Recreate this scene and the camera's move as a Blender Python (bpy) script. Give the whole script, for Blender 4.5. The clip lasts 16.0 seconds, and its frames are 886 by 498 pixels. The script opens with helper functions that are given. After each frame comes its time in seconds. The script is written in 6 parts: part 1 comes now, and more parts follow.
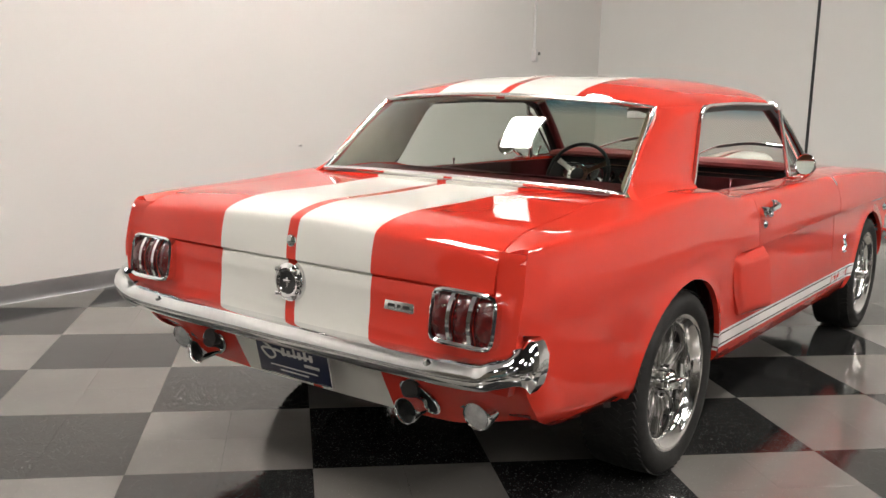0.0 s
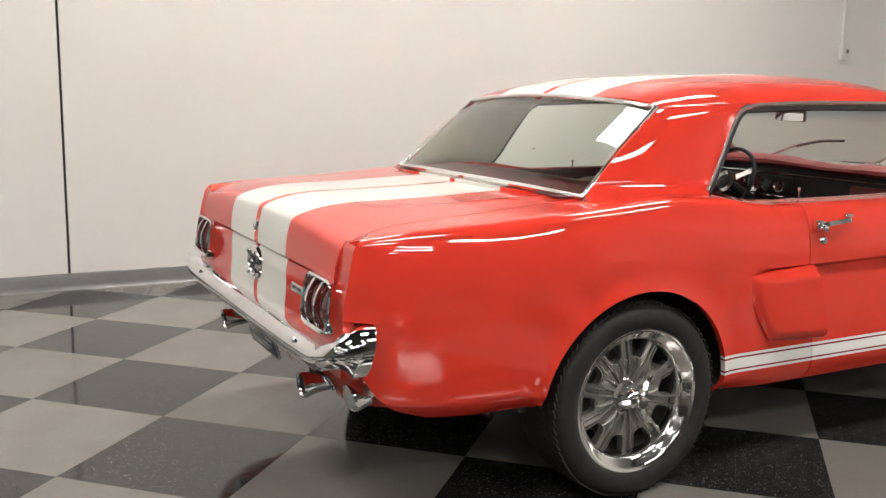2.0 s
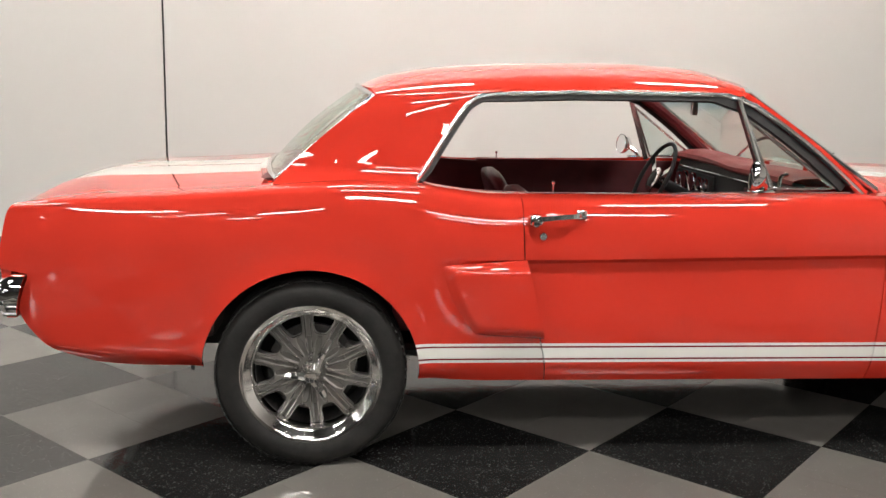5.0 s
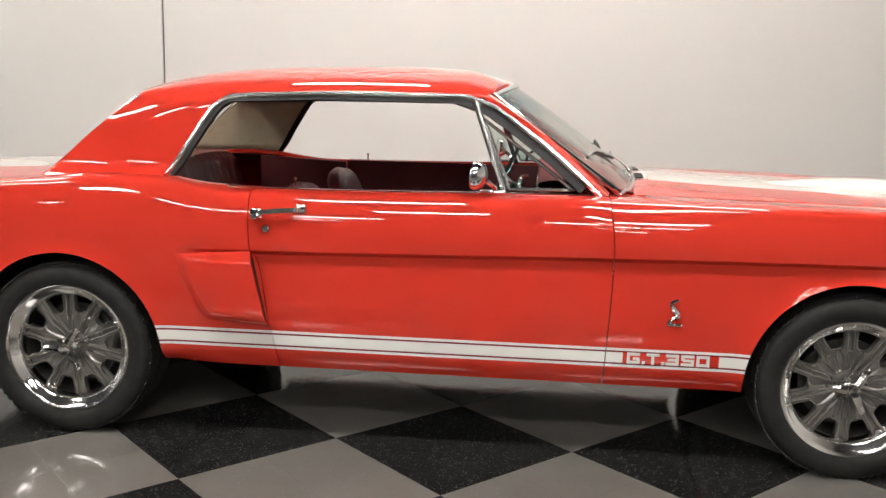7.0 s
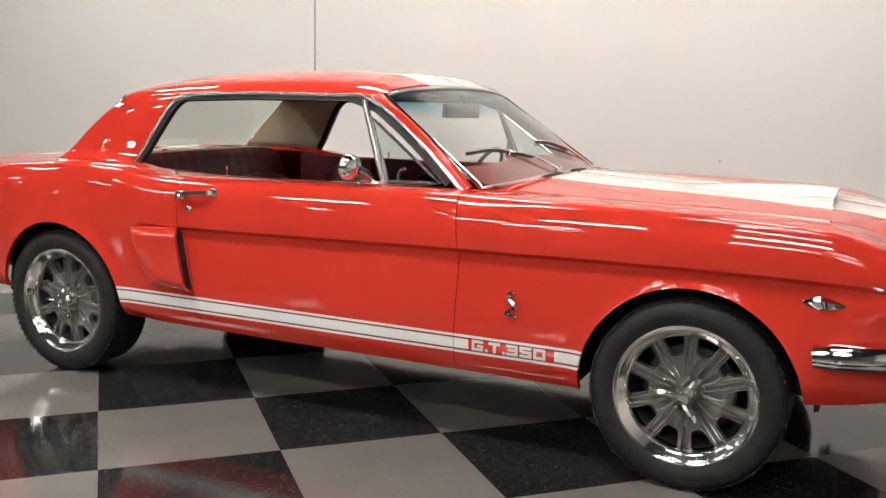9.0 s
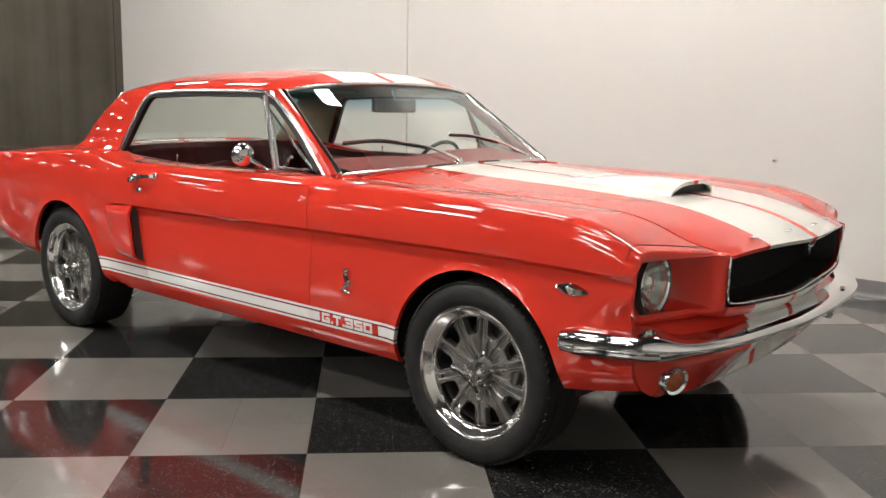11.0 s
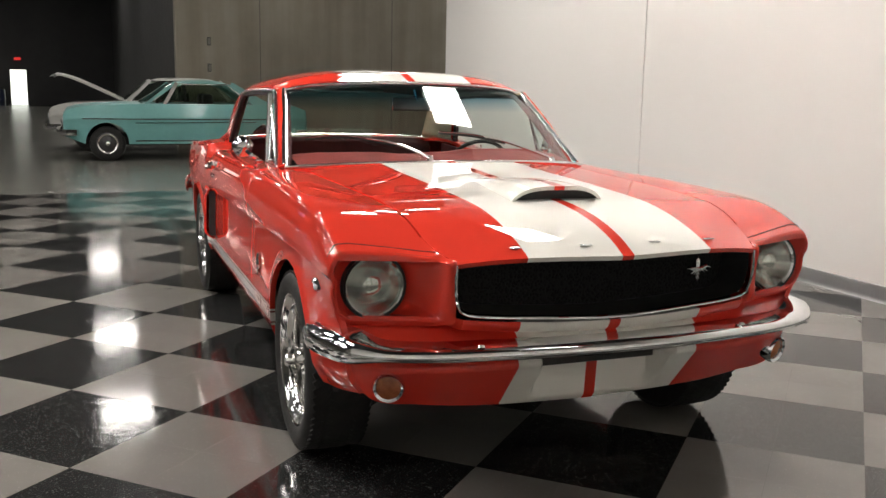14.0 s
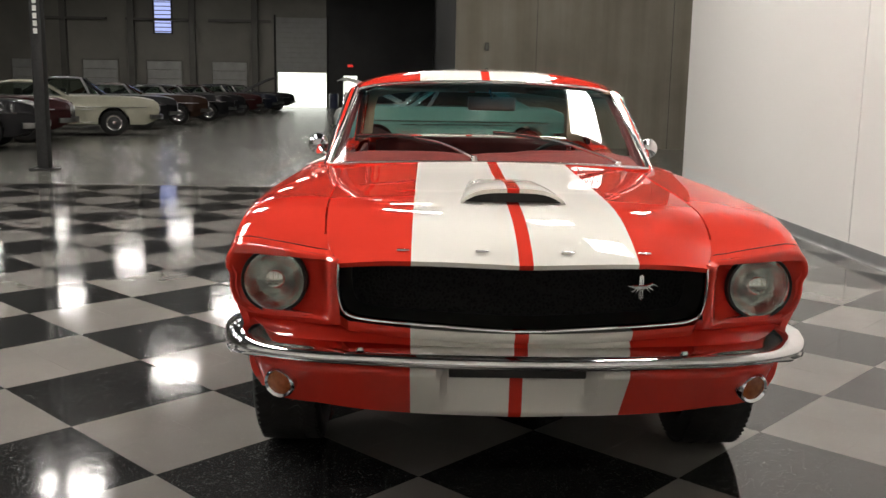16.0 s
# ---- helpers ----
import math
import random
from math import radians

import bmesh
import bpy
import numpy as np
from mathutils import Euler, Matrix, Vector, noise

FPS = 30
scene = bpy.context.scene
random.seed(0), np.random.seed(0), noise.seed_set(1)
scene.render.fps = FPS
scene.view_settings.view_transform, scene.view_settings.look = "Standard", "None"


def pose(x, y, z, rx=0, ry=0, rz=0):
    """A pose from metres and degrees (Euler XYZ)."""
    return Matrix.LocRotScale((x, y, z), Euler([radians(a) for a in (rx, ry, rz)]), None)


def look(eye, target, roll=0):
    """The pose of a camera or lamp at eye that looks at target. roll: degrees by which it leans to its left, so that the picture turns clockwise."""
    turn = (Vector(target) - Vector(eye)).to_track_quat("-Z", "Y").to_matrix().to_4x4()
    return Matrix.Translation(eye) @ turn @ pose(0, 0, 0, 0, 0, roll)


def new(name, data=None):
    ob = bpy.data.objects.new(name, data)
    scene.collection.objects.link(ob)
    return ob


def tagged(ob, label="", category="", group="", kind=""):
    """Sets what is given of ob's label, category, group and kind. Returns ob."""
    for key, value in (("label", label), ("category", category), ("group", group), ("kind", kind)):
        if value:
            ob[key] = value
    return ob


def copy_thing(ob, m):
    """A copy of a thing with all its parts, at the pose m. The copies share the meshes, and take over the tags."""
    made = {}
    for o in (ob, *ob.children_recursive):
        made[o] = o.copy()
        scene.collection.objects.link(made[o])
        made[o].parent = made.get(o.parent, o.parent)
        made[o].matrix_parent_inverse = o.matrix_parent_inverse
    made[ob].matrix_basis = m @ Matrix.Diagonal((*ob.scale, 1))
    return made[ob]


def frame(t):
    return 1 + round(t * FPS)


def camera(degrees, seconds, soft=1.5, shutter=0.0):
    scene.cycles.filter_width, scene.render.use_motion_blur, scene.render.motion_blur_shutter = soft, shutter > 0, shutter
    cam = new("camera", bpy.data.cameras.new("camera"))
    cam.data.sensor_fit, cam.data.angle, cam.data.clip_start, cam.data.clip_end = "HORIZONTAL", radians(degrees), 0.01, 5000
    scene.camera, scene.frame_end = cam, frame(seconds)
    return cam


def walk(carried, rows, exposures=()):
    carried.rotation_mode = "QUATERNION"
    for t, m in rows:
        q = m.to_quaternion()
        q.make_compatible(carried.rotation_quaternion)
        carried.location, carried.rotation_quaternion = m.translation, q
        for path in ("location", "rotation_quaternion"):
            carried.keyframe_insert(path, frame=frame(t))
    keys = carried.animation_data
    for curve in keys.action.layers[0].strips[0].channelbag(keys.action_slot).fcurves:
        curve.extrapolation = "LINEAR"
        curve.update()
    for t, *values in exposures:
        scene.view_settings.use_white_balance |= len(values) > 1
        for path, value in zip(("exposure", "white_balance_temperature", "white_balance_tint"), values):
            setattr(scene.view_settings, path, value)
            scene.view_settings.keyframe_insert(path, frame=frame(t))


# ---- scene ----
cam = camera(51.1, 16.0)
PATH = [
    (0, (-4.307, -1.853, 1.248), (-2.701, -0.706, 0.923), 1.7),
    (0.5, (-4.073, -2.145, 1.252), (-2.606, -0.825, 0.923), 1.5),
    (1, (-3.818, -2.417, 1.261), (-2.511, -0.94, 0.929), 1.3),
    (1.5, (-3.554, -2.671, 1.258), (-2.423, -1.055, 0.929), 1.1),
    (2, (-3.273, -2.911, 1.262), (-2.332, -1.178, 0.93), 1.1),
    (2.5, (-2.967, -3.12, 1.263), (-2.211, -1.299, 0.928), 1.3),
    (3, (-2.636, -3.304, 1.265), (-2.05, -1.422, 0.922), 1.3),
    (3.5, (-2.302, -3.451, 1.269), (-1.813, -1.544, 0.921), 1.3),
    (3.7, (-2.165, -3.505, 1.269), (-1.711, -1.588, 0.921), 1.3),
    (6, (-0.498, -3.783, 1.286), (-0.475, -1.814, 0.932), 1.1),
    (6.5, (-0.103, -3.83, 1.254), (-0.153, -1.859, 0.92), 1.1),
    (7, (0.266, -3.856, 1.271), (0.078, -1.893, 0.934), 1.3),
    (7.5, (0.674, -3.854, 1.277), (0.364, -1.908, 0.939), 1.5),
    (8, (1.069, -3.841, 1.284), (0.606, -1.925, 0.945), 1.4),
    (8.2, (1.227, -3.825, 1.278), (0.684, -1.93, 0.943), 1.4),
    (10.5, (2.896, -3.318, 1.235), (1.709, -1.741, 0.913), 1.0),
    (11, (3.225, -3.152, 1.251), (1.951, -1.645, 0.923), 1.0),
    (11.5, (3.537, -2.918, 1.256), (2.164, -1.501, 0.929), 1.1),
    (12, (3.804, -2.637, 1.266), (2.326, -1.331, 0.934), 1.2),
    (12.5, (4.035, -2.346, 1.268), (2.432, -1.197, 0.936), 1.1),
    (13, (4.22, -2.056, 1.272), (2.512, -1.07, 0.937), 1.0),
    (13.5, (4.367, -1.75, 1.271), (2.593, -0.889, 0.934), 0.9),
    (14, (4.482, -1.437, 1.267), (2.646, -0.719, 0.929), 1.0),
    (14.5, (4.563, -1.128, 1.266), (2.676, -0.56, 0.928), 1.0),
    (15, (4.607, -0.805, 1.258), (2.674, -0.415, 0.923), 0.9),
    (15.5, (4.626, -0.513, 1.25), (2.666, -0.296, 0.918), 1.0),
    (16, (4.621, -0.241, 1.259), (2.651, -0.187, 0.92), 1.0),
]
walk(cam, [(t, look(eye, target, roll)) for t, eye, target, roll in PATH])

# ---- world, exposure and daylight beyond the far doors ----
world = bpy.data.worlds.new("world")
scene.world = world
world.use_nodes = True
world.node_tree.nodes["Background"].inputs[0].default_value = (0.02, 0.02, 0.022, 1)
world.node_tree.nodes["Background"].inputs[1].default_value = 1.0
TUBE_POWER = 46.0


# ---- materials ----
def material(name, base=(0.5, 0.5, 0.5), rough=0.5, metal=0.0, coat=0.0, spec=0.5):
    m = bpy.data.materials.new(name)
    m.use_nodes = True
    b = m.node_tree.nodes["Principled BSDF"]
    b.inputs["Base Color"].default_value = (*base, 1)
    b.inputs["Roughness"].default_value = rough
    b.inputs["Metallic"].default_value = metal
    b.inputs["Coat Weight"].default_value = coat
    b.inputs["Coat Roughness"].default_value = 0.02
    b.inputs["Specular IOR Level"].default_value = spec
    return m


def nodes_of(m):
    t = m.node_tree
    return t, t.nodes, t.links, t.nodes["Principled BSDF"]


def noise_node(m, scale, detail=4.0, coords="Object", rough=0.55):
    t, n, l, b = nodes_of(m)
    c = n.new("ShaderNodeTexCoord")
    k = n.new("ShaderNodeTexNoise")
    k.inputs["Scale"].default_value = scale
    k.inputs["Detail"].default_value = detail
    k.inputs["Roughness"].default_value = rough
    l.new(c.outputs[coords], k.inputs["Vector"])
    return k


def ramp(m, fac, stops):
    t, n, l, b = nodes_of(m)
    r = n.new("ShaderNodeValToRGB")
    while len(r.color_ramp.elements) < len(stops):
        r.color_ramp.elements.new(0.5)
    for e, (p, c) in zip(r.color_ramp.elements, stops):
        e.position = p
        e.color = (*c, 1) if len(c) == 3 else c
    l.new(fac, r.inputs["Fac"])
    return r.outputs["Color"]


def mix(m, fac, a, b_, mode="MIX"):
    t, n, l, b = nodes_of(m)
    k = n.new("ShaderNodeMix")
    k.data_type, k.blend_type = "RGBA", mode
    for sock, val in ((k.inputs["Factor"], fac), (k.inputs[6], a), (k.inputs[7], b_)):
        if hasattr(val, "is_linked"):
            l.new(val, sock)
        elif isinstance(val, (int, float)):
            sock.default_value = val
        else:
            sock.default_value = (*val, 1)
    return k.outputs[2]


def bump(m, height, strength, distance=0.002):
    t, n, l, b = nodes_of(m)
    k = n.new("ShaderNodeBump")
    k.inputs["Strength"].default_value = strength
    k.inputs["Distance"].default_value = distance
    l.new(height, k.inputs["Height"])
    l.new(k.outputs["Normal"], b.inputs["Normal"])
    return k


def vary(m, scale, dark, light, detail=5.0, rough=None, relief=0.0, relief_scale=200.0, coords="Object", fine=0.93):
    """Two scales of colour change, roughness change and fine relief."""
    t, n, l, b = nodes_of(m)
    k = noise_node(m, scale, detail, coords)
    k2 = noise_node(m, scale * 9, 3.0, coords)
    c = ramp(m, k.outputs["Fac"], [(0.3, dark), (0.7, light)])
    c2 = ramp(m, k2.outputs["Fac"], [(0.25, (fine, fine, fine)), (0.75, (1.0, 1.0, 1.0))])
    l.new(mix(m, 1.0, c, c2, "MULTIPLY"), b.inputs["Base Color"])
    if rough:
        r = n.new("ShaderNodeMapRange")
        r.inputs["To Min"].default_value, r.inputs["To Max"].default_value = rough
        l.new(k2.outputs["Fac"], r.inputs["Value"])
        l.new(r.outputs["Result"], b.inputs["Roughness"])
    if relief:
        k3 = noise_node(m, relief_scale, 3.0, coords)
        bump(m, k3.outputs["Fac"], relief, 0.002)
    return m


def math_node(m, op, a, b_=None, c_=None):
    t, n, l, b = nodes_of(m)
    k = n.new("ShaderNodeMath")
    k.operation = op
    for sock, val in zip(k.inputs, (a, b_, c_)):
        if val is None:
            continue
        if hasattr(val, "is_linked"):
            l.new(val, sock)
        else:
            sock.default_value = val
    return k.outputs[0]


def between(m, v, lo, hi):
    return math_node(m, "MULTIPLY", math_node(m, "GREATER_THAN", v, lo), math_node(m, "LESS_THAN", v, hi))


RED = (0.66, 0.043, 0.026)
WHITE_PAINT = (0.79, 0.77, 0.71)


def car_paint(name, long_stripes=False, sill_stripes=False):
    """Glossy red enamel; the racing stripes run along the car by its own coordinates."""
    m = material(name, RED, 0.5, 0.0, 1.0, 0.0)
    t, n, l, b = nodes_of(m)
    b.inputs["Coat Roughness"].default_value = 0.012
    b.inputs["Coat IOR"].default_value = 1.56
    c = n.new("ShaderNodeTexCoord")
    s = n.new("ShaderNodeSeparateXYZ")
    l.new(c.outputs["Object"], s.inputs[0])
    k = noise_node(m, 3.0, 3.0)
    red = mix(m, k.outputs["Fac"], (RED[0] * 0.94, RED[1] * 0.9, RED[2] * 0.9), (RED[0] * 1.05, RED[1] * 1.1, RED[2] * 1.1))
    white = mix(m, k.outputs["Fac"], WHITE_PAINT, (0.82, 0.80, 0.745))
    colour = red
    if long_stripes:
        a = math_node(m, "ABSOLUTE", s.outputs["Y"])
        colour = mix(m, between(m, a, 0.0195, 0.312), red, white)
    if sill_stripes:
        z, x = s.outputs["Z"], s.outputs["X"]
        band = between(m, z, 0.3735, 0.4105)
        box = between(m, x, 0.613, 0.932)
        band = math_node(m, "MULTIPLY", band, math_node(m, "SUBTRACT", 1.0, box))
        edge = math_node(m, "ADD", between(m, z, 0.358, 0.3675), between(m, z, 0.4165, 0.426))
        both = math_node(m, "ADD", band, edge)
        run = between(m, x, -1.1, 1.1)
        gaps = math_node(m, "ADD", between(m, z, 0.3675, 0.3735), between(m, z, 0.4105, 0.4165))
        colour = mix(m, math_node(m, "MULTIPLY", gaps, run), red, (0.20, 0.010, 0.018))
        # sill white is raised above the body white, with floor bounce put in
        colour = mix(m, math_node(m, "MULTIPLY", both, run), colour, (0.85, 0.84, 0.81))
    l.new(colour, b.inputs["Base Color"])
    return m


PAINT = car_paint("red_paint")
PAINT_STRIPED = car_paint("red_paint_striped", long_stripes=True)
PAINT_SIDE = car_paint("red_paint_side", sill_stripes=True)
CHROME = material("chrome", (0.86, 0.86, 0.87), 0.05, 1.0)
vary(CHROME, 6.0, (0.80, 0.80, 0.81), (0.9, 0.9, 0.9), rough=(0.03, 0.10))
BRIGHT = material("satin_bright_trim", (0.86, 0.86, 0.85), 0.22, 1.0)
vary(BRIGHT, 9.0, (0.82, 0.82, 0.81), (0.9, 0.9, 0.89), rough=(0.16, 0.28))
POLISHED = material("polished_aluminium", (0.78, 0.77, 0.75), 0.16, 1.0)
vary(POLISHED, 14.0, (0.82, 0.81, 0.79), (0.90, 0.89, 0.87), rough=(0.07, 0.16))
RIM_GREY = material("grey_rim_paint", (0.24, 0.23, 0.215), 0.36, 0.35, 0.4)
vary(RIM_GREY, 12.0, (0.145, 0.139, 0.128), (0.195, 0.187, 0.172), rough=(0.28, 0.42))
RUBBER = material("tyre_rubber", (0.016, 0.016, 0.016), 0.62, spec=0.3)
vary(RUBBER, 20.0, (0.013, 0.013, 0.0125), (0.024, 0.023, 0.022), rough=(0.5, 0.8), relief=0.25, relief_scale=160)
BLACK = material("black_plastic", (0.012, 0.012, 0.012), 0.5)
vary(BLACK, 30.0, (0.012, 0.012, 0.012), (0.025, 0.025, 0.025), rough=(0.4, 0.6))
DARK = material("underbody_black", (0.010, 0.010, 0.010), 0.8)
vary(DARK, 9.0, (0.010, 0.010, 0.010), (0.024, 0.022, 0.020), rough=(0.65, 0.95))
LENS_RED = material("red_lens", (0.20, 0.006, 0.008), 0.12, 0.0, 0.6)
vary(LENS_RED, 60.0, (0.06, 0.003, 0.004), (0.13, 0.006, 0.006), rough=(0.08, 0.2), relief=0.3, relief_scale=300)
AMBER = material("amber_lens", (0.32, 0.085, 0.02), 0.15, 0.0, 0.6)
vary(AMBER, 60.0, (0.26, 0.06, 0.015), (0.40, 0.11, 0.03), rough=(0.1, 0.22), relief=0.4, relief_scale=240)
CLEAR_LENS = material("clear_lens", (0.62, 0.63, 0.62), 0.1, 0.25, 0.8)
vary(CLEAR_LENS, 40.0, (0.45, 0.46, 0.46), (0.72, 0.73, 0.72), rough=(0.06, 0.2), relief=0.6, relief_scale=90)
VINYL = material("dark_red_vinyl", (0.075, 0.010, 0.012), 0.42)
vary(VINYL, 9.0, (0.10, 0.011, 0.014), (0.155, 0.019, 0.022), rough=(0.35, 0.52), relief=0.3, relief_scale=420)
DASH_PAD = material("red_dash_pad", (0.30, 0.045, 0.04), 0.55)
vary(DASH_PAD, 9.0, (0.22, 0.032, 0.030), (0.31, 0.046, 0.042), rough=(0.48, 0.62), relief=0.25, relief_scale=500)
HEADLINER = material("beige_headliner", (0.33, 0.30, 0.22), 0.8)
vary(HEADLINER, 18.0, (0.50, 0.44, 0.30), (0.57, 0.51, 0.36), rough=(0.7, 0.9), relief=0.3, relief_scale=300)
CARPET = material("dark_red_carpet", (0.03, 0.006, 0.007), 0.95)
vary(CARPET, 40.0, (0.022, 0.005, 0.006), (0.04, 0.009, 0.01), relief=0.8, relief_scale=600)
DECAL_WHITE = material("white_decal", (0.78, 0.77, 0.74), 0.3, 0.0, 0.8)
vary(DECAL_WHITE, 20.0, (0.75, 0.74, 0.71), (0.8, 0.79, 0.76))
NAVY = material("navy_plate", (0.010, 0.016, 0.05), 0.3, 0.0, 0.5)
vary(NAVY, 20.0, (0.008, 0.013, 0.042), (0.013, 0.02, 0.06))
MIRROR_GLASS = material("mirror_glass", (0.88, 0.89, 0.89), 0.01, 1.0)
# near black for the sooty bore and the painted shade of the recess
SOOT_AND_SHADE = material("soot_and_shade", (0.012, 0.011, 0.010), 0.85)
vary(SOOT_AND_SHADE, 50.0, (0.008, 0.008, 0.007), (0.02, 0.018, 0.016))


def glass(name, tint, band=None):
    m = bpy.data.materials.new(name)
    m.use_nodes = True
    t = m.node_tree
    n, l = t.nodes, t.links
    n.remove(n["Principled BSDF"])
    tr, gl, mx, fr = n.new("ShaderNodeBsdfTransparent"), n.new("ShaderNodeBsdfGlossy"), n.new("ShaderNodeMixShader"), n.new("ShaderNodeLayerWeight")
    pw, ml = n.new("ShaderNodeMath"), n.new("ShaderNodeMath")
    pw.operation, ml.operation = "POWER", "MULTIPLY_ADD"
    pw.inputs[1].default_value, ml.inputs[1].default_value, ml.inputs[2].default_value = 4.5, 0.85, 0.075
    fr.inputs["Blend"].default_value = 0.5
    l.new(fr.outputs["Facing"], pw.inputs[0])
    l.new(pw.outputs[0], ml.inputs[0])
    gl.inputs["Roughness"].default_value = 0.0
    gl.inputs["Color"].default_value = (0.9, 0.95, 0.93, 1)
    tr.inputs["Color"].default_value = (*tint, 1)
    if band:
        c, s, r = n.new("ShaderNodeTexCoord"), n.new("ShaderNodeSeparateXYZ"), n.new("ShaderNodeMapRange")
        k = n.new("ShaderNodeMix")
        k.data_type = "RGBA"
        l.new(c.outputs["Object"], s.inputs[0])
        l.new(s.outputs["Z"], r.inputs["Value"])
        r.inputs["From Min"].default_value, r.inputs["From Max"].default_value = 1.165, 1.235
        l.new(r.outputs["Result"], k.inputs["Factor"])
        k.inputs[6].default_value, k.inputs[7].default_value = (*tint, 1), (*band, 1)
        l.new(k.outputs[2], tr.inputs["Color"])
    l.new(ml.outputs[0], mx.inputs[0])
    l.new(tr.outputs[0], mx.inputs[1])
    l.new(gl.outputs[0], mx.inputs[2])
    l.new(mx.outputs[0], n["Material Output"].inputs["Surface"])
    return m


GLASS_FRONT = glass("windscreen_glass", (0.80, 0.86, 0.82), (0.13, 0.37, 0.49))
GLASS_BACK = glass("tinted_glass", (0.72, 0.79, 0.73))
GLASS_SIDE = glass("side_glass", (0.74, 0.83, 0.80))


# ---- building helpers ----
def part(name, bm, mat, parent=None, label="", smooth=True, sharp=None):
    """Links a bmesh as one mesh object under a thing or a part."""
    me = bpy.data.meshes.new(name)
    bm.normal_update()
    bm.to_mesh(me)
    bm.free()
    if mat is not None:
        me.materials.append(mat)
    if smooth:
        me.polygons.foreach_set("use_smooth", [True] * len(me.polygons))
        me.set_sharp_from_angle(angle=radians(sharp or 38))
    ob = new(name, me)
    if parent is not None:
        ob.parent = parent
    if label:
        tagged(ob, label)
    return ob


def thing(name, place, label, category, group="", kind=""):
    ob = new(name)
    ob.matrix_basis = place
    ob.empty_display_size = 0.2
    return tagged(ob, label, category, group, kind)


def hermite(points):
    """A smooth curve through (x, value) points."""
    xs, ys = [p[0] for p in points], [p[1] for p in points]
    n = len(xs)
    d = [(ys[i + 1] - ys[i]) / (xs[i + 1] - xs[i]) for i in range(n - 1)]
    s = [d[0]] + [(0 if d[i - 1] * d[i] <= 0 else 2 * d[i - 1] * d[i] / (d[i - 1] + d[i])) for i in range(1, n - 1)] + [d[-1]]

    def f(x):
        if x <= xs[0]:
            return ys[0]
        if x >= xs[-1]:
            return ys[-1]
        i = max(j for j in range(n - 1) if xs[j] <= x)
        h = xs[i + 1] - xs[i]
        t = (x - xs[i]) / h
        return ((2 * t ** 3 - 3 * t ** 2 + 1) * ys[i] + (t ** 3 - 2 * t ** 2 + t) * h * s[i]
                + (-2 * t ** 3 + 3 * t ** 2) * ys[i + 1] + (t ** 3 - t ** 2) * h * s[i + 1])
    return f


def spline(points, n, closed=False):
    """n points along a Catmull-Rom curve through the given vectors."""
    pts = [Vector(p) for p in points]
    m = len(pts)
    segs = m if closed else m - 1
    out = []
    for k in range(n):
        t = k / (n if closed else n - 1) * segs
        i = min(int(t), segs - 1)
        t -= i
        if closed:
            p0, p1, p2, p3 = pts[i - 1], pts[i], pts[(i + 1) % m], pts[(i + 2) % m]
        else:
            p1, p2 = pts[i], pts[i + 1]
            p0 = pts[i - 1] if i > 0 else p1 * 2 - p2
            p3 = pts[i + 2] if i + 2 < m else p2 * 2 - p1
        out.append(0.5 * ((2 * p1) + (p2 - p0) * t + (2 * p0 - 5 * p1 + 4 * p2 - p3) * t * t + (3 * p1 - p0 - 3 * p2 + p3) * t ** 3))
    return out


def grid(fn, nu, nv, bm=None, flip=False):
    """A sheet of faces from fn(u, v), u and v from 0 to 1."""
    bm = bm or bmesh.new()
    rows = [[bm.verts.new(fn(i / nu, j / nv)) for j in range(nv + 1)] for i in range(nu + 1)]
    for i in range(nu):
        for j in range(nv):
            q = (rows[i][j], rows[i + 1][j], rows[i + 1][j + 1], rows[i][j + 1])
            bm.faces.new(q[::-1] if flip else q)
    return bm


def loft(loops, bm=None, closed=True, cap=(False, False)):
    """Skins a list of loops, each a list of points of the same count."""
    bm = bm or bmesh.new()
    rows = [[bm.verts.new(p) for p in loop] for loop in loops]
    n = len(loops[0])
    for a, b in zip(rows, rows[1:]):
        for j in range(n if closed else n - 1):
            bm.faces.new((a[j], a[(j + 1) % n], b[(j + 1) % n], b[j]))
    if cap[0]:
        bm.faces.new(rows[0][::-1])
    if cap[1]:
        bm.faces.new(rows[-1])
    return bm


def sweep(path, profile, bm=None, up=(0, 0, 1), closed=False, cap=True, scale=None, tall=None):
    """Carries a closed profile of (side, up) points along a path."""
    path = [Vector(p) for p in path]
    up = Vector(up)
    loops = []
    n = len(path)
    for i, p in enumerate(path):
        a = path[(i - 1) % n] if closed or i > 0 else p
        b = path[(i + 1) % n] if closed or i < n - 1 else p
        t = (b - a).normalized()
        side = t.cross(up)
        side = side.normalized() if side.length > 1e-6 else Vector((1, 0, 0))
        u = side.cross(t).normalized()
        k = scale(i / (n - 1)) if scale else 1.0
        h = tall(i / (n - 1)) if tall else k
        loops.append([p + side * (c[0] * k) + u * (c[1] * h) for c in profile])
    if closed:
        loops.append(loops[0])
    bm = loft(loops, bm, True, (cap and not closed, cap and not closed))
    if closed:
        bmesh.ops.remove_doubles(bm, verts=bm.verts, dist=1e-5)
    return bm


def circle(r, n=10, flat=1.0):
    return [(r * math.cos(2 * math.pi * i / n), r * flat * math.sin(2 * math.pi * i / n)) for i in range(n)]


def tube(points, r, n=8, bm=None, closed=False, smooth_n=None, scale=None):
    pts = spline(points, smooth_n, closed) if smooth_n else points
    return sweep(pts, circle(r, n), bm, closed=closed, scale=scale)


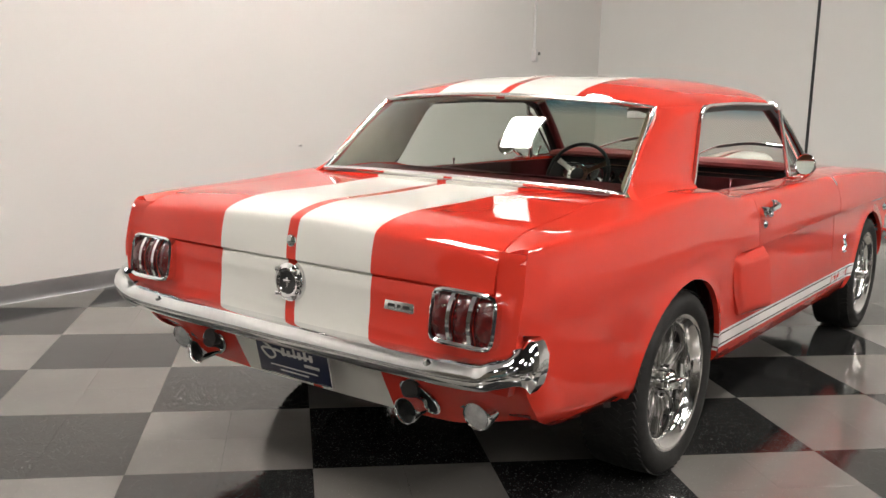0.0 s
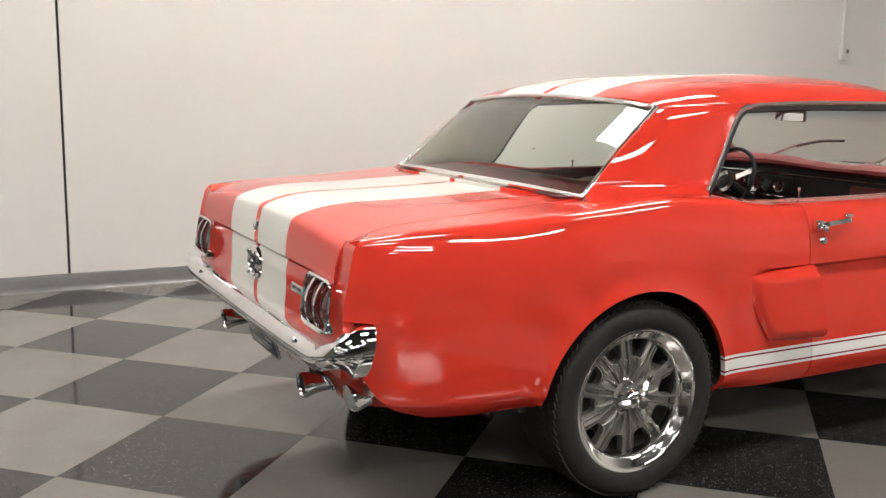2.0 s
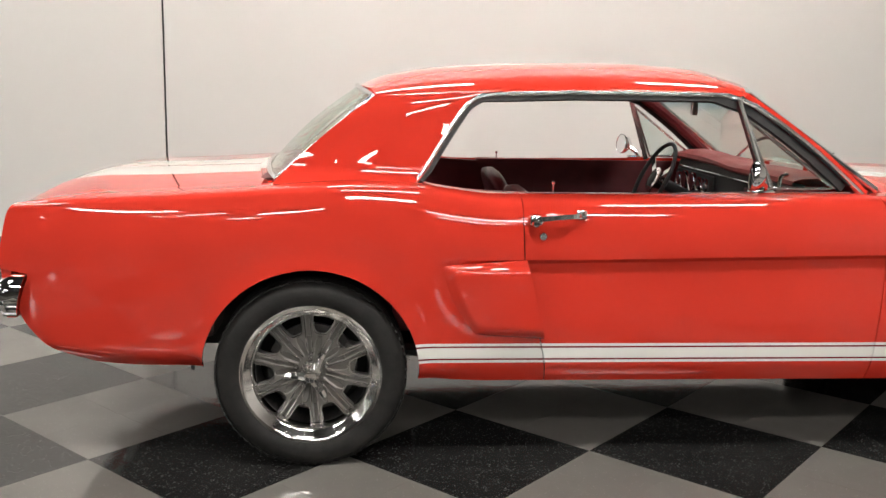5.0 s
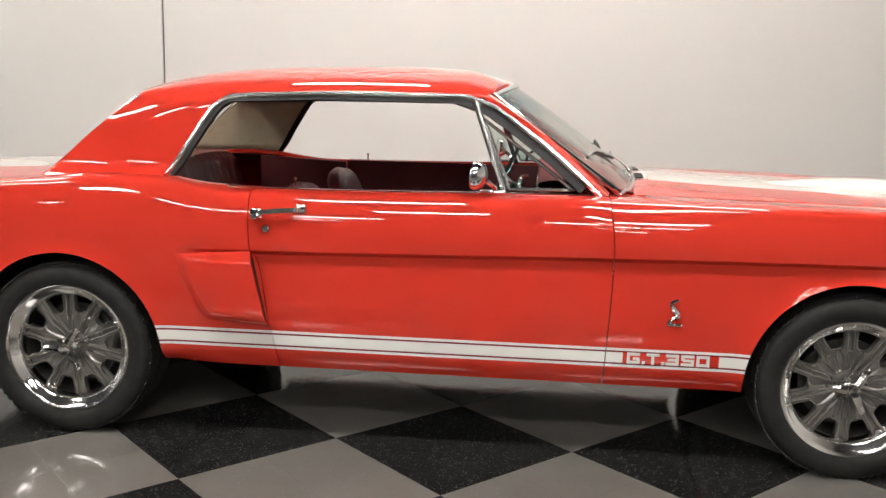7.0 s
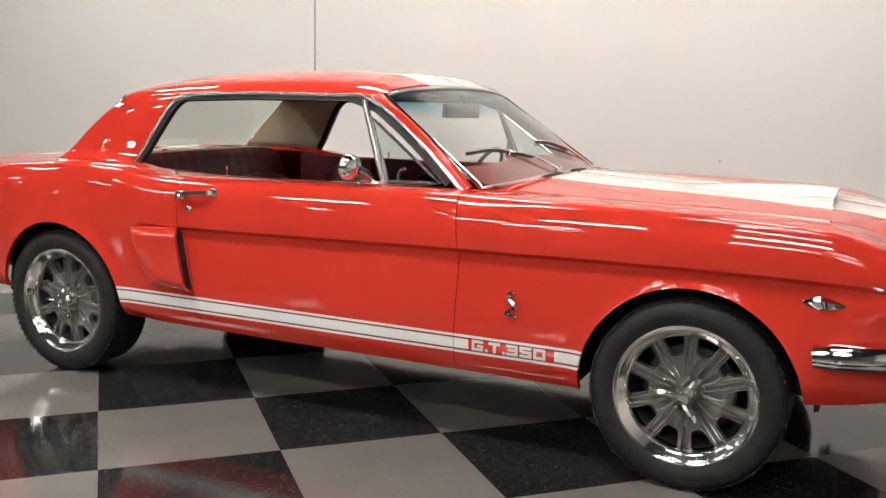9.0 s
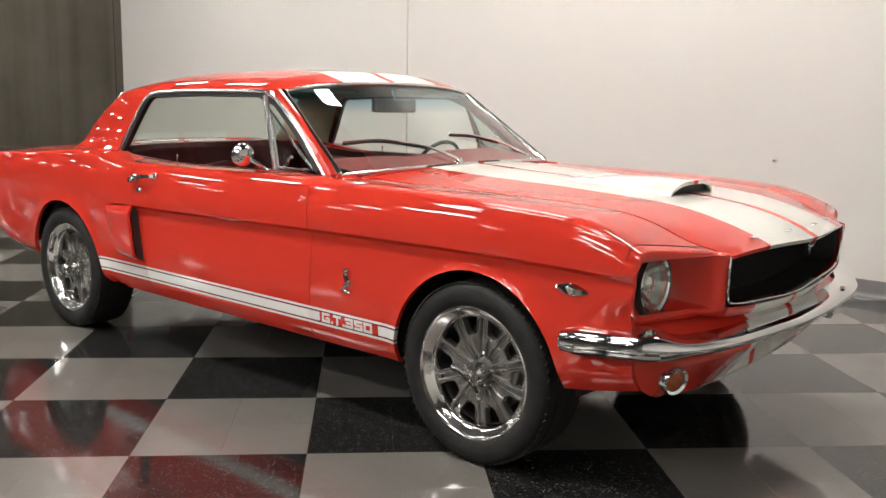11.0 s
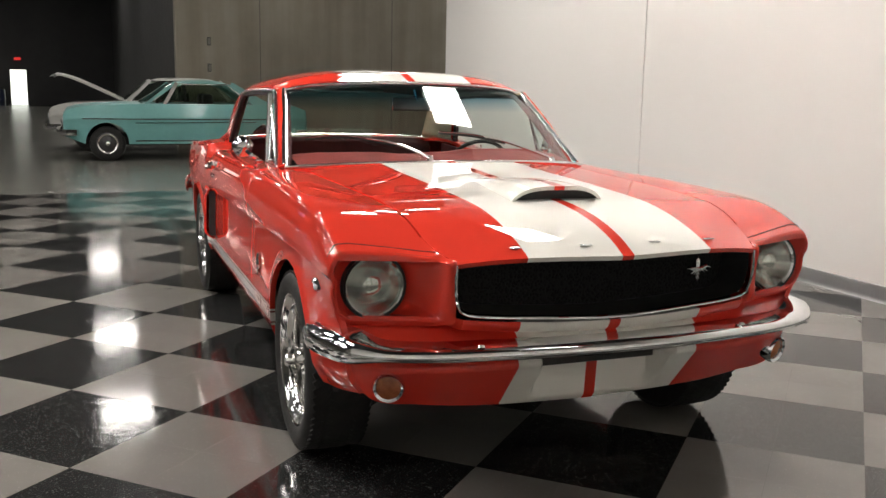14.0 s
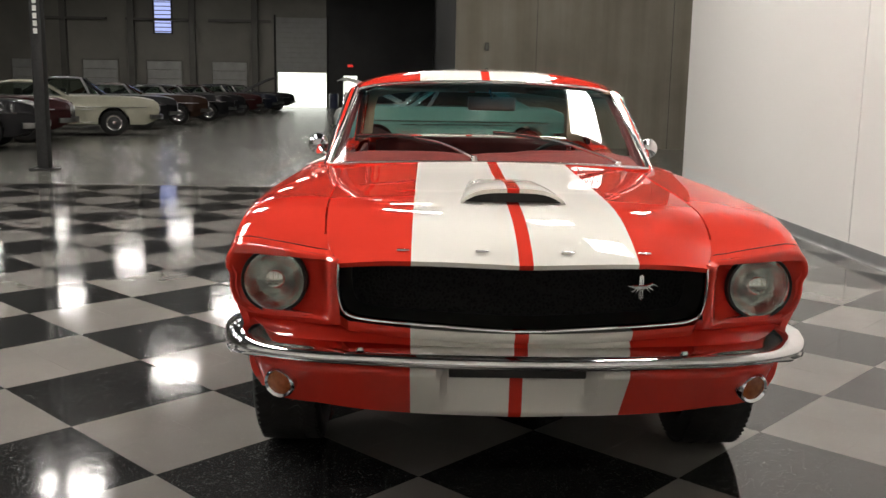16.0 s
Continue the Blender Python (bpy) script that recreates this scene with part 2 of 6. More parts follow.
def lathe(profile, n=32, axis="y", bm=None, at=(0, 0, 0), arc=1.0):
    """Turns (radius, along) points round an axis."""
    bm = bm or bmesh.new()
    at = Vector(at)
    cols = []
    cnt = n if arc == 1.0 else n + 1
    for i in range(cnt):
        a = 2 * math.pi * arc * i / n
        c, s = math.cos(a), math.sin(a)
        col = []
        for r, h in profile:
            v = {"y": (r * c, h, r * s), "x": (h, r * c, r * s), "z": (r * c, r * s, h)}[axis]
            col.append(bm.verts.new(at + Vector(v)))
        cols.append(col)
    for i in range(n):
        a, b = cols[i], cols[(i + 1) % cnt] if arc == 1.0 else cols[i + 1]
        for j in range(len(profile) - 1):
            try:
                bm.faces.new((a[j], b[j], b[j + 1], a[j + 1]))
            except ValueError:
                pass
    bmesh.ops.remove_doubles(bm, verts=bm.verts, dist=1e-6)
    bmesh.ops.recalc_face_normals(bm, faces=bm.faces)
    return bm


def box(size, at=(0, 0, 0), bevel=0.0, bm=None, turn=None, segments=2):
    bm2 = bmesh.new()
    bmesh.ops.create_cube(bm2, size=1.0)
    bmesh.ops.scale(bm2, vec=size, verts=bm2.verts)
    if bevel:
        bmesh.ops.bevel(bm2, geom=list(bm2.edges), offset=bevel, segments=segments, profile=0.5, affect="EDGES")
    m = Matrix.Translation(at) @ (turn or Matrix())
    bmesh.ops.transform(bm2, matrix=m, verts=bm2.verts)
    if bm is None:
        return bm2
    me = bpy.data.meshes.new("tmp")
    bm2.to_mesh(me)
    bm2.free()
    bm.from_mesh(me)
    bpy.data.meshes.remove(me)
    return bm


def hem(bm, depth, towards=None, keep=None):
    """Folds the open borders of a sheet inwards, so that it has an edge of real thickness."""
    bm.normal_update()
    edges = [e for e in bm.edges if e.is_boundary and (keep is None or keep(e))]
    if not edges:
        return bm
    got = bmesh.ops.extrude_edge_only(bm, edges=edges)
    verts = [g for g in got["geom"] if isinstance(g, bmesh.types.BMVert)]
    for v in verts:
        if towards is not None:
            d = Vector(towards(v.co)).normalized()
        else:
            near = [e.other_vert(v) for e in v.link_edges if e.other_vert(v) not in verts]
            d = -near[0].normal if near else Vector((0, 0, -1))
        v.co += d * depth
    return bm


def mirrored(bm):
    """A copy of the bmesh on the other side of the car."""
    o = bm.copy()
    for v in o.verts:
        v.co.y = -v.co.y
    bmesh.ops.reverse_faces(o, faces=o.faces)
    return o


def pair(name, bm, mat, parent, label="", sharp=None, smooth=True):
    other = mirrored(bm)
    a = part(name, bm, mat, parent, label, smooth, sharp)
    b = part(name, other, mat, parent, label, smooth, sharp)
    return a, b

# ---- the showroom and the hall ----
WALL_Y, FRONT_X, WALL_END, TILE_END = 3.2, 5.82, -7.4, -7.2
CEIL = 7.4
WALL_PAINT = material("white_wall_paint", (0.74, 0.72, 0.69), 0.55)
vary(WALL_PAINT, 0.35, (0.732, 0.712, 0.682), (0.748, 0.728, 0.698), fine=0.992, rough=(0.42, 0.62), relief=0.02, relief_scale=40)
GREY_WALL = material("light_grey_wall_paint", (0.56, 0.55, 0.52), 0.6)
vary(GREY_WALL, 0.35, (0.72, 0.71, 0.68), (0.74, 0.73, 0.70), fine=0.992, rough=(0.5, 0.68), relief=0.02, relief_scale=40)
SEAM = material("dark_wall_joint", (0.03, 0.03, 0.03), 0.7)
vary(SEAM, 20.0, (0.02, 0.02, 0.02), (0.045, 0.045, 0.045))
BASE = material("grey_vinyl_base", (0.165, 0.165, 0.165), 0.32, 0.0, 0.2)
vary(BASE, 4.0, (0.15, 0.15, 0.15), (0.185, 0.185, 0.185), rough=(0.25, 0.4))
CONCRETE = material("concrete_panel", (0.17, 0.155, 0.13), 0.85)
vary(CONCRETE, 0.55, (0.235, 0.208, 0.165), (0.345, 0.312, 0.255), detail=8.0, rough=(0.75, 0.95), relief=0.5, relief_scale=25)
t, n, l, b = nodes_of(CONCRETE)
runs, place = noise_node(CONCRETE, 1.0, 6.0), n.new("ShaderNodeMapping")
place.inputs["Scale"].default_value = (2.6, 2.6, 0.12)
l.new(runs.inputs["Vector"].links[0].from_socket, place.inputs["Vector"])
l.new(place.outputs["Vector"], runs.inputs["Vector"])
l.new(mix(CONCRETE, 1.0, b.inputs["Base Color"].links[0].from_socket, ramp(CONCRETE, runs.outputs["Fac"], [(0.36, (0.80, 0.785, 0.75)), (0.60, (1.0, 1.0, 1.0))]), "MULTIPLY"), b.inputs["Base Color"])
HALL_WALL = material("dark_hall_wall", (0.05, 0.05, 0.052), 0.8)
vary(HALL_WALL, 0.4, (0.026, 0.026, 0.027), (0.042, 0.042, 0.042), rough=(0.7, 0.9), relief=0.2, relief_scale=20)
HALL_PANEL = material("grey_hall_cladding", (0.16, 0.16, 0.155), 0.7)
vary(HALL_PANEL, 0.5, (0.165, 0.158, 0.138), (0.215, 0.206, 0.18), rough=(0.6, 0.8))
CEILING_PAINT = material("dark_ceiling", (0.05, 0.05, 0.05), 0.9)
vary(CEILING_PAINT, 0.5, (0.04, 0.04, 0.04), (0.06, 0.06, 0.06))
SMOOTH_CONCRETE = material("polished_concrete", (0.17, 0.17, 0.165), 0.2, 0.0, 0.0, 0.5)
vary(SMOOTH_CONCRETE, 0.6, (0.125, 0.124, 0.108), (0.205, 0.202, 0.178), detail=8.0, rough=(0.15, 0.32))
t, n, l, b = nodes_of(SMOOTH_CONCRETE)
swell, place = noise_node(SMOOTH_CONCRETE, 1.0, 3.0), n.new("ShaderNodeMapping")
place.inputs["Scale"].default_value = (1.5, 0.35, 1.0)
l.new(swell.inputs["Vector"].links[0].from_socket, place.inputs["Vector"])
l.new(place.outputs["Vector"], swell.inputs["Vector"])
bump(SMOOTH_CONCRETE, swell.outputs["Fac"], 0.16, 0.03)


def slab(name, lo, hi, mat, kind="structure", label="", bevel=0.0, category=""):
    c = [(a + b) / 2 for a, b in zip(lo, hi)]
    ob = part(name, box([b - a for a, b in zip(lo, hi)], c, bevel), mat, smooth=bool(bevel))
    return tagged(ob, label, category or name.split("_")[0], "", kind)


slab("floor_hall", (-60, -34, -0.3), (TILE_END, 12, 0.0), SMOOTH_CONCRETE, label="polished grey concrete floor of the hall", category="floor")
floor = slab("floor_showroom", (TILE_END, -34, -0.3), (12, 12, -0.006), SMOOTH_CONCRETE, label="black and grey chequered vinyl tile floor, waxed", category="floor")
wall_long = slab("wall_long", (-2.602, WALL_Y, 0), (FRONT_X + 0.2, WALL_Y + 0.2, CEIL), WALL_PAINT, label="plain white painted partition wall", category="wall")
slab("wall_long_end", (WALL_END, WALL_Y, 0), (-2.618, WALL_Y + 0.2, CEIL), WALL_PAINT, label="plain white painted end of the partition wall", category="wall")
wall_front = slab("wall_front", (FRONT_X, -12, 0), (FRONT_X + 0.2, WALL_Y, CEIL), GREY_WALL, label="light grey painted wall with one dark joint", category="wall")
# unseen stretch, clad darker so that the parked cars reflect less light
slab("wall_front_end", (FRONT_X, -34, 0), (FRONT_X + 0.2, -12, CEIL), HALL_PANEL, label="unseen grey end wall closing the hall, kept dark for reflections", category="wall")
slab("wall_back", (-60, -34.2, 0), (FRONT_X + 0.2, -34, CEIL), HALL_PANEL, label="grey clad wall closing the hall", category="wall")
slab("wall_concrete", (-16.9, 0.55, 0), (-16.5, 12, CEIL), CONCRETE, label="raw grey concrete wall panels with vertical joints", category="wall")
AISLE_WALL = material("near_black_wall_paint", (0.012, 0.012, 0.012), 0.85)
vary(AISLE_WALL, 0.4, (0.009, 0.009, 0.009), (0.017, 0.0165, 0.016), rough=(0.75, 0.95), relief=0.2, relief_scale=20)
slab("wall_aisle", (-54, 0.55, 0), (-16.9, 0.9, CEIL), AISLE_WALL, label="dark painted wall along the hall", category="wall")
slab("wall_side", (-16.5, 11.8, 0), (WALL_END, 12, CEIL), CONCRETE, label="concrete wall behind the partition", category="wall")
slab("ceiling", (-60, -34.2, CEIL), (FRONT_X + 0.2, 12, CEIL + 0.2), CEILING_PAINT, label="dark high ceiling of the hall", category="ceiling")


def base_board(name, path):
    prof = [(0, 0), (0.022, 0.0), (0.016, 0.006), (0.010, 0.016), (0.007, 0.03), (0.006, 0.098), (0.003, 0.104), (0, 0.105)]
    ob = part(name, sweep(path, prof), BASE, sharp=50)
    return tagged(ob, "grey vinyl cove base along the wall", "baseboard", "", "structure")


base_board("baseboard_long", [(WALL_END, WALL_Y, 0), (FRONT_X, WALL_Y, 0)])
base_board("baseboard_front", [(FRONT_X, WALL_Y, 0), (FRONT_X, -30, 0)])


def joint(name, at, size, label):
    ob = part(name, box(size, at), SEAM, smooth=False)
    return tagged(ob, label, "trim", "", "structure")


joint("trim_joint_a", (-2.61, WALL_Y + 0.03, CEIL / 2), (0.016, 0.02, CEIL), "dark vertical joint between wall panels")
joint("trim_joint_b", (FRONT_X - 0.002, 0.75, CEIL / 2 + 0.053), (0.006, 0.03, CEIL - 0.106), "dark vertical joint between wall panels")
for i in range(4):
    joint("trim_joint_c", (-16.499, 2.35 + i * 3.05, CEIL / 2), (0.012, 0.009, CEIL), "dark vertical joint in the concrete wall")

# ---- lights ----
TUBE = bpy.data.materials.new("lit_tube")
TUBE.use_nodes = True
tn = TUBE.node_tree.nodes
tn.remove(tn["Principled BSDF"])
em = tn.new("ShaderNodeEmission")
em.inputs[0].default_value = (1.0, 0.95, 0.895, 1)
em.inputs[1].default_value = TUBE_POWER
TUBE.node_tree.links.new(em.outputs[0], tn["Material Output"].inputs["Surface"])
HOUSING = material("white_enamel_housing", (0.7, 0.7, 0.68), 0.35)
vary(HOUSING, 6.0, (0.66, 0.66, 0.64), (0.74, 0.74, 0.72))


def ceiling_light(place, drop, length=1.22):
    light = thing("ceiling_light", place, "white six-tube high-bay fixture hung from the ceiling, lit", "light", "ceiling lights")
    tray = box((length + 0.06, 0.58, 0.04), (0, 0, 0.06), 0.01)
    part("housing", tray, HOUSING, light)
    for x in (-0.4, 0.4):
        part("hanger", tube([(x, 0, 0.08), (x, 0, drop)], 0.006, 6), BLACK, light)
    strip = None
    for k in range(6):
        y = -0.225 + k * 0.09
        bm = box((length, 0.075, 0.02), (0, 0, 0))
        if strip is None:
            strip = part("tube", bm, TUBE, light, smooth=False)
            strip.location = (0, y, 0.02)
        else:
            bm.free()
            o = new("tube", strip.data)
            o.parent = light
            o.location = (0, y, 0.02)
    return light


first = ceiling_light(pose(-1.15, 1.70, 4.5), CEIL - 4.5)
high = ceiling_light(pose(-11.5, -0.65, 6.9, 0, 0, 90), CEIL - 6.9)
# the two at y -10.4 are added, unseen, to fill the car's right side
for x, y in [(-4.6, 1.3), (1.5, 1.5), (-1.0, -2.6), (-4.6, -2.6), (1.2, -2.6), (-1.0, -6.5), (-4.6, -6.5), (1.3, -6.5), (-2.8, -10.4), (0.8, -10.4)]:
    copy_thing(first, pose(x, y, 4.5))
for y, xs in ((-0.65, (-19.3, -27.1, -40.6)), (-7.25, (-13.5, -21.5, -29.4, -38.4, -48.3)), (-13.8, (-14.0, -22.0, -30.9, -38.7, -47.9)), (-20.6, (-14.0, -22.0, -30.5, -39.0, -47.5))):
    for x in xs:
        copy_thing(high, pose(x, y, 6.9, 0, 0, 90))
# added unseen behind the partition to brighten the concrete wall
for y in (4.6, 9.0):
    copy_thing(high, pose(-12.2, y, 6.9))
for x in (-5.8, 2.3):
    for y in (-14.0, -20.6):
        copy_thing(high, pose(x, y, 6.9))

# ---- the red coupe ----
CAR = thing("coupe_car", pose(-0.014, 0.073, 0, 0, 0, -0.55), "glossy red two-door coupe with white racing stripes on chequered tiles", "car")
AXLE, HUB_Z, ARCH_R = 1.3715, 0.32, 0.357

z_bottom = hermite([(-2.36, 0.46), (-2.3, 0.405), (-2.19, 0.362), (-1.9, 0.336), (-1.74, 0.336), (-1.65, 0.30), (-1.0, 0.290), (-0.9, 0.286), (0.95, 0.284), (1.3, 0.30), (1.7, 0.342), (1.85, 0.358), (1.95, 0.374), (2.06, 0.392)])
z_top = hermite([(-2.36, 0.866), (-2.2, 0.882), (-1.9, 0.898), (-1.5, 0.926), (-1.22, 0.943), (-1.04, 0.938), (-0.9, 0.918), (-0.76, 0.905), (-0.5, 0.904), (0.5, 0.917), (1.0, 0.906), (1.4, 0.898), (1.75, 0.881), (1.86, 0.860), (1.93, 0.835), (1.98, 0.812), (2.03, 0.795), (2.12, 0.768), (2.2, 0.732)])
y_max = hermite([(-2.37, 0.803), (-2.2, 0.830), (-1.9, 0.850), (-1.4, 0.863), (-0.7, 0.862), (0.5, 0.862), (1.3, 0.860), (1.7, 0.857), (1.9, 0.856), (2.07, 0.848)])
y_in = hermite([(-2.36, 0.730), (-2.2, 0.704), (-1.9, 0.662), (-1.6, 0.628), (-1.45, 0.66), (-1.0, 0.692), (-0.66, 0.705), (0.5, 0.705), (0.6, 0.645), (1.9, 0.575), (2.0, 0.562), (2.12, 0.522), (2.2, 0.515)])
crease_z = hermite([(-2.4, 0.70), (-0.66, 0.712), (0.56, 0.735), (1.4, 0.744), (2.07, 0.735)])
cove = hermite([(-2.4, 0.0), (-0.98, 0.0), (-0.78, 1.0), (1.7, 1.0), (1.9, 0.6), (2.07, 0.2)])
roll = hermite([(-2.4, 0.62), (-1.3, 0.62), (-0.8, 0.75), (0.6, 0.8), (1.0, 0.62), (1.9, 0.5), (2.07, 0.5)])
N_LOW, N_HIGH = 26, 22


def lid_fall(x):
    """How far the trunk lid has curved down at x."""
    s = min(1.0, max(0.0, (-2.09 - x) / 0.236))
    return 0.046 * (1 - math.sqrt(1 - s * s))


def section(x):
    """The outer skin at x, from the sill up over the shoulder: (y, z) points, alike in number for every x."""
    zb, zt, ym, zc, c, r = z_bottom(x), z_top(x), y_max(x), crease_z(x), cove(x), roll(x)
    h = zc - zb
    tuck = 0.06 + 0.02 * (1 - c)
    f = min(1.0, max(0.0, (x - 1.78) / 0.17)) ** 1.5
    low = spline([(ym - tuck - 0.028 * f, zb, 0), (ym - 0.040 - 0.034 * f, zb + 0.035, 0), (ym - 0.024 - 0.038 * f, zb + 0.2 * h, 0), (ym - 0.012 - 0.004 * c - 0.036 * f, zb + 0.5 * h, 0),
                  (ym - 0.003 - 0.019 * c, zb + 0.8 * h, 0), (ym - 0.026 * c, zc - 0.016, 0)], N_LOW)
    k = zt - zc
    drop = lid_fall(x)
    q = min(1.0, (ym - y_in(x)) / 0.20) * r
    peak = 0.007 * min(1.0, max(0.0, (x - 0.6) / 0.5)) * min(1.0, max(0.0, (1.92 - x) / 0.2))
    high = spline([(ym, zc, 0), (ym + 0.001, zc + 0.25 * k, 0), (ym - 0.012 * q, zc + 0.58 * k, 0), (ym - 0.040 * q, zc + 0.85 * k, 0),
                   (ym - 0.080 * q, zt + peak, 0), (0.5 * (ym - 0.08 * q + y_in(x)), zt + 0.009 + peak - 0.5 * drop, 0), (y_in(x), zt + 0.012 - drop, 0)], N_HIGH)
    return [(p.x, p.y) for p in low] + [(p.x, p.y) for p in high]


def skin(x0, x1, nx, rows=None, hem_depth=0.02, arches=()):
    """A panel of the car's side between two edges, which may lean: x0 and x1 are functions of z."""
    rows = rows or (0, N_LOW + N_HIGH - 1)
    bm = bmesh.new()
    cols = []
    for i in range(nx + 1):
        u = i / nx
        first = section((1 - u) * x0(0.6, 0.8) + u * x1(0.6, 0.8))
        col = []
        for j in range(rows[0], rows[1] + 1):
            z = first[j][1]
            for _ in range(2):
                y = section(0.5 * (x0(z, 0.8) + x1(z, 0.8)) if _ == 0 else x)[j][0]
                x = (1 - u) * x0(z, y) + u * x1(z, y)
                z = section(x)[j][1]
            y, z = section(x)[j]
            col.append(bm.verts.new((x, -y, z)))
        cols.append(col)
    for a, b in zip(cols, cols[1:]):
        for j in range(len(a) - 1):
            bm.faces.new((a[j], b[j], b[j + 1], a[j + 1]))
    for ax in arches:
        cut_arch(bm, ax)
    hem(bm, hem_depth, lambda p: (0, 1, 0) if p.z < 0.84 else (0, 0.35, -1))
    return bm


def cut_arch(bm, ax, radius=ARCH_R):
    c = Vector((ax, HUB_Z))

    def dist(v):
        return (Vector((v.co.x, v.co.z)) - c).length
    inside = {v for v in bm.verts if dist(v) < radius}
    dead = [f for f in bm.faces if all(v in inside for v in f.verts)]
    bmesh.ops.delete(bm, geom=dead, context="FACES")
    rim = {v for v in inside if v.is_valid and v.link_faces}
    for v in rim:
        if v.is_valid:
            d = Vector((v.co.x, v.co.z)) - c
            d = d.normalized() * radius
            v.co.x, v.co.z = c.x + d.x, c.y + d.y
    for v in bm.verts:
        k = dist(v)
        if k < radius + 0.07:
            w = 1 - max(0, k - radius) / 0.07
            v.co.y -= 0.011 * w * w
    loose = [v for v in bm.verts if not v.link_faces]
    bmesh.ops.delete(bm, geom=loose, context="VERTS")


door_back = hermite([(0.28, -0.585), (0.36, -0.594), (0.44, -0.612), (0.66, -0.652), (0.715, -0.676), (0.92, -0.686)])
door_front = hermite([(0.28, 0.548), (0.40, 0.553), (0.72, 0.566), (0.93, 0.546)])
tail_x = hermite([(0.36, -2.08), (0.385, -2.15), (0.415, -2.215), (0.46, -2.262), (0.50, -2.290), (0.53, -2.300), (0.56, -2.294), (0.60, -2.280), (0.648, -2.262), (0.656, -2.262), (0.664, -2.350), (0.70, -2.350), (0.756, -2.340), (0.846, -2.320), (0.866, -2.308), (0.880, -2.285)])
nose_x = hermite([(0.33, 1.945), (0.50, 1.955), (0.60, 1.958), (0.72, 1.970), (0.80, 1.982), (0.85, 1.982)])


def nose(z, y):
    """The fender's front edge, swept forwards towards the grille."""
    return nose_x(z) + 0.088 * min(1.0, max(0.0, (0.80 - y) / 0.24)) ** 1.1


GAP = 0.0035

# quarter panels, doors, sills and front fenders
pair("quarter_panel", skin(lambda z, y: tail_x(z), lambda z, y: door_back(z) - GAP, 150, arches=(-AXLE,)), PAINT_SIDE, CAR, "glossy red rear quarter panel with a flared arch")
pair("front_fender", skin(lambda z, y: door_front(z) + GAP, lambda z, y: nose(z, y), 120, arches=(AXLE,)), PAINT_SIDE, CAR, "glossy red front fender with a flared arch")
ROW_DOOR = 5
doors = pair("door", skin(lambda z, y: door_back(z), lambda z, y: door_front(z), 50, rows=(ROW_DOOR, N_LOW + N_HIGH - 1)), PAINT_SIDE, CAR, "red door with chrome handle and sill stripes")
pair("sill", skin(lambda z, y: door_back(z), lambda z, y: door_front(z), 30, rows=(0, ROW_DOOR)), PAINT_SIDE, CAR, "red rocker sill under the door")


# ---- hood, deck lid, tail panel, cowl ----
hood_ridge = hermite([(1.5, 0.921), (1.6, 0.916), (1.715, 0.909), (1.8, 0.902), (1.95, 0.882), (2.05, 0.858), (2.13, 0.829), (2.195, 0.796)])
hood_crown = hermite([(0.68, 0.034), (1.1, 0.023), (1.5, 0.015)])


def hood_z(x, y):
    w = y_in(x)
    s = abs(y) / w
    base = z_top(x) + 0.012
    crown = 1 - s ** 2.3
    rise = hood_crown(x) if x < 1.5 else hood_ridge(x) - base
    return base + crown * rise


def hood_nose(y):
    return 2.195 - 0.213 * abs(y) ** 1.6


def hood_point(u, v):
    s = (v - 0.5) * 2
    x = 0.735 - 0.055 * s * s + u * (hood_nose(s * 0.515) - (0.735 - 0.055 * s * s))
    y = s * (y_in(x) - 0.0065)
    return Vector((x, y, hood_z(x, y)))


def fold_front(p):
    return (-0.55, 0, -1) if p.x > 1.9 else (0, 0, -1)


hood = part("hood", hem(grid(hood_point, 70, 60), 0.016, fold_front), PAINT_STRIPED, CAR, "red hood with twin white stripes and a scoop")


def deck_point(u, v):
    s = (v - 0.5) * 2
    front = -1.60 + 0.075 * s * s
    if u < 0.86:
        k = u / 0.86
        x = front + (1 - (1 - k) ** 1.5) * (-2.3255 - front)
        y = s * (y_in(x) - GAP)
        return Vector((x, y, z_top(x) + 0.012 + (0.009 + 0.025 * k) * (1 - s * s) - lid_fall(x)))
    a = (u - 0.86) / 0.14
    y = s * (y_in(-2.33) - GAP)
    top = z_top(-2.3255) + 0.012 + 0.034 * (1 - s * s) - lid_fall(-2.3255)
    return Vector((-2.3255 - 0.018 * math.sin(a * math.pi / 2) ** 0.8, y, top + a * (0.757 - top)))


deck = part("deck_lid", hem(grid(deck_point, 60, 50, flip=True), 0.02, lambda p: (0.8, 0, -0.6) if p.z < 0.80 else (0, 0, -1)), PAINT_STRIPED, CAR, "red trunk lid with twin white stripes")


def side_y(x, z):
    pts = section(x)
    for (ya, za), (yb, zb) in zip(pts, pts[1:]):
        if za <= z <= zb and zb > za:
            return ya + (yb - ya) * (z - za) / (zb - za)
    return pts[-8][0]


def tail_point(u, v):
    z = 0.50 + 0.362 * u
    x = tail_x(max(z, 0.674))
    w = side_y(x, z) - 0.004
    s = (v - 0.5) * 2
    y = s * w
    hollow = 0.006 * max(0, 1 - ((z - 0.69) / 0.085) ** 2) * (1 if abs(s) < 0.97 else 0)
    back = 0.024 if z > 0.752 and abs(y) < y_in(-2.33) - 0.012 else 0.002
    return Vector((x + hollow + back, y, z))


part("tail_panel", hem(grid(tail_point, 60, 100, flip=True), 0.03, lambda p: (1, 0, 0)), PAINT_STRIPED, CAR, "red tail panel with white stripes")


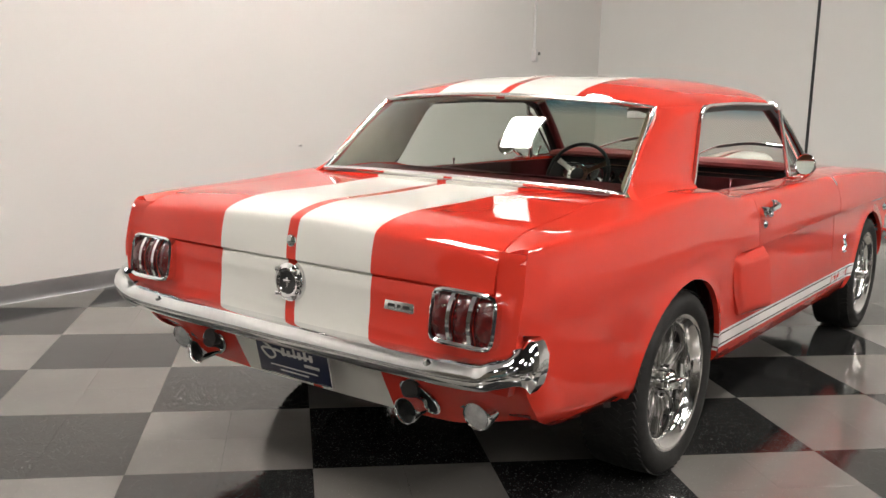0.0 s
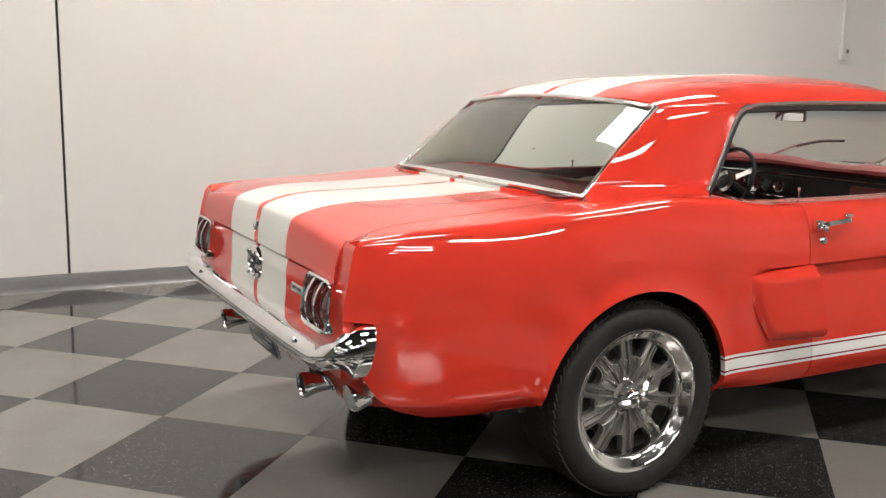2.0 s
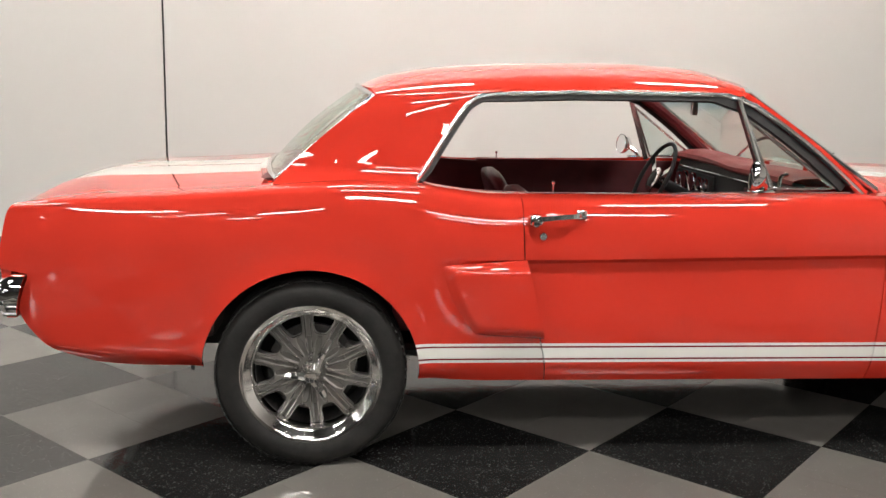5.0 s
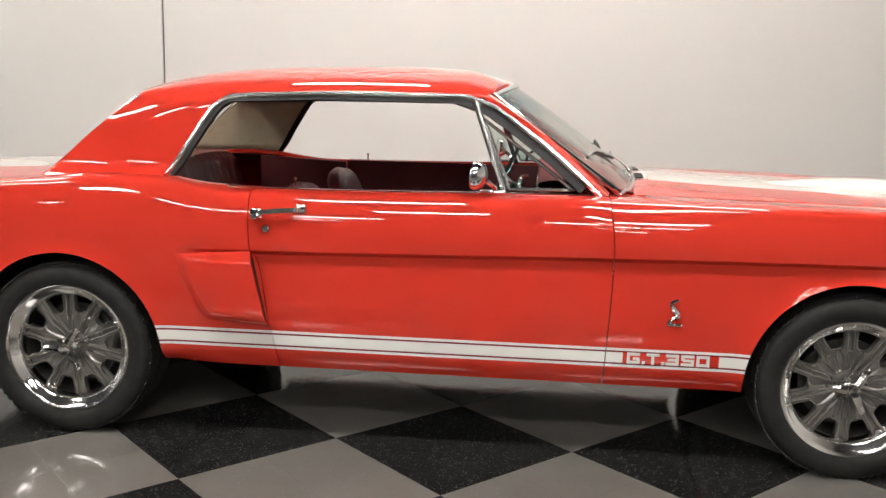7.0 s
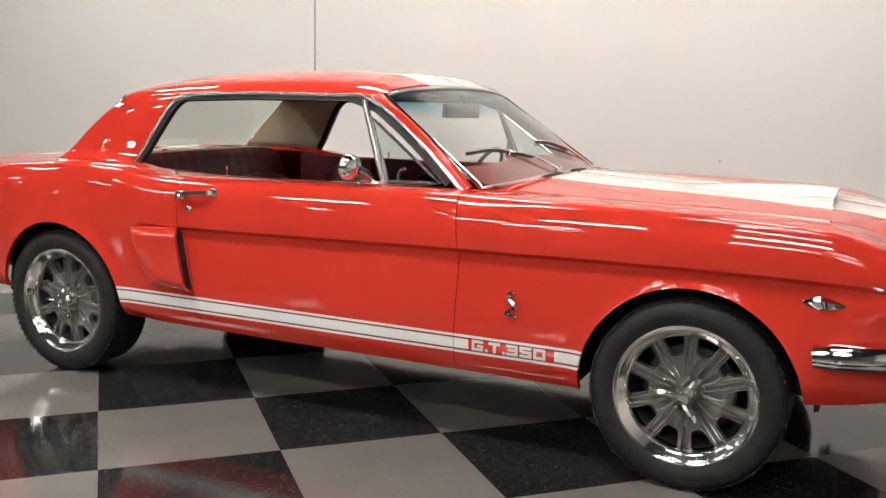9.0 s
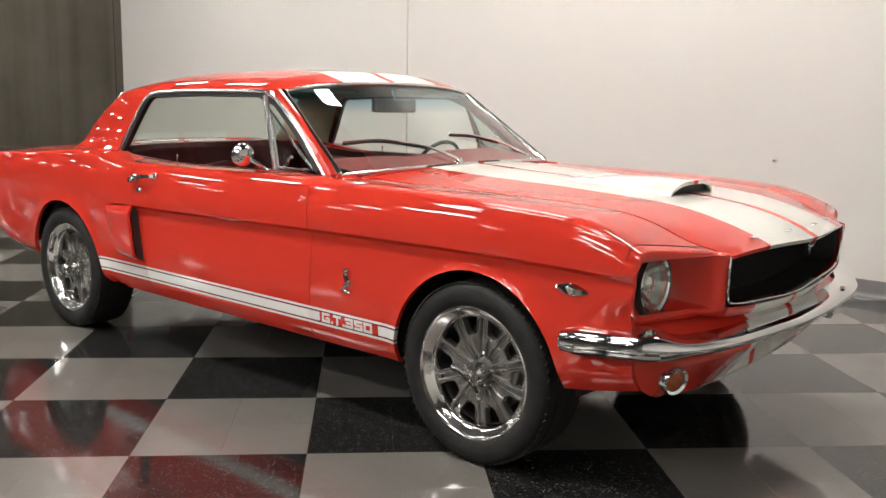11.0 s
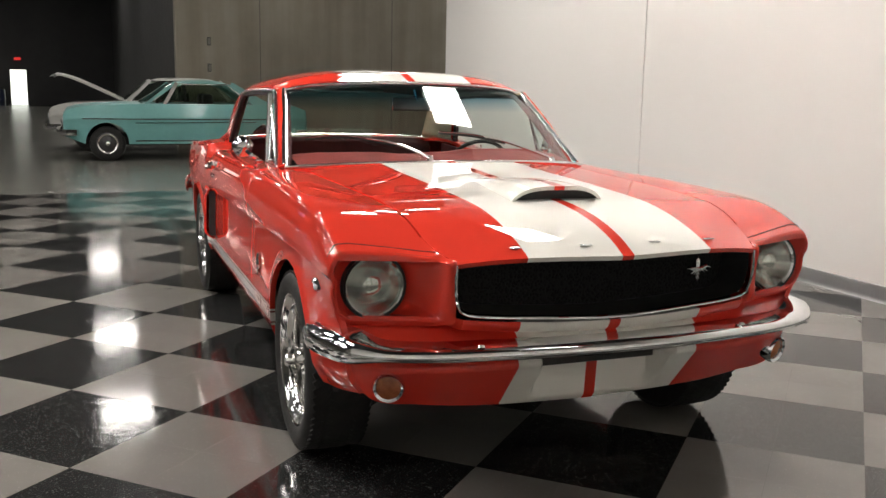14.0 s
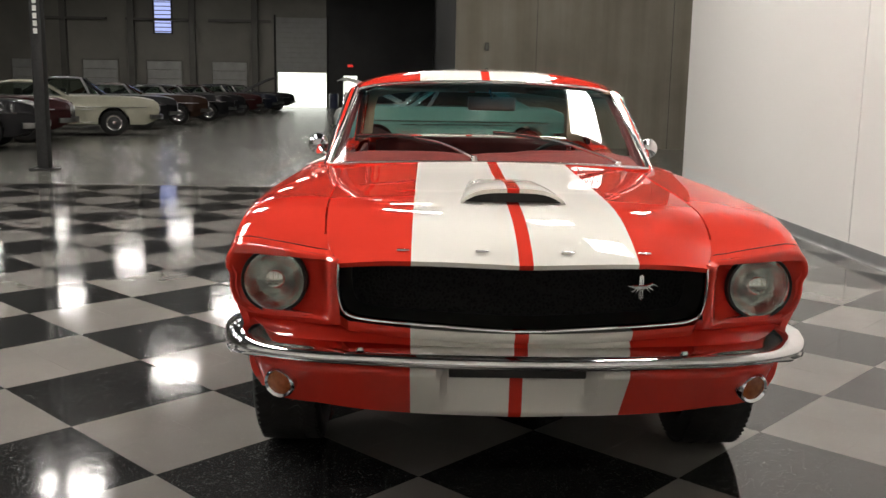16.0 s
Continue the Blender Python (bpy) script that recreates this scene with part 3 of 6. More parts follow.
def cowl_point(u, v):
    s = (v - 0.5) * 2
    x0 = 0.585 + 0.080 * (1 - s * s)
    x1 = 0.731 - 0.055 * s * s
    x = x0 + u * (x1 - x0)
    y = s * 0.675
    return Vector((x, y, z_top(0.6) + 0.014 + 0.032 * (1 - s * s) - 0.006 * (1 - u)))


part("cowl", hem(grid(cowl_point, 8, 50), 0.03, lambda p: (0, 0, -1)), PAINT_STRIPED, CAR, "red cowl panel with a row of vents")
for k in range(34):
    y = -0.29 + k * 0.0085 if k < 17 else 0.03 + (k - 17) * 0.0085
    if k % 2 == 0:
        part("cowl_slot", box((0.030, 0.006, 0.007), (0.70 - 0.05 * (y / 0.67) ** 2, y, z_top(0.6) + 0.0455 - 0.032 * (y / 0.675) ** 2)), BLACK, CAR, smooth=False)


def tulip_point(u, v):
    s = (v - 0.5) * 2
    x0 = -1.515 + 0.04 * s * s
    x1 = -1.597 + 0.075 * s * s
    x = x0 + u * (x1 - x0)
    return Vector((x, s * 0.655, 0.938 + 0.014 * (1 - s * s) + 0.004 * (1 - u)))


part("rear_filler_panel", hem(grid(tulip_point, 6, 40, flip=True), 0.03, lambda p: (0, 0, -1)), PAINT_STRIPED, CAR, "red panel below the rear window")

# ---- roof and pillars ----
RAIL_Y = 0.642
rail_z = hermite([(-1.3, 1.19), (-1.17, 1.226), (-0.95, 1.238), (-0.8, 1.243), (-0.4, 1.256), (0.0, 1.257), (0.2, 1.245)])
roof_top = hermite([(-1.30, 1.232), (-1.23, 1.257), (-1.12, 1.301), (-0.9, 1.339), (-0.6, 1.357), (-0.25, 1.364), (0.02, 1.352), (0.14, 1.320), (0.24, 1.290)])


def roof_front(s):
    return 0.125 + 0.071 * (1 - s * s)


def roof_back(s):
    return -1.165 - 0.065 * (1 - s * s)


def roof_point(u, v):
    s = (v - 0.5) * 2
    s = math.copysign(1 - (1 - abs(s)) ** 1.5, s)
    x = roof_back(s) + u * (roof_front(s) - roof_back(s))
    w = RAIL_Y - 0.03 * max(0, (-0.85 - x) / 0.3) - 0.03 * max(0, x / 0.14)
    z0, z1 = rail_z(x), roof_top(x)
    k = max(0.0, 1 - abs(s) ** 2.7) ** 0.62
    return Vector((x, s * w, z0 + (z1 - z0) * k))


part("roof", hem(grid(roof_point, 60, 70), 0.012, lambda p: (0, -p.y * 0.3, -1)), PAINT_STRIPED, CAR, "red roof with twin white stripes", sharp=60)

WIN_BACK = [(-1.045, 0.712, 0.935), (-1.0, 0.700, 0.99), (-0.948, 0.684, 1.075), (-0.892, 0.666, 1.162), (-0.855, 0.656, 1.208), (-0.79, RAIL_Y + 0.004, 1.2435)]
GLASS_EDGE = [(-1.505, 0.672, 0.940), (-1.44, 0.666, 1.0), (-1.36, 0.655, 1.075), (-1.27, 0.640, 1.15), (-1.165, 0.614, 1.228)]


def sail_point(u, v):
    a = spline(WIN_BACK, 41)[round(v * 40)]
    b = spline(GLASS_EDGE, 41)[round(v * 40)]
    p = a.lerp(b, u)
    flare = 0.050 * max(0, 1 - v / 0.22) ** 2
    belly = 0.011 * math.sin(math.pi * u)
    p.y = p.y + flare + belly
    if v > 0.85:
        k = (v - 0.85) / 0.15
        p.y -= 0.012 * k * k * math.sin(math.pi * u)
    p.z += 0.004 * math.sin(math.pi * u) - 0.006 * max(0, 1 - v / 0.1)
    p.y = -p.y
    return p


pair("sail_panel", hem(grid(sail_point, 30, 40, flip=True), 0.02, lambda p: (0, 1, 0)), PAINT, CAR, "red rear roof pillar", sharp=60)

WS_LOW = [(0.583, -0.690, 0.930), (0.628, -0.55, 0.940), (0.660, -0.3, 0.950), (0.670, 0, 0.953)]
WS_TOP = [(0.135, -0.600, 1.250), (0.168, -0.48, 1.272), (0.192, -0.25, 1.286), (0.199, 0, 1.290)]


def both_sides(points):
    return [Vector(p) for p in points] + [Vector((p[0], -p[1], p[2])) for p in points[-2::-1]]


def glass_patch(low, top, bow, n=40, m=16):
    a, b = spline(both_sides(low), n + 1), spline(both_sides(top), n + 1)

    def f(u, v):
        i = round(u * n)
        p = a[i].lerp(b[i], v)
        d = (b[i] - a[i]).normalized()
        return p + Vector((abs(d.z) * (1 if low[0][0] > 0 else -1), 0, abs(d.x))) * bow * math.sin(math.pi * v)
    return grid(f, n, m), a, b


bm, ws_a, ws_b = glass_patch(WS_LOW, WS_TOP, 0.010)
windscreen = part("windscreen", bm, GLASS_FRONT, CAR, "clear windscreen with a blue-green shade band", sharp=80)
BW_LOW = [(-1.492, -0.660, 0.946), (-1.525, -0.5, 0.955), (-1.55, -0.25, 0.962), (-1.555, 0, 0.964)]
BW_TOP = [(-1.172, -0.605, 1.224), (-1.205, -0.45, 1.240), (-1.228, -0.2, 1.250), (-1.232, 0, 1.252)]
bm, bw_a, bw_b = glass_patch(BW_LOW, BW_TOP, 0.018)
back_glass = part("rear_window", bm, GLASS_BACK, CAR, "tinted rear window in a chrome frame", sharp=80)
for g in (windscreen, back_glass):
    g.visible_shadow = False


def frame_loop(a, b, m=12):
    right = [a[-1].lerp(b[-1], k / m) for k in range(1, m)]
    left = [b[0].lerp(a[0], k / m) for k in range(1, m)]
    return list(a) + right + list(b)[::-1] + left


def bright_frame(name, loop, out, r, parent, label):
    c = sum((Vector(p) for p in loop), Vector()) / len(loop)
    pts = [Vector(p) + (Vector(p) - c).normalized() * 0.006 + Vector(out) * 0.004 for p in loop]
    return part(name, sweep(pts, circle(r, 8), closed=True), BRIGHT, parent, label)


bright_frame("windscreen_frame", frame_loop(ws_a, ws_b), (0.6, 0, 0.8), 0.008, CAR, "chrome windscreen moulding")
bright_frame("rear_window_frame", frame_loop(bw_a, bw_b), (-0.6, 0, 0.8), 0.0085, CAR, "chrome rear window moulding")

side_strip = [ws_a[0].lerp(ws_b[0], k / 14) + Vector((0.001, -0.016, 0.013)) for k in range(15)]
pair("screen_side_moulding", sweep(side_strip, [(0.009, -0.005), (0.007, 0.002), (0.0, 0.004), (-0.007, 0.002), (-0.009, -0.005)], up=(0.5, -0.5, 0.7)), CHROME, CAR, "slim chrome moulding beside the windscreen")
# windscreen pillars with their bright drip moulding
A_TOP, A_LOW = Vector((0.095, -0.634, 1.250)), Vector((0.520, -0.712, 0.922))
pil = [A_TOP.lerp(A_LOW, k / 10) + Vector((0.012, 0, 0.010)) * math.sin(math.pi * k / 10) for k in range(11)]
prof = [(0.017, -0.014), (0.017, 0.002), (0.011, 0.010), (-0.003, 0.013), (-0.015, 0.008), (-0.017, -0.011)]
pair("windscreen_pillar", sweep([p + Vector((0.022, 0.008, 0.004)) for p in pil], prof), PAINT, CAR, "red windscreen pillar")
drip = [Vector((x, -(RAIL_Y + 0.008 - 0.012 * max(0, x / 0.12)), rail_z(x) - 0.003)) for x in [-0.75 + k * 0.05 for k in range(17)]]
back_edge = [Vector((p.x, -p.y - 0.008, p.z)) for p in spline(WIN_BACK, 14)]
front_edge = [p + Vector((0.002, -0.014, 0.0)) for p in pil[1:]]
rail = back_edge[:-1] + drip + front_edge
pair("drip_moulding", sweep(rail, [(0.0075, -0.005), (0.008, 0.003), (0.003, 0.007), (-0.006, 0.006), (-0.007, -0.005)], up=(0, -1, 0.25)), BRIGHT, CAR, "bright drip moulding round the side window")
wide = [p + Vector((-0.002, -0.013, -0.002)) for p in pil]
pair("pillar_moulding", sweep(wide, [(0.005, -0.006), (0.007, 0.0), (0.005, 0.005), (-0.003, 0.006), (-0.004, -0.007)], up=(0.6, 0, 0.8)), CHROME, CAR, "slim bright moulding along the windscreen pillar")
seal = [p + Vector((0, 0.012, -0.012)) for p in drip[:-1]] + [p + Vector((-0.022, 0.004, -0.018)) for p in pil[1:-1]]
pair("door_seal", sweep([Vector((p.x + 0.012, p.y + 0.012, p.z - 0.002)) for p in back_edge[1:-1]] + seal, [(0.014, -0.012), (0.014, 0.010), (-0.014, 0.010), (-0.014, -0.012)], up=(0, -1, 0.25)), BLACK, CAR, "black door opening seal")

# ---- front end ----
LAMP_Y, LAMP_Z = 0.714, 0.700


def nose_in(z, y):
    """The front outline carried on to the grille."""
    return nose(z, y) + 0.050 * max(0.0, (0.60 - y) / 0.082)


def bucket():
    """Recess round a headlight, from the fender's front outline in to the lamp."""
    rim = []
    for j in range(N_LOW + N_HIGH - 1, -1, -1):
        x = 1.97
        for _ in range(4):
            y, z = section(x)[j]
            x = nose(z, y)
        if z < 0.603:
            break
        rim.append(Vector((x, y, z)))
    last = rim[-1]
    rim += [Vector((nose_in(0.6, last.y + (0.511 - last.y) * k / 8), last.y + (0.511 - last.y) * k / 8, 0.600)) for k in range(1, 9)]
    rim += [Vector((nose_in(0.7, 0.511), 0.511, 0.600 + 0.190 * k / 8)) for k in range(1, 9)]
    n = 72
    walk_on = [0.0]
    for a, b in zip(rim, rim[1:] + rim[:1]):
        walk_on.append(walk_on[-1] + (b - a).length)
    pts = []
    for i in range(n):
        d = walk_on[-1] * i / n
        k = max(q for q in range(len(rim)) if walk_on[q] <= d)
        pts.append(rim[k].lerp(rim[(k + 1) % len(rim)], (d - walk_on[k]) / max(1e-6, walk_on[k + 1] - walk_on[k])))
    loops = []
    for g, fwd, deep in ((1.0, -0.001, 0), (0.98, 0.005, 0), (0.93, 0.009, 0), (0.84, 0.010, 0.0), (0.74, 0.007, 0.05), (0.64, 0.0, 0.22), (0.52, -0.004, 0.55), (0.30, -0.004, 0.82), (0.0, -0.006, 1.0)):
        loop = []
        for p in pts:
            a = math.atan2(p.z - LAMP_Z, p.y - LAMP_Y)
            q = Vector((1.957, LAMP_Y + 0.092 * math.cos(a), LAMP_Z + 0.092 * math.sin(a)))
            z = q.z + (p.z - q.z) * g
            if p.z > 0.784:
                z = p.z + (0.784 - p.z) * min(1.0, (1 - g) / 0.16) if g > 0.73 else q.z + (0.784 - q.z) * g / 0.74
            rolled = max(min(1.0, max(0.0, (p.z - 0.72) / 0.05)), min(1.0, max(0.0, (p.y - 0.77) / 0.03)))
            loop.append((p.x + (q.x - p.x) * deep + (fwd * rolled if fwd > 0 else fwd), -(q.y + (p.y - q.y) * g), z))
        loops.append(loop)
    bm = loft(loops)
    bmesh.ops.recalc_face_normals(bm, faces=bm.faces)
    return bm


pair("headlight_bucket", bucket(), PAINT, CAR, "deep red headlight surround", sharp=80)
REFLECTOR = material("lamp_reflector", (0.74, 0.74, 0.72), 0.18, 1.0)
vary(REFLECTOR, 22.0, (0.42, 0.41, 0.40), (0.80, 0.79, 0.77), rough=(0.08, 0.22), relief=0.5, relief_scale=45)
LAMP_GLASS = glass("fluted_lamp_glass", (0.90, 0.91, 0.88))

for sgn in (-1, 1):
    ring = lathe([(0.084, -0.02), (0.094, -0.02), (0.096, 0.004), (0.091, 0.012), (0.085, 0.006), (0.084, -0.02)], 40, "x")
    lamp = part("headlight", ring, CHROME, CAR, "round sealed-beam headlight in a bright ring")
    lamp.location = (1.966, LAMP_Y * sgn, LAMP_Z)
    lamp.scale = (1, 0.965, 0.965)
    part("gasket", lathe([(0.0935, 0.002), (0.0955, 0.011), (0.099, 0.013), (0.1015, 0.006), (0.1015, -0.02)], 40, "x"), BLACK, lamp, "thin black rubber gasket")
    part("reflector", lathe([(0.0, -0.046), (0.028, -0.042), (0.055, -0.026), (0.074, -0.008), (0.085, 0.004)], 40, "x"), REFLECTOR, lamp, "silvered reflector bowl")
    part("bulb_shield", lathe([(0.0, 0.000), (0.020, -0.002), (0.029, -0.008), (0.031, -0.016), (0.029, -0.036)], 24, "x"), POLISHED, lamp)
    dome = part("lens", lathe([(0.0, 0.030), (0.03, 0.028), (0.06, 0.020), (0.080, 0.009), (0.086, 0.002)], 40, "x"), LAMP_GLASS, lamp, "fluted clear glass lens")
    dome.visible_shadow = False
    for k in range(-5, 6):
        y = k * 0.0145
        h = math.sqrt(max(0.0, 0.078 ** 2 - y * y))
        pts = [Vector((0.0275 - 0.022 * (y * y + (h * q / 4) ** 2) / 0.0064, y, h * q / 4)) for q in range(-4, 5)]
        part("flute", sweep(pts, circle(0.0016, 4), up=(0, 1, 0)), LAMP_GLASS, dome)

seam = []
for j in range(N_LOW + N_HIGH - 1, N_LOW + 6, -1):
    x = 1.93
    for _ in range(4):
        y, z = section(x)[j]
        x = nose(z, y) - 0.032
    seam.append(Vector((x, -y, z + 0.0002)))
pair("fender_seam", sweep(seam, circle(0.0016, 5)), DARK, CAR, "dark seam behind the headlight housing")

# grille
G = [(2.116, -0.513, 0.780), (2.116, -0.515, 0.72), (2.112, -0.508, 0.665), (2.110, -0.487, 0.634), (2.114, -0.42, 0.620), (2.122, -0.25, 0.608), (2.132, 0.0, 0.597)]
g_low = both_sides(G)
trim = spline(g_low, 61)
part("grille_trim", sweep(trim, circle(0.0045, 6), up=(1, 0, 0.1)), CHROME, CAR, "thin bright grille moulding")
inner = [Vector((p.x - 0.014, p.y * 0.985, p.z + (0.006 if p.z < 0.7 else 0))) for p in trim]
deep = [Vector((1.985, p.y * 0.94, 0.70 + (p.z - 0.70) * 0.86)) for p in trim]
part("grille_surround", loft([inner, [a.lerp(b, 0.25) for a, b in zip(inner, deep)], deep], closed=False), BLACK, CAR, "black grille surround", sharp=30)
GRILLE = material("black_grille_mesh", (0.006, 0.006, 0.006), 0.9, 0.0, 0.0, 0.15)
t, n, l, b = nodes_of(GRILLE)
vor = n.new("ShaderNodeTexVoronoi")
vor.inputs["Scale"].default_value = 110.0
co = n.new("ShaderNodeTexCoord")
l.new(co.outputs["Object"], vor.inputs["Vector"])
l.new(ramp(GRILLE, vor.outputs["Distance"], [(0.15, (0.006, 0.006, 0.006)), (0.55, (0.016, 0.016, 0.016))]), b.inputs["Base Color"])
bump(GRILLE, vor.outputs["Distance"], 0.8, 0.004)
part("grille_mesh", grid(lambda u, v: Vector((1.990 + 0.01 * math.sin(math.pi * u), -0.50 + u, 0.575 + 0.21 * v)), 20, 8), GRILLE, CAR, "black honeycomb grille")


def emblem_horse():
    """A plain leaping shape over a short upright bar of three ribs."""
    bm = bmesh.new()
    for k in (-1, 0, 1):
        box((0.007, 0.0042, 0.078 - 0.008 * abs(k)), (0, k * 0.0052, 0), 0.001, bm)
    rows = [(-0.048, 0.006, 0.001), (-0.036, 0.004, 0.003), (-0.024, 0.001, 0.006), (-0.008, 0.0, 0.0075), (0.010, 0.001, 0.0075), (0.024, 0.006, 0.006), (0.034, 0.011, 0.0045), (0.044, 0.008, 0.003), (0.050, 0.005, 0.001)]
    loft([[(0.004, y, z - h), (0.010, y, z - h * 0.6), (0.010, y, z + h * 0.6), (0.004, y, z + h)] for y, z, h in rows], bm, True, (True, True))
    for y, z, turn in ((-0.024, -0.009, 40), (-0.014, -0.010, 60), (0.020, -0.006, -50), (0.030, -0.003, -25)):
        box((0.006, 0.017, 0.0035), (0.006, y, z), 0.001, bm, Matrix.Rotation(radians(turn), 4, "X"))
    bmesh.ops.recalc_face_normals(bm, faces=bm.faces)
    return bm


e = part("grille_emblem", emblem_horse(), BRIGHT, CAR, "small bright emblem set off-centre in the grille")
e.location, e.scale = (2.055, 0.345, 0.712), (1, 0.9, 0.95)

# lower lip, gravel pan, bumper, valance
def lip_point(u, v):
    s = (v - 0.5) * 2
    y = s * 0.812
    k = min(1, abs(y) / 0.5)
    x = 2.137 - 0.030 * k ** 2
    if abs(y) > 0.5:
        x = nose(0.60, abs(y)) + 0.004
    z = 0.591 + 0.026 * k ** 2
    return Vector((x - 0.020 * u ** 2, y, z - 0.034 * u))


part("grille_lip", hem(grid(lip_point, 4, 60, flip=True), 0.05, lambda p: (-1, 0, -0.1)), PAINT_STRIPED, CAR, "striped lip under the grille")


def pan_point(u, v):
    s = (v - 0.5) * 2
    y = s * 0.80
    x0 = 2.055 - 0.12 * s * s
    x1 = 2.145 - 0.13 * abs(s) ** 3
    rib = 0.006 * math.sin(u * math.pi * 2)
    return Vector((x0 + (x1 - x0) * u, y, 0.584 - 0.045 * u + rib))


part("gravel_pan", hem(grid(pan_point, 14, 60, flip=True), 0.03, lambda p: (0, 0, -1)), PAINT_STRIPED, CAR, "striped gravel pan behind the bumper")

BUMP = [(1.748, -0.838, 0.512), (1.82, -0.844, 0.518), (1.93, -0.830, 0.526), (2.03, -0.790, 0.528), (2.093, -0.69, 0.527), (2.130, -0.56, 0.525), (2.152, -0.40, 0.524), (2.172, -0.2, 0.523), (2.180, 0, 0.523)]
bump_prof = [(0.022, -0.016), (0.034, -0.015), (0.040, -0.008), (0.0415, 0.002), (0.037, 0.012), (0.026, 0.018), (0.0, 0.022), (-0.045, 0.027), (-0.045, 0.022), (0.0, 0.016), (0.020, 0.010), (0.030, 0.002), (0.029, -0.008), (0.020, -0.011)]


def fb_tall(t):
    """The blade is slim in the middle and deep at the wrapped ends."""
    s = abs(t - 0.5) * 2
    k = min(1.0, max(0.0, (s - 0.50) / 0.16))
    return 1.0 + 1.05 * k * k * (3 - 2 * k) - 0.25 * max(0.0, (s - 0.9) / 0.1)


fb = part("front_bumper", sweep(spline(both_sides(BUMP), 121), bump_prof, tall=fb_tall), CHROME, CAR, "slim chrome front bumper wrapping the corners", sharp=60)
for y, x, z in ((0.45, 2.158, 0.5475), (0.815, 2.012, 0.556)):
    for sgn in (-1, 1):
        part("bumper_bolt", lathe([(0.0, 0.008), (0.008, 0.007), (0.012, 0.0)], 14, "z", at=(x, y * sgn, z)), CHROME, fb)


VAL_PLAN = hermite([(0.0, 0.0), (0.40, -0.010), (0.60, -0.042), (0.70, -0.075), (0.745, -0.112), (0.772, -0.148), (0.788, -0.185)])
VAL_LOW = hermite([(0.0, 0.293), (0.25, 0.300), (0.45, 0.314), (0.62, 0.333), (0.72, 0.356), (0.79, 0.40)])


def valance_point(u, v):
    s = (v - 0.5) * 2
    y = math.copysign(0.788 * (1 - (1 - abs(s)) ** 1.25), s)
    a = abs(y)
    z = 0.500 + u * (VAL_LOW(a) - 0.500)
    lean = 0.130 * (1 - 0.6 * min(1, max(0, a - 0.6) / 0.226))
    x = 2.128 + VAL_PLAN(a) - lean * max(0, (0.462 - z) / 0.15) - 0.02 * max(0, z - 0.475) / 0.025
    edge = 0.232 - 0.014 * u
    if a < edge:
        x -= 0.11 * min(1, (edge - a) / 0.022) * max(0, min(1, (z - 0.312) / 0.14))
    return Vector((x, math.copysign(a - 0.03 * max(0, a - 0.7) / 0.126 * u ** 2, y), z))


part("front_valance", hem(grid(valance_point, 30, 160, flip=True), 0.04, lambda p: (-1, 0, 0.2)), PAINT_STRIPED, CAR, "red valance with a white scooped middle", sharp=40)
# solid black box stands for the shade inside the air slot
part("valance_slot", box((0.03, 0.40, 0.040), (2.036, 0, 0.455), 0.004), BLACK, CAR, "black box for the shaded air slot")
for sgn in (-1, 1):
    ring = lathe([(0.036, -0.03), (0.046, -0.03), (0.048, 0.0), (0.043, 0.010), (0.036, 0.004), (0.036, -0.03)], 28, "x")
    lamp = part("turn_signal", ring, CHROME, CAR, "round amber turn lamp in a chrome ring")
    lamp.location, lamp.rotation_euler = (2.046, 0.692 * sgn, 0.413), (0, radians(12), radians(20) * sgn)
    part("lens", lathe([(0.0, 0.010), (0.022, 0.008), (0.036, 0.0)], 28, "x"), AMBER, lamp, "amber ribbed lens")

# plain bright bars along the hood's edge
for y in (-0.335, -0.118, 0.118, 0.335):
    q = part("hood_badge", box((0.016, 0.036, 0.004), (0, 0, 0.004), 0.0015), CHROME, hood, "small bright bar on the hood lip")
    x = hood_nose(y) - 0.045
    q.location = (x, y, hood_z(x, y))

# hood scoop
def scoop_point(u, v):
    s = (v - 0.5) * 2
    x = 1.16 + u * 0.57
    half = 0.116 + 0.054 * u
    y = s * half
    top = 0.051 * (math.sin(min(1, u / 0.95) * math.pi / 2) ** 1.4)
    k = max(0.0, 1 - abs(s) ** 3.4) ** 0.75
    return Vector((x + (0.015 * (1 - s * s) if u > 0.98 else 0), y, hood_z(x, y) - 0.003 + top * k))


scoop = part("hood_scoop", hem(grid(scoop_point, 36, 40), 0.014, lambda p: (-0.2, 0, -1)), PAINT_STRIPED, hood, "white hood scoop with a dark mouth", sharp=60)


# a black sheet across the scoop stands for its shaded inside
def mouth(u, v):
    s = (v - 0.5) * 2
    half = 0.167
    y = s * half
    x = 1.712
    k = max(0.0, 1 - abs(s) ** 3.4) ** 0.75
    return Vector((x, y, hood_z(x, y) - 0.002 + u * 0.046 * k))


part("mouth", grid(mouth, 3, 30, flip=True), BLACK, scoop, "black sheet for the shaded opening of the scoop")

# ---- rear end ----
RB = [(-2.266, -0.822, 0.586), (-2.310, -0.822, 0.586), (-2.354, -0.810, 0.582), (-2.374, -0.755, 0.562), (-2.376, -0.69, 0.545), (-2.376, -0.50, 0.538), (-2.376, -0.25, 0.536), (-2.376, 0, 0.535)]
rb_prof = [(-0.014, -0.050), (-0.030, -0.032), (-0.035, -0.006), (-0.030, 0.020), (-0.014, 0.040), (0.006, 0.048), (0.060, 0.048), (0.060, 0.042), (0.008, 0.042), (-0.010, 0.032), (-0.022, 0.014), (-0.026, -0.006), (-0.022, -0.028), (-0.008, -0.047)]
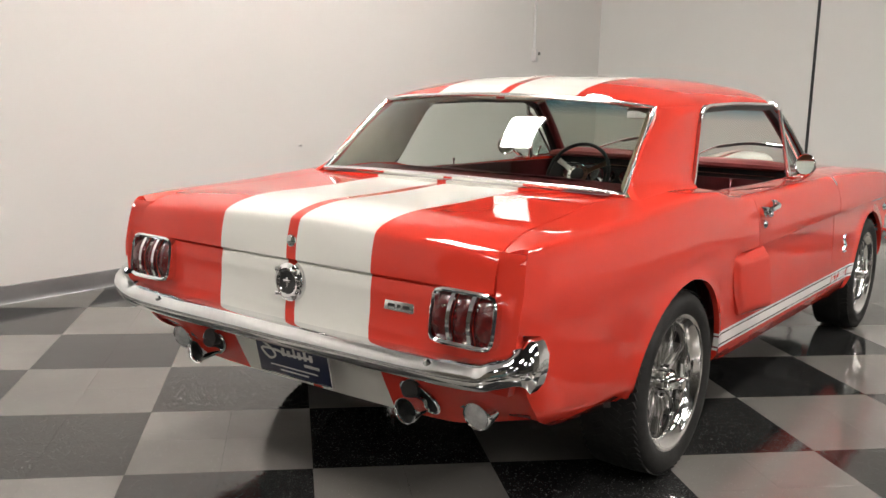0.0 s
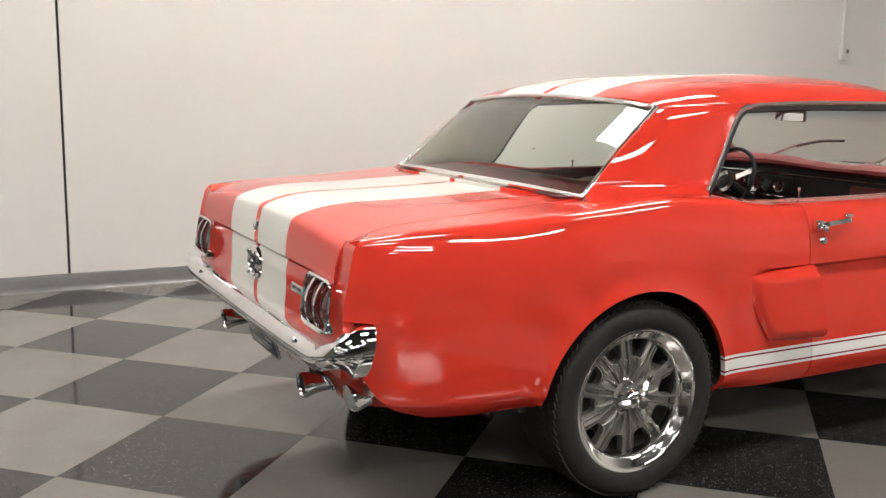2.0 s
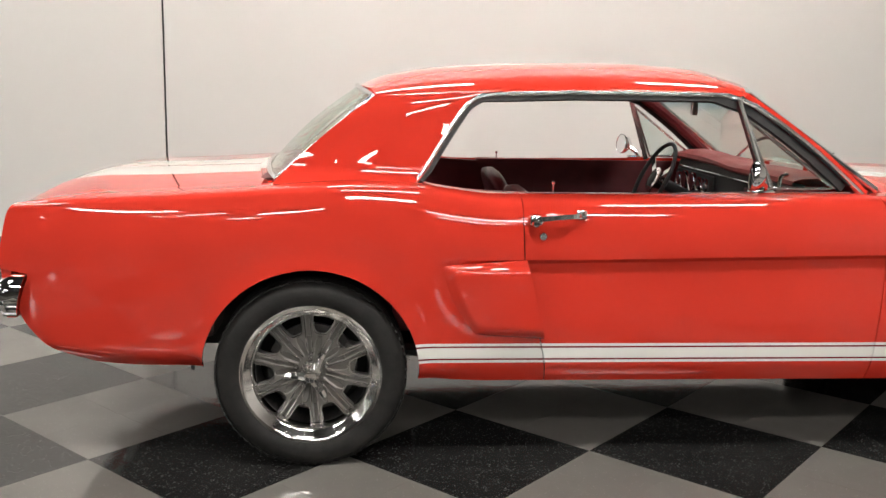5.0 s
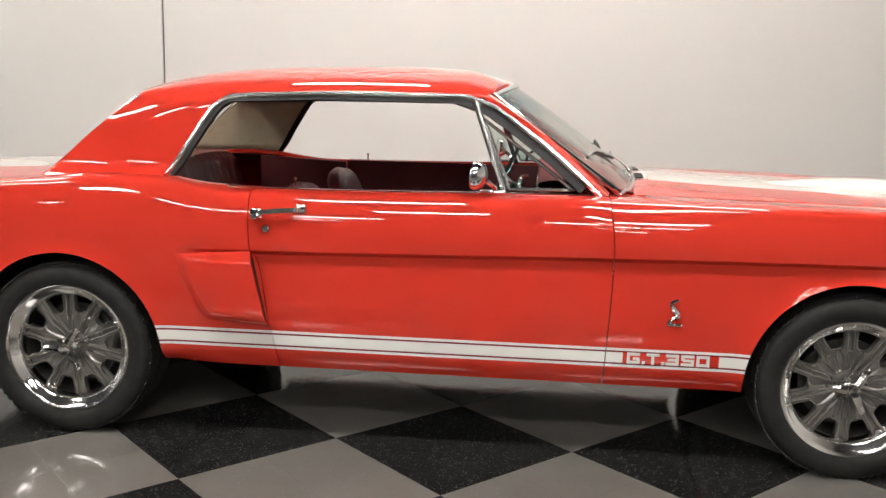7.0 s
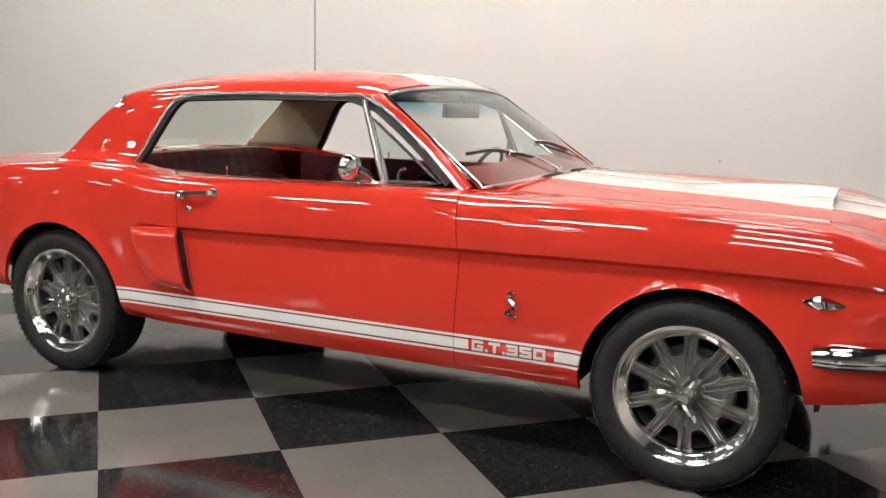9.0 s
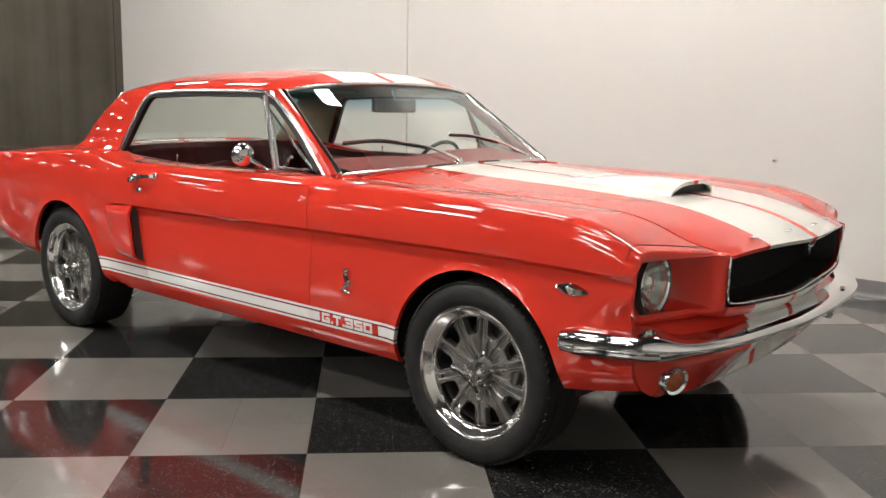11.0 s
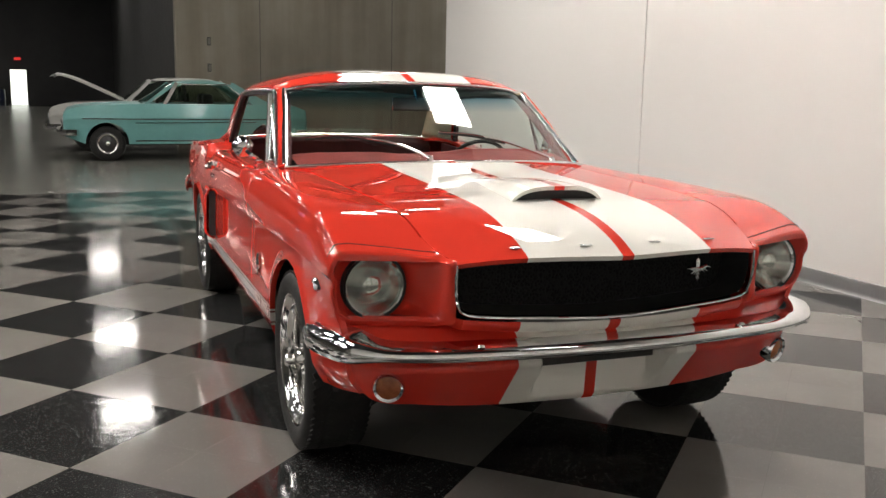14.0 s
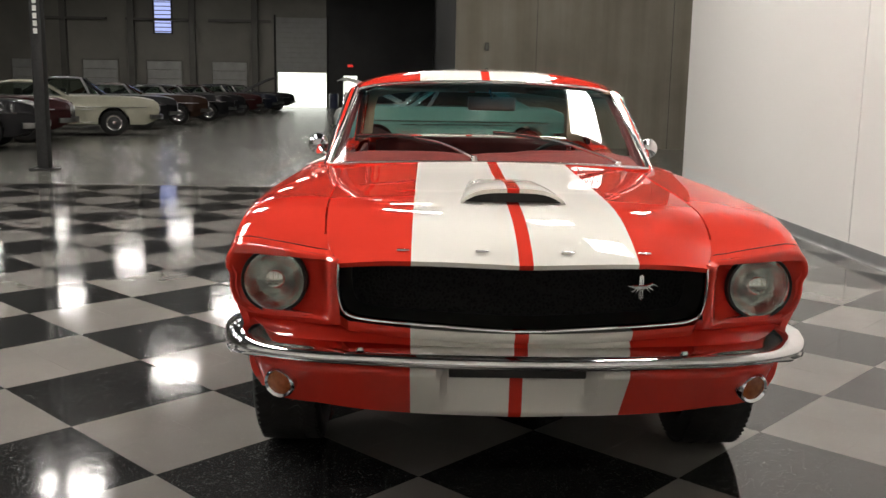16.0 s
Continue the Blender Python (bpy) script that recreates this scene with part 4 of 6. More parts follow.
path = spline(both_sides(RB), 101)


def rb_tall(t):
    s = abs(t - 0.5) * 2
    return 0.74 + 0.62 * min(1.0, max(0, (s - 0.66) / 0.19)) ** 1.2


rb_mesh = sweep(path, rb_prof, scale=lambda t: 1.0, tall=rb_tall)
for v in rb_mesh.verts:
    v.co.x -= 0.22 * (0.655 - v.co.z) * min(1.0, max(0.0, (v.co.x + 2.36) / 0.06))
rb = part("rear_bumper", rb_mesh, CHROME, CAR, "chrome rear bumper wrapping the corners", sharp=60)
for y in (-0.56, 0.56):
    part("bumper_bolt", lathe([(0.0, -0.008), (0.009, -0.006), (0.013, 0.0)], 14, "x", at=(-2.400, y, 0.558)), CHROME, rb)


def rear_valance_point(u, v):
    s = (v - 0.5) * 2
    a = abs(s)
    z = 0.57 - u * (0.57 - (0.330 + 0.032 * a ** 3))
    k = min(1.0, max(0.0, (a - 0.66) / 0.34))
    k = k * k * (3 - 2 * k)
    edge = tail_x(z) + 0.003
    x = (-2.335 + 0.115 * u ** 1.2) * (1 - k) + edge * k
    w = side_y(tail_x(z), max(z, z_bottom(tail_x(z)) + 0.004)) - 0.003
    return Vector((x, s * (0.775 * (1 - k) + w * k), z))


part("rear_valance", hem(grid(rear_valance_point, 16, 70), 0.03, lambda p: (1, 0, 0.2)), PAINT_STRIPED, CAR, "red rear valance with white stripes")


def taillight(sgn):
    y0 = 0.643 * sgn
    w, h = 0.198, 0.138
    loop = []
    for i in range(40):
        a = 2 * math.pi * i / 40
        c, s = math.cos(a), math.sin(a)
        k = (abs(c) ** 7 + abs(s) ** 7) ** (-1 / 7)
        loop.append(Vector((0, w / 2 * k * c, h / 2 * k * s)))
    holder = part("taillight", sweep([p + Vector((-0.020, 0, 0)) for p in loop], [(0.006, -0.022), (0.006, 0.010), (0.0, 0.014), (-0.006, 0.010), (-0.006, -0.022)], up=(-1, 0, 0), closed=True), CHROME, CAR, "three-bar red taillight in a chrome frame")
    holder.location = (-2.338, y0, 0.681)
    holder.rotation_euler = (0, radians(8), 0)
    for k in range(3):
        y = (k - 1) * w / 3
        bm = grid(lambda u, v: Vector((-0.010 - 0.022 * (1 - (2 * v - 1) ** 2) - 0.004 * math.sin(math.pi * u), y + (u - 0.5) * (w / 3 - 0.012), (v - 0.5) * (h - 0.012))), 6, 12)
        part("lens", bm, LENS_RED, holder, "deep red lens")
    for k in (-1, 1):
        y = k * w / 6
        pts = [Vector((-0.018 - 0.024 * (1 - (2 * q / 12 - 1) ** 2), y, (q / 12 - 0.5) * h)) for q in range(13)]
        part("divider", sweep(pts, [(0.006, -0.006), (0.006, 0.006), (-0.006, 0.006), (-0.006, -0.006)], up=(0, 1, 0)), CHROME, holder)


taillight(-1)
taillight(1)
cap = part("fuel_cap", lathe([(0.0, -0.020), (0.032, -0.020), (0.036, -0.026), (0.044, -0.028), (0.050, -0.022), (0.058, -0.018), (0.062, -0.008), (0.064, 0.010)], 40, "x"), CHROME, CAR, "round chrome fuel cap with a dark centre")
cap.location = (-2.334, 0, 0.688)
part("centre_disc", lathe([(0.0, -0.022), (0.034, -0.0225)], 30, "x"), BLACK, cap)
part("emblem", box((0.003, 0.008, 0.030), (-0.024, 0, 0), 0.001, box((0.003, 0.030, 0.008), (-0.025, 0, 0.004), 0.002)), CHROME, cap)
for a in (0, 90, 180, 270):
    part("cap_lug", box((0.016, 0.022, 0.014), (-0.024, 0.051 * math.cos(radians(a + 45)), 0.051 * math.sin(radians(a + 45))), 0.004), CHROME, cap)
part("trunk_lock", lathe([(0.0, -0.010), (0.012, -0.010), (0.018, -0.006), (0.020, 0.006)], 24, "x", at=(-2.338, 0, 0.812)), CHROME, CAR, "small chrome trunk lock")
badge = part("rear_badge", box((0.006, 0.104, 0.030), (0, 0, 0), 0.003), BRIGHT, CAR, "small grey model badge")
badge.location, badge.rotation_euler = (-2.341, -0.416, 0.678), (0, radians(8), 0)
for k, w in enumerate((0.024, 0.012, 0.024)):
    part("badge_mark", box((0.002, w, 0.009), (-0.003, 0.026 - k * 0.026, 0), 0.0005), BLACK, badge, smooth=False)

# number plate with plain light marks
plate = part("dealer_plate", box((0.006, 0.305, 0.145), (0, 0, 0), 0.002), NAVY, CAR, "navy show plate with a white flourish and bars")
plate.location, plate.rotation_euler = (-2.330, 0.005, 0.452), (0, radians(-14), 0)
part("plate_frame", sweep([(0, -0.152, -0.0725), (0, 0.152, -0.0725), (0, 0.152, 0.0725), (0, -0.152, 0.0725)], [(0.003, -0.005), (0.003, 0.003), (-0.003, 0.003), (-0.003, -0.005)], up=(-1, 0, 0), closed=True), CHROME, plate)
S1 = [(-0.005, 0.062, 0.046), (-0.005, 0.100, 0.050), (-0.005, 0.118, 0.034), (-0.005, 0.085, 0.014), (-0.005, 0.072, -0.008), (-0.005, 0.100, -0.020), (-0.005, 0.128, 0.010), (-0.005, 0.060, 0.012), (-0.005, 0.020, 0.004), (-0.005, -0.09, 0.010)]
part("plate_flourish", sweep(spline(S1, 60), [(0.0035, -0.001), (0.0035, 0.001), (-0.0035, 0.001), (-0.0035, -0.001)], up=(-1, 0, 0)), DECAL_WHITE, plate)
for y, z, w, h in [(0.035, 0.010, 0.012, 0.026), (0.012, 0.008, 0.012, 0.020), (-0.012, 0.014, 0.008, 0.032), (-0.034, 0.010, 0.012, 0.024), (-0.058, 0.016, 0.010, 0.036), (-0.082, 0.010, 0.012, 0.022), (-0.080, -0.020, 0.062, 0.009), (0.0, -0.042, 0.20, 0.004), (0.0, -0.056, 0.12, 0.004)]:
    part("plate_bar", box((0.002, w, h), (-0.004, y, z)), DECAL_WHITE, plate, smooth=False)

for sgn in (-1, 1):
    # exhaust trumpet in a slanted bright bezel
    y = 0.446 * sgn
    bez = []
    for k in range(32):
        a = 2 * math.pi * k / 32
        dy, dz = 0.058 * math.cos(a), 0.044 * math.sin(a)
        z = 0.406 + dz - 0.2 * dy * sgn
        bez.append(Vector((-2.341 + 0.115 * (max(0.0, 0.57 - z) / 0.24) ** 1.2, y - 0.006 * sgn + dy - 0.25 * dz * sgn, z)))
    part("exhaust_trim", sweep(bez, circle(0.005, 6), up=(-1, 0, 0), closed=True), CHROME, CAR, "bright ring round the exhaust outlet")
    # flat black sheet inside the ring paints the recess's shade
    well_ = bmesh.new()
    well_.faces.new([well_.verts.new(p + Vector((-0.001, 0, 0))) for p in bez])
    part("exhaust_recess", well_, SOOT_AND_SHADE, CAR, "flat black sheet for the shaded recess round the exhaust", smooth=False)
    tip = lathe([(0.028, 0.10), (0.029, 0.0), (0.032, -0.030), (0.036, -0.038), (0.039, -0.039), (0.040, -0.032), (0.034, 0.0), (0.032, 0.1)], 28, "x")
    t_ob = part("exhaust_tip", tip, CHROME, CAR, "chrome exhaust trumpet with a dark bore")
    t_ob.location, t_ob.rotation_euler = (-2.305, y, 0.390), (0, radians(-6), 0)
    part("bore", lathe([(0.0, -0.004), (0.027, -0.004), (0.031, -0.028), (0.0355, -0.0365)], 24, "x"), SOOT_AND_SHADE, t_ob)
    rl = part("reverse_lamp", lathe([(0.026, 0.05), (0.042, 0.04), (0.046, -0.006), (0.042, -0.014), (0.037, -0.012)], 28, "x"), CHROME, CAR, "round clear reverse lamp in chrome")
    rl.location, rl.rotation_euler = (-2.246, 0.625 * sgn, 0.392), (0, radians(-14), 0)
    part("lens", lathe([(0.0, -0.028), (0.022, -0.024), (0.038, -0.012)], 28, "x"), CLEAR_LENS, rl)

# ---- wheels ----
BRAKE = material("dull_brake_steel", (0.07, 0.068, 0.065), 0.5, 0.6)
vary(BRAKE, 30.0, (0.05, 0.048, 0.046), (0.09, 0.088, 0.084), rough=(0.4, 0.6))


def wheel():
    w = new("wheel")
    w.parent = CAR
    w["label"] = "polished ten-spoke wheel with a low black tyre"
    side = [(0.219, 0.085), (0.232, 0.100), (0.262, 0.112), (0.292, 0.108), (0.306, 0.096), (0.313, 0.078), (0.3165, 0.05), (0.318, 0.0)]
    prof = side + [(a, -b) for a, b in side[-2::-1]]
    tyre = part("tyre", lathe(prof, 72, "y"), RUBBER, w, "low-profile black tyre", sharp=50)
    tread = bmesh.new()
    for i in range(72):
        a = 2 * math.pi * i / 72
        for yy, tw in ((-0.075, 0.5), (-0.025, -0.5), (0.03, 0.5), (0.078, -0.5)):
            m = Matrix.Rotation(-a, 4, "Y") @ Matrix.Translation((0.3160 - 0.003 * (abs(yy) > 0.06), yy, 0)) @ Matrix.Rotation(tw, 4, "X")
            bmesh.ops.create_cube(tread, size=1.0, matrix=m @ Matrix.Diagonal((0.005, 0.042, 0.0235, 1)))
    part("tread_block", tread, RUBBER, tyre, smooth=False)
    # outer face towards -y
    rim = [(0.190, 0.09), (0.1895, -0.040), (0.190, -0.058), (0.194, -0.072), (0.203, -0.082), (0.214, -0.088), (0.219, -0.094), (0.226, -0.099), (0.235, -0.101), (0.2385, -0.097), (0.237, -0.088), (0.224, -0.08)]
    rim_ob = part("rim", lathe(rim, 72, "y"), POLISHED, w, "polished rim lip")
    part("rim_barrel", lathe([(0.1885, -0.04), (0.186, 0.09), (0.05, 0.092)], 48, "y"), DARK, w)
    # ten ribbed spokes in pale and grey metal
    spoke = bmesh.new()
    pts = [(0.048, -0.0400, 0.0125), (0.075, -0.0440, 0.0165), (0.098, -0.0472, 0.0225), (0.114, -0.0476, 0.0330), (0.120, -0.0476, 0.0376), (0.1225, -0.0474, 0.0300), (0.127, -0.0466, 0.0240), (0.135, -0.0454, 0.0203), (0.150, -0.0436, 0.0190), (0.170, -0.0420, 0.0195), (0.184, -0.0412, 0.0212), (0.195, -0.0408, 0.0240)]
    loops = []
    for rr, y, half in pts:
        loops.append([(rr, y + 0.03, -half), (rr, y + 0.004, -half), (rr, y, -half + 0.004), (rr, y, -0.0085), (rr, y + 0.007, -0.0055), (rr, y + 0.007, 0.0055), (rr, y, 0.0085), (rr, y, half - 0.004), (rr, y + 0.004, half), (rr, y + 0.03, half)])
    loft(loops, spoke, True, (True, True))
    bmesh.ops.recalc_face_normals(spoke, faces=spoke.faces)
    for i in range(10):
        b2 = spoke.copy()
        bmesh.ops.rotate(b2, cent=(0, 0, 0), matrix=Matrix.Rotation(2 * math.pi * i / 10 + 0.0, 3, "Y"), verts=b2.verts)
        part("spoke", b2, RIM_GREY, rim_ob, sharp=25)
    for i in range(10):
        for off in (-0.0095, 0.0095):
            line = sweep([(0.052, -0.0412, off * 0.8), (0.085, -0.0462, off), (0.12, -0.0486, off), (0.165, -0.0432, off), (0.192, -0.0420, off)], [(0.0014, -0.001), (0.0014, 0.001), (-0.0014, 0.001), (-0.0014, -0.001)], up=(0, 1, 0))
            bmesh.ops.rotate(line, cent=(0, 0, 0), matrix=Matrix.Rotation(2 * math.pi * i / 10, 3, "Y"), verts=line.verts)
            part("spoke_edge", line, POLISHED, rim_ob)
        # bright machined edge round each opening
        u_ = [(0.186, 0.0215), (0.165, 0.0196), (0.145, 0.0196), (0.131, 0.0222), (0.1245, 0.0278), (0.1225, 0.0340)]
        a = math.pi / 10
        far_ = [(r_ * math.cos(2 * a) + h_ * math.sin(2 * a), r_ * math.sin(2 * a) - h_ * math.cos(2 * a)) for r_, h_ in u_]
        rim_line = [Vector((p, -0.0445 - 0.03 * (0.19 - math.hypot(p, q)), q)) for p, q in u_ + far_[::-1]]
        edge_ = sweep(rim_line, [(0.0012, -0.0012), (0.0012, 0.0012), (-0.0012, 0.0012), (-0.0012, -0.0012)], up=(0, 1, 0))
        bmesh.ops.rotate(edge_, cent=(0, 0, 0), matrix=Matrix.Rotation(2 * math.pi * i / 10, 3, "Y"), verts=edge_.verts)
        part("opening_edge", edge_, POLISHED, rim_ob)
    spoke.free()
    part("hub_disc", lathe([(0.0, -0.034), (0.050, -0.032), (0.070, -0.032), (0.090, -0.037), (0.106, -0.0425), (0.1165, -0.0452), (0.1205, -0.043), (0.1215, -0.02)], 40, "y"), RIM_GREY, rim_ob)
    for i in range(5):
        a = 2 * math.pi * (i + 0.5) / 5
        part("lug_nut", lathe([(0.0, -0.074), (0.006, -0.073), (0.0095, -0.066), (0.010, -0.030)], 6, "y", at=(0.052 * math.cos(a), 0, 0.052 * math.sin(a))), CHROME, rim_ob)
    spin = lathe([(0.0, -0.128), (0.018, -0.127), (0.022, -0.120), (0.024, -0.095), (0.034, -0.085), (0.038, -0.062), (0.036, -0.030)], 30, "y")
    sp = part("spinner", spin, POLISHED, rim_ob, "three-eared chrome knock-off spinner")
    sp["label"] = "three-eared chrome knock-off spinner"
    ears = bmesh.new()
    for i in range(3):
        m = Matrix.Rotation(2 * math.pi * i / 3 + 0.8, 4, "Y")
        loops = []
        for rr, hw, y in ((0.012, 0.014, -0.112), (0.04, 0.012, -0.104), (0.066, 0.010, -0.098), (0.084, 0.0085, -0.100), (0.088, 0.005, -0.101)):
            loops.append([m @ Vector(p) for p in ((rr, y + 0.008, -hw), (rr, y - 0.004, -hw), (rr, y - 0.009, 0), (rr, y - 0.004, hw), (rr, y + 0.008, hw))])
        loft(loops, ears, True, (True, True))
    bmesh.ops.recalc_face_normals(ears, faces=ears.faces)
    me = bpy.data.meshes.new("ears")
    ears.to_mesh(me)
    ears.free()
    b3 = bmesh.new()
    b3.from_mesh(sp.data)
    b3.from_mesh(me)
    b3.to_mesh(sp.data)
    b3.free()
    disc = part("brake_disc", lathe([(0.05, -0.005), (0.150, -0.005), (0.150, 0.015), (0.05, 0.015)], 40, "y"), BRAKE, w, "dull steel brake disc behind the spokes")
    part("brake_caliper", box((0.05, 0.07, 0.12), (0.115, 0.0, 0.05), 0.01), RIM_GREY, w)
    return w


w0 = wheel()
w0.location, w0.rotation_euler = (AXLE, -0.735, HUB_Z), (0, radians(18), 0)
for x, y, rz, spin_a in ((-AXLE, -0.740, 0, 13), (AXLE, 0.735, 180, 40), (-AXLE, 0.740, 180, 5)):
    o = copy_thing(w0, pose(x, y, HUB_Z, 0, spin_a, rz))

# wheel wells, floor pan, running gear
for ax in (-AXLE, AXLE):
    well = lathe([(0.385, -0.785), (0.400, -0.77), (0.405, -0.46), (0.10, -0.45)], 40, "y", at=(ax, 0, HUB_Z), arc=0.5)
    for v in well.verts:
        v.co.z = max(v.co.z, 0.32)
    pair("wheel_well", well, DARK, CAR, "black wheel arch liner")
UNDERCOAT = material("grey_undercoat", (0.11, 0.10, 0.095), 0.7)
vary(UNDERCOAT, 6.0, (0.035, 0.033, 0.031), (0.065, 0.06, 0.057), rough=(0.55, 0.85))
pan = box((1.95, 1.42, 0.10), (0, 0, 0.315), 0.02)
part("floor_pan", pan, UNDERCOAT, CAR, "black underbody")
# shields added to block light passing behind the front wheels
for sgn in (-1, 1):
    part("splash_shield", box((0.012, 0.40, 0.29), (0.975, 0.60 * sgn, 0.435), 0.004, turn=Matrix.Rotation(radians(-8), 4, "Y")), DARK, CAR, "black splash shield behind the front wheel")
part("front_crossmember", box((0.75, 0.86, 0.26), (1.45, 0, 0.38), 0.03), UNDERCOAT, CAR)
part("rear_underbody", box((1.1, 0.86, 0.22), (-1.55, 0, 0.46), 0.03), UNDERCOAT, CAR)
part("fuel_tank", box((0.55, 1.3, 0.16), (-1.98, 0, 0.47), 0.03), UNDERCOAT, CAR)
part("rear_axle", lathe([(0.0, -0.72), (0.035, -0.72), (0.035, -0.12), (0.12, -0.07), (0.12, 0.07), (0.035, 0.12), (0.035, 0.72), (0, 0.72)], 20, "y", at=(-AXLE, 0, HUB_Z)), UNDERCOAT, CAR)
part("front_axle_arm", box((0.16, 1.3, 0.05), (AXLE, 0, 0.27), 0.015), UNDERCOAT, CAR)
for sgn in (-1, 1):
    part("exhaust_pipe", tube([(0.7, 0.28 * sgn, 0.24), (-0.3, 0.28 * sgn, 0.235), (-1.0, 0.30 * sgn, 0.25), (-1.4, 0.36 * sgn, 0.42), (-1.9, 0.42 * sgn, 0.42), (-2.3, 0.425 * sgn, 0.432)], 0.030, 12, smooth_n=40), UNDERCOAT, CAR)
    part("muffler", lathe([(0, -0.28), (0.07, -0.27), (0.08, -0.22), (0.08, 0.22), (0.07, 0.27), (0, 0.28)], 20, "x", at=(-0.35, 0.28 * sgn, 0.235)), UNDERCOAT, CAR)

# ---- trim on the sides ----
def on_side(x, z, out=0.0):
    """A point on the right-hand outer skin."""
    return Vector((x, -(side_y(x, z) + out), z))


# ventilated side scoop ahead of each rear wheel
SC_TOP = [(-0.945, 0.690), (-0.80, 0.702), (-0.672, 0.712)]
SC_LOW = [(-0.835, 0.462), (-0.72, 0.452), (-0.606, 0.446)]


def side_scoop(u, v):
    # u runs forwards, v downwards
    a = Vector((SC_TOP[0][0] + u * (SC_TOP[2][0] - SC_TOP[0][0]), 0, SC_TOP[0][1] + u * (SC_TOP[2][1] - SC_TOP[0][1])))
    b = Vector((SC_LOW[0][0] + u * (SC_LOW[2][0] - SC_LOW[0][0]), 0, SC_LOW[0][1] + u * (SC_LOW[2][1] - SC_LOW[0][1])))
    p = a.lerp(b, v)
    p.x += -0.02 * math.sin(math.pi * v) * (1 - u)
    rim_ = min(v, 1 - v)
    lift = (0.008 + 0.040 * u ** 0.8) * min(1, rim_ / 0.13) ** 0.55 * min(1, u / 0.12 + 0.05)
    q = on_side(p.x, p.z, lift - 0.002 + 0.018 * cove(p.x))
    return q


pair("side_scoop", hem(grid(side_scoop, 26, 26, flip=False), 0.012, lambda p: (0, 1, 0)), PAINT, CAR, "red air scoop ahead of the rear wheel", sharp=50)


# black sheet over the open front, in place of the shade within
def scoop_mouth(u, v):
    za, zb = 0.700, 0.460
    z = za + (zb - za) * v
    x = -0.680 + (0.712 - z) / (0.712 - 0.446) * 0.062
    y = side_y(x, z) + 0.003 + u * 0.036
    return Vector((x, -y, z))


pair("scoop_opening", grid(scoop_mouth, 3, 10), BLACK, CAR, "black sheet for the shaded mouth of the side scoop")

# door furniture, as parts of each door
for sgn, door in zip((-1, 1), doors):
    y0 = -side_y(-0.58, 0.85)

    def flipb(bm):
        return bm if sgn < 0 else mirrored(bm)
    bar = [(-0.500, y0 - 0.006, 0.862), (-0.515, y0 - 0.030, 0.861), (-0.56, y0 - 0.036, 0.858), (-0.62, y0 - 0.036, 0.852), (-0.645, y0 - 0.030, 0.848)]
    h = part("door_handle", flipb(sweep(spline(bar, 20), [(0.007, -0.008), (0.007, 0.008), (-0.007, 0.008), (-0.007, -0.008)])), CHROME, door, "chrome push-button door handle")
    part("handle_base", flipb(box((0.036, 0.020, 0.030), (-0.496, y0 - 0.004, 0.862), 0.006)), CHROME, h)
    part("button_housing", flipb(box((0.046, 0.036, 0.036), (-0.648, y0 - 0.016, 0.844), 0.010)), CHROME, h)
    part("push_button", flipb(lathe([(0.0, -0.046), (0.010, -0.045), (0.013, -0.038), (0.014, 0.0)], 20, "y", at=(-0.650, y0 - 0.004, 0.836))), CHROME, h)
    part("door_lock", flipb(lathe([(0.0, -0.010), (0.010, -0.010), (0.014, -0.006), (0.016, 0.004)], 22, "y", at=(-0.620, -side_y(-0.62, 0.79), 0.790))), CHROME, door, "round chrome door lock")
    part("sill_moulding", flipb(sweep([Vector((x, -0.716, z_top(x) + 0.012)) for x in [-0.66 + q * 0.06 for q in range(20)]], [(0.006, -0.004), (0.006, 0.002), (-0.003, 0.002), (-0.003, -0.004)])), CHROME, door, "thin bright moulding along the door top")
    part("lock_knob", flipb(lathe([(0.003, -0.02), (0.003, 0.022), (0.006, 0.026), (0.006, 0.034), (0.0, 0.036)], 12, "z", at=(-0.56, -0.690, 0.918))), CHROME, door)
    # vent window
    tri = [Vector((0.088, -0.668, 1.205)), Vector((0.188, -0.705, 0.922)), Vector((0.480, -0.708, 0.926))]
    edge = [tri[0].lerp(tri[2], q / 8) for q in range(9)]
    part("vent_post", flipb(sweep([tri[0] + Vector((-0.01, 0, 0.03)), tri[1]], [(0.004, -0.011), (0.010, -0.007), (0.012, 0.0), (0.010, 0.007), (0.004, 0.011), (-0.007, 0.011), (-0.007, -0.011)], up=(1, 0, 0))), BRIGHT, door, "chrome post of the vent window")
    inner = [tri[0] + Vector((0.022, 0, -0.030)), tri[1] + Vector((0.018, 0, 0.016)), tri[2] + Vector((-0.052, 0, 0.014))]
    loop = [inner[a].lerp(inner[(a + 1) % 3], q / 8) for a in range(3) for q in range(8)]
    part("vent_frame", flipb(sweep(loop, circle(0.0065, 6), up=(0, 1, 0), closed=True)), BRIGHT, door, "chrome frame of the vent window")
    bm = bmesh.new()
    bm.faces.new([bm.verts.new(p) for p in inner])
    vg = part("vent_glass", flipb(bm), GLASS_SIDE, door, smooth=False)
    vg.visible_shadow = False
    part("vent_latch", flipb(tube([(0.235, -0.690, 0.935), (0.245, -0.682, 0.975), (0.268, -0.684, 0.985)], 0.007, 8, smooth_n=10)), CHROME, door)
    # round door mirror
    base = box((0.09, 0.030, 0.014), (0.150, -0.742, 0.930), 0.006)
    mb = part("door_mirror", flipb(base), CHROME, door, "round chrome door mirror on a short arm")
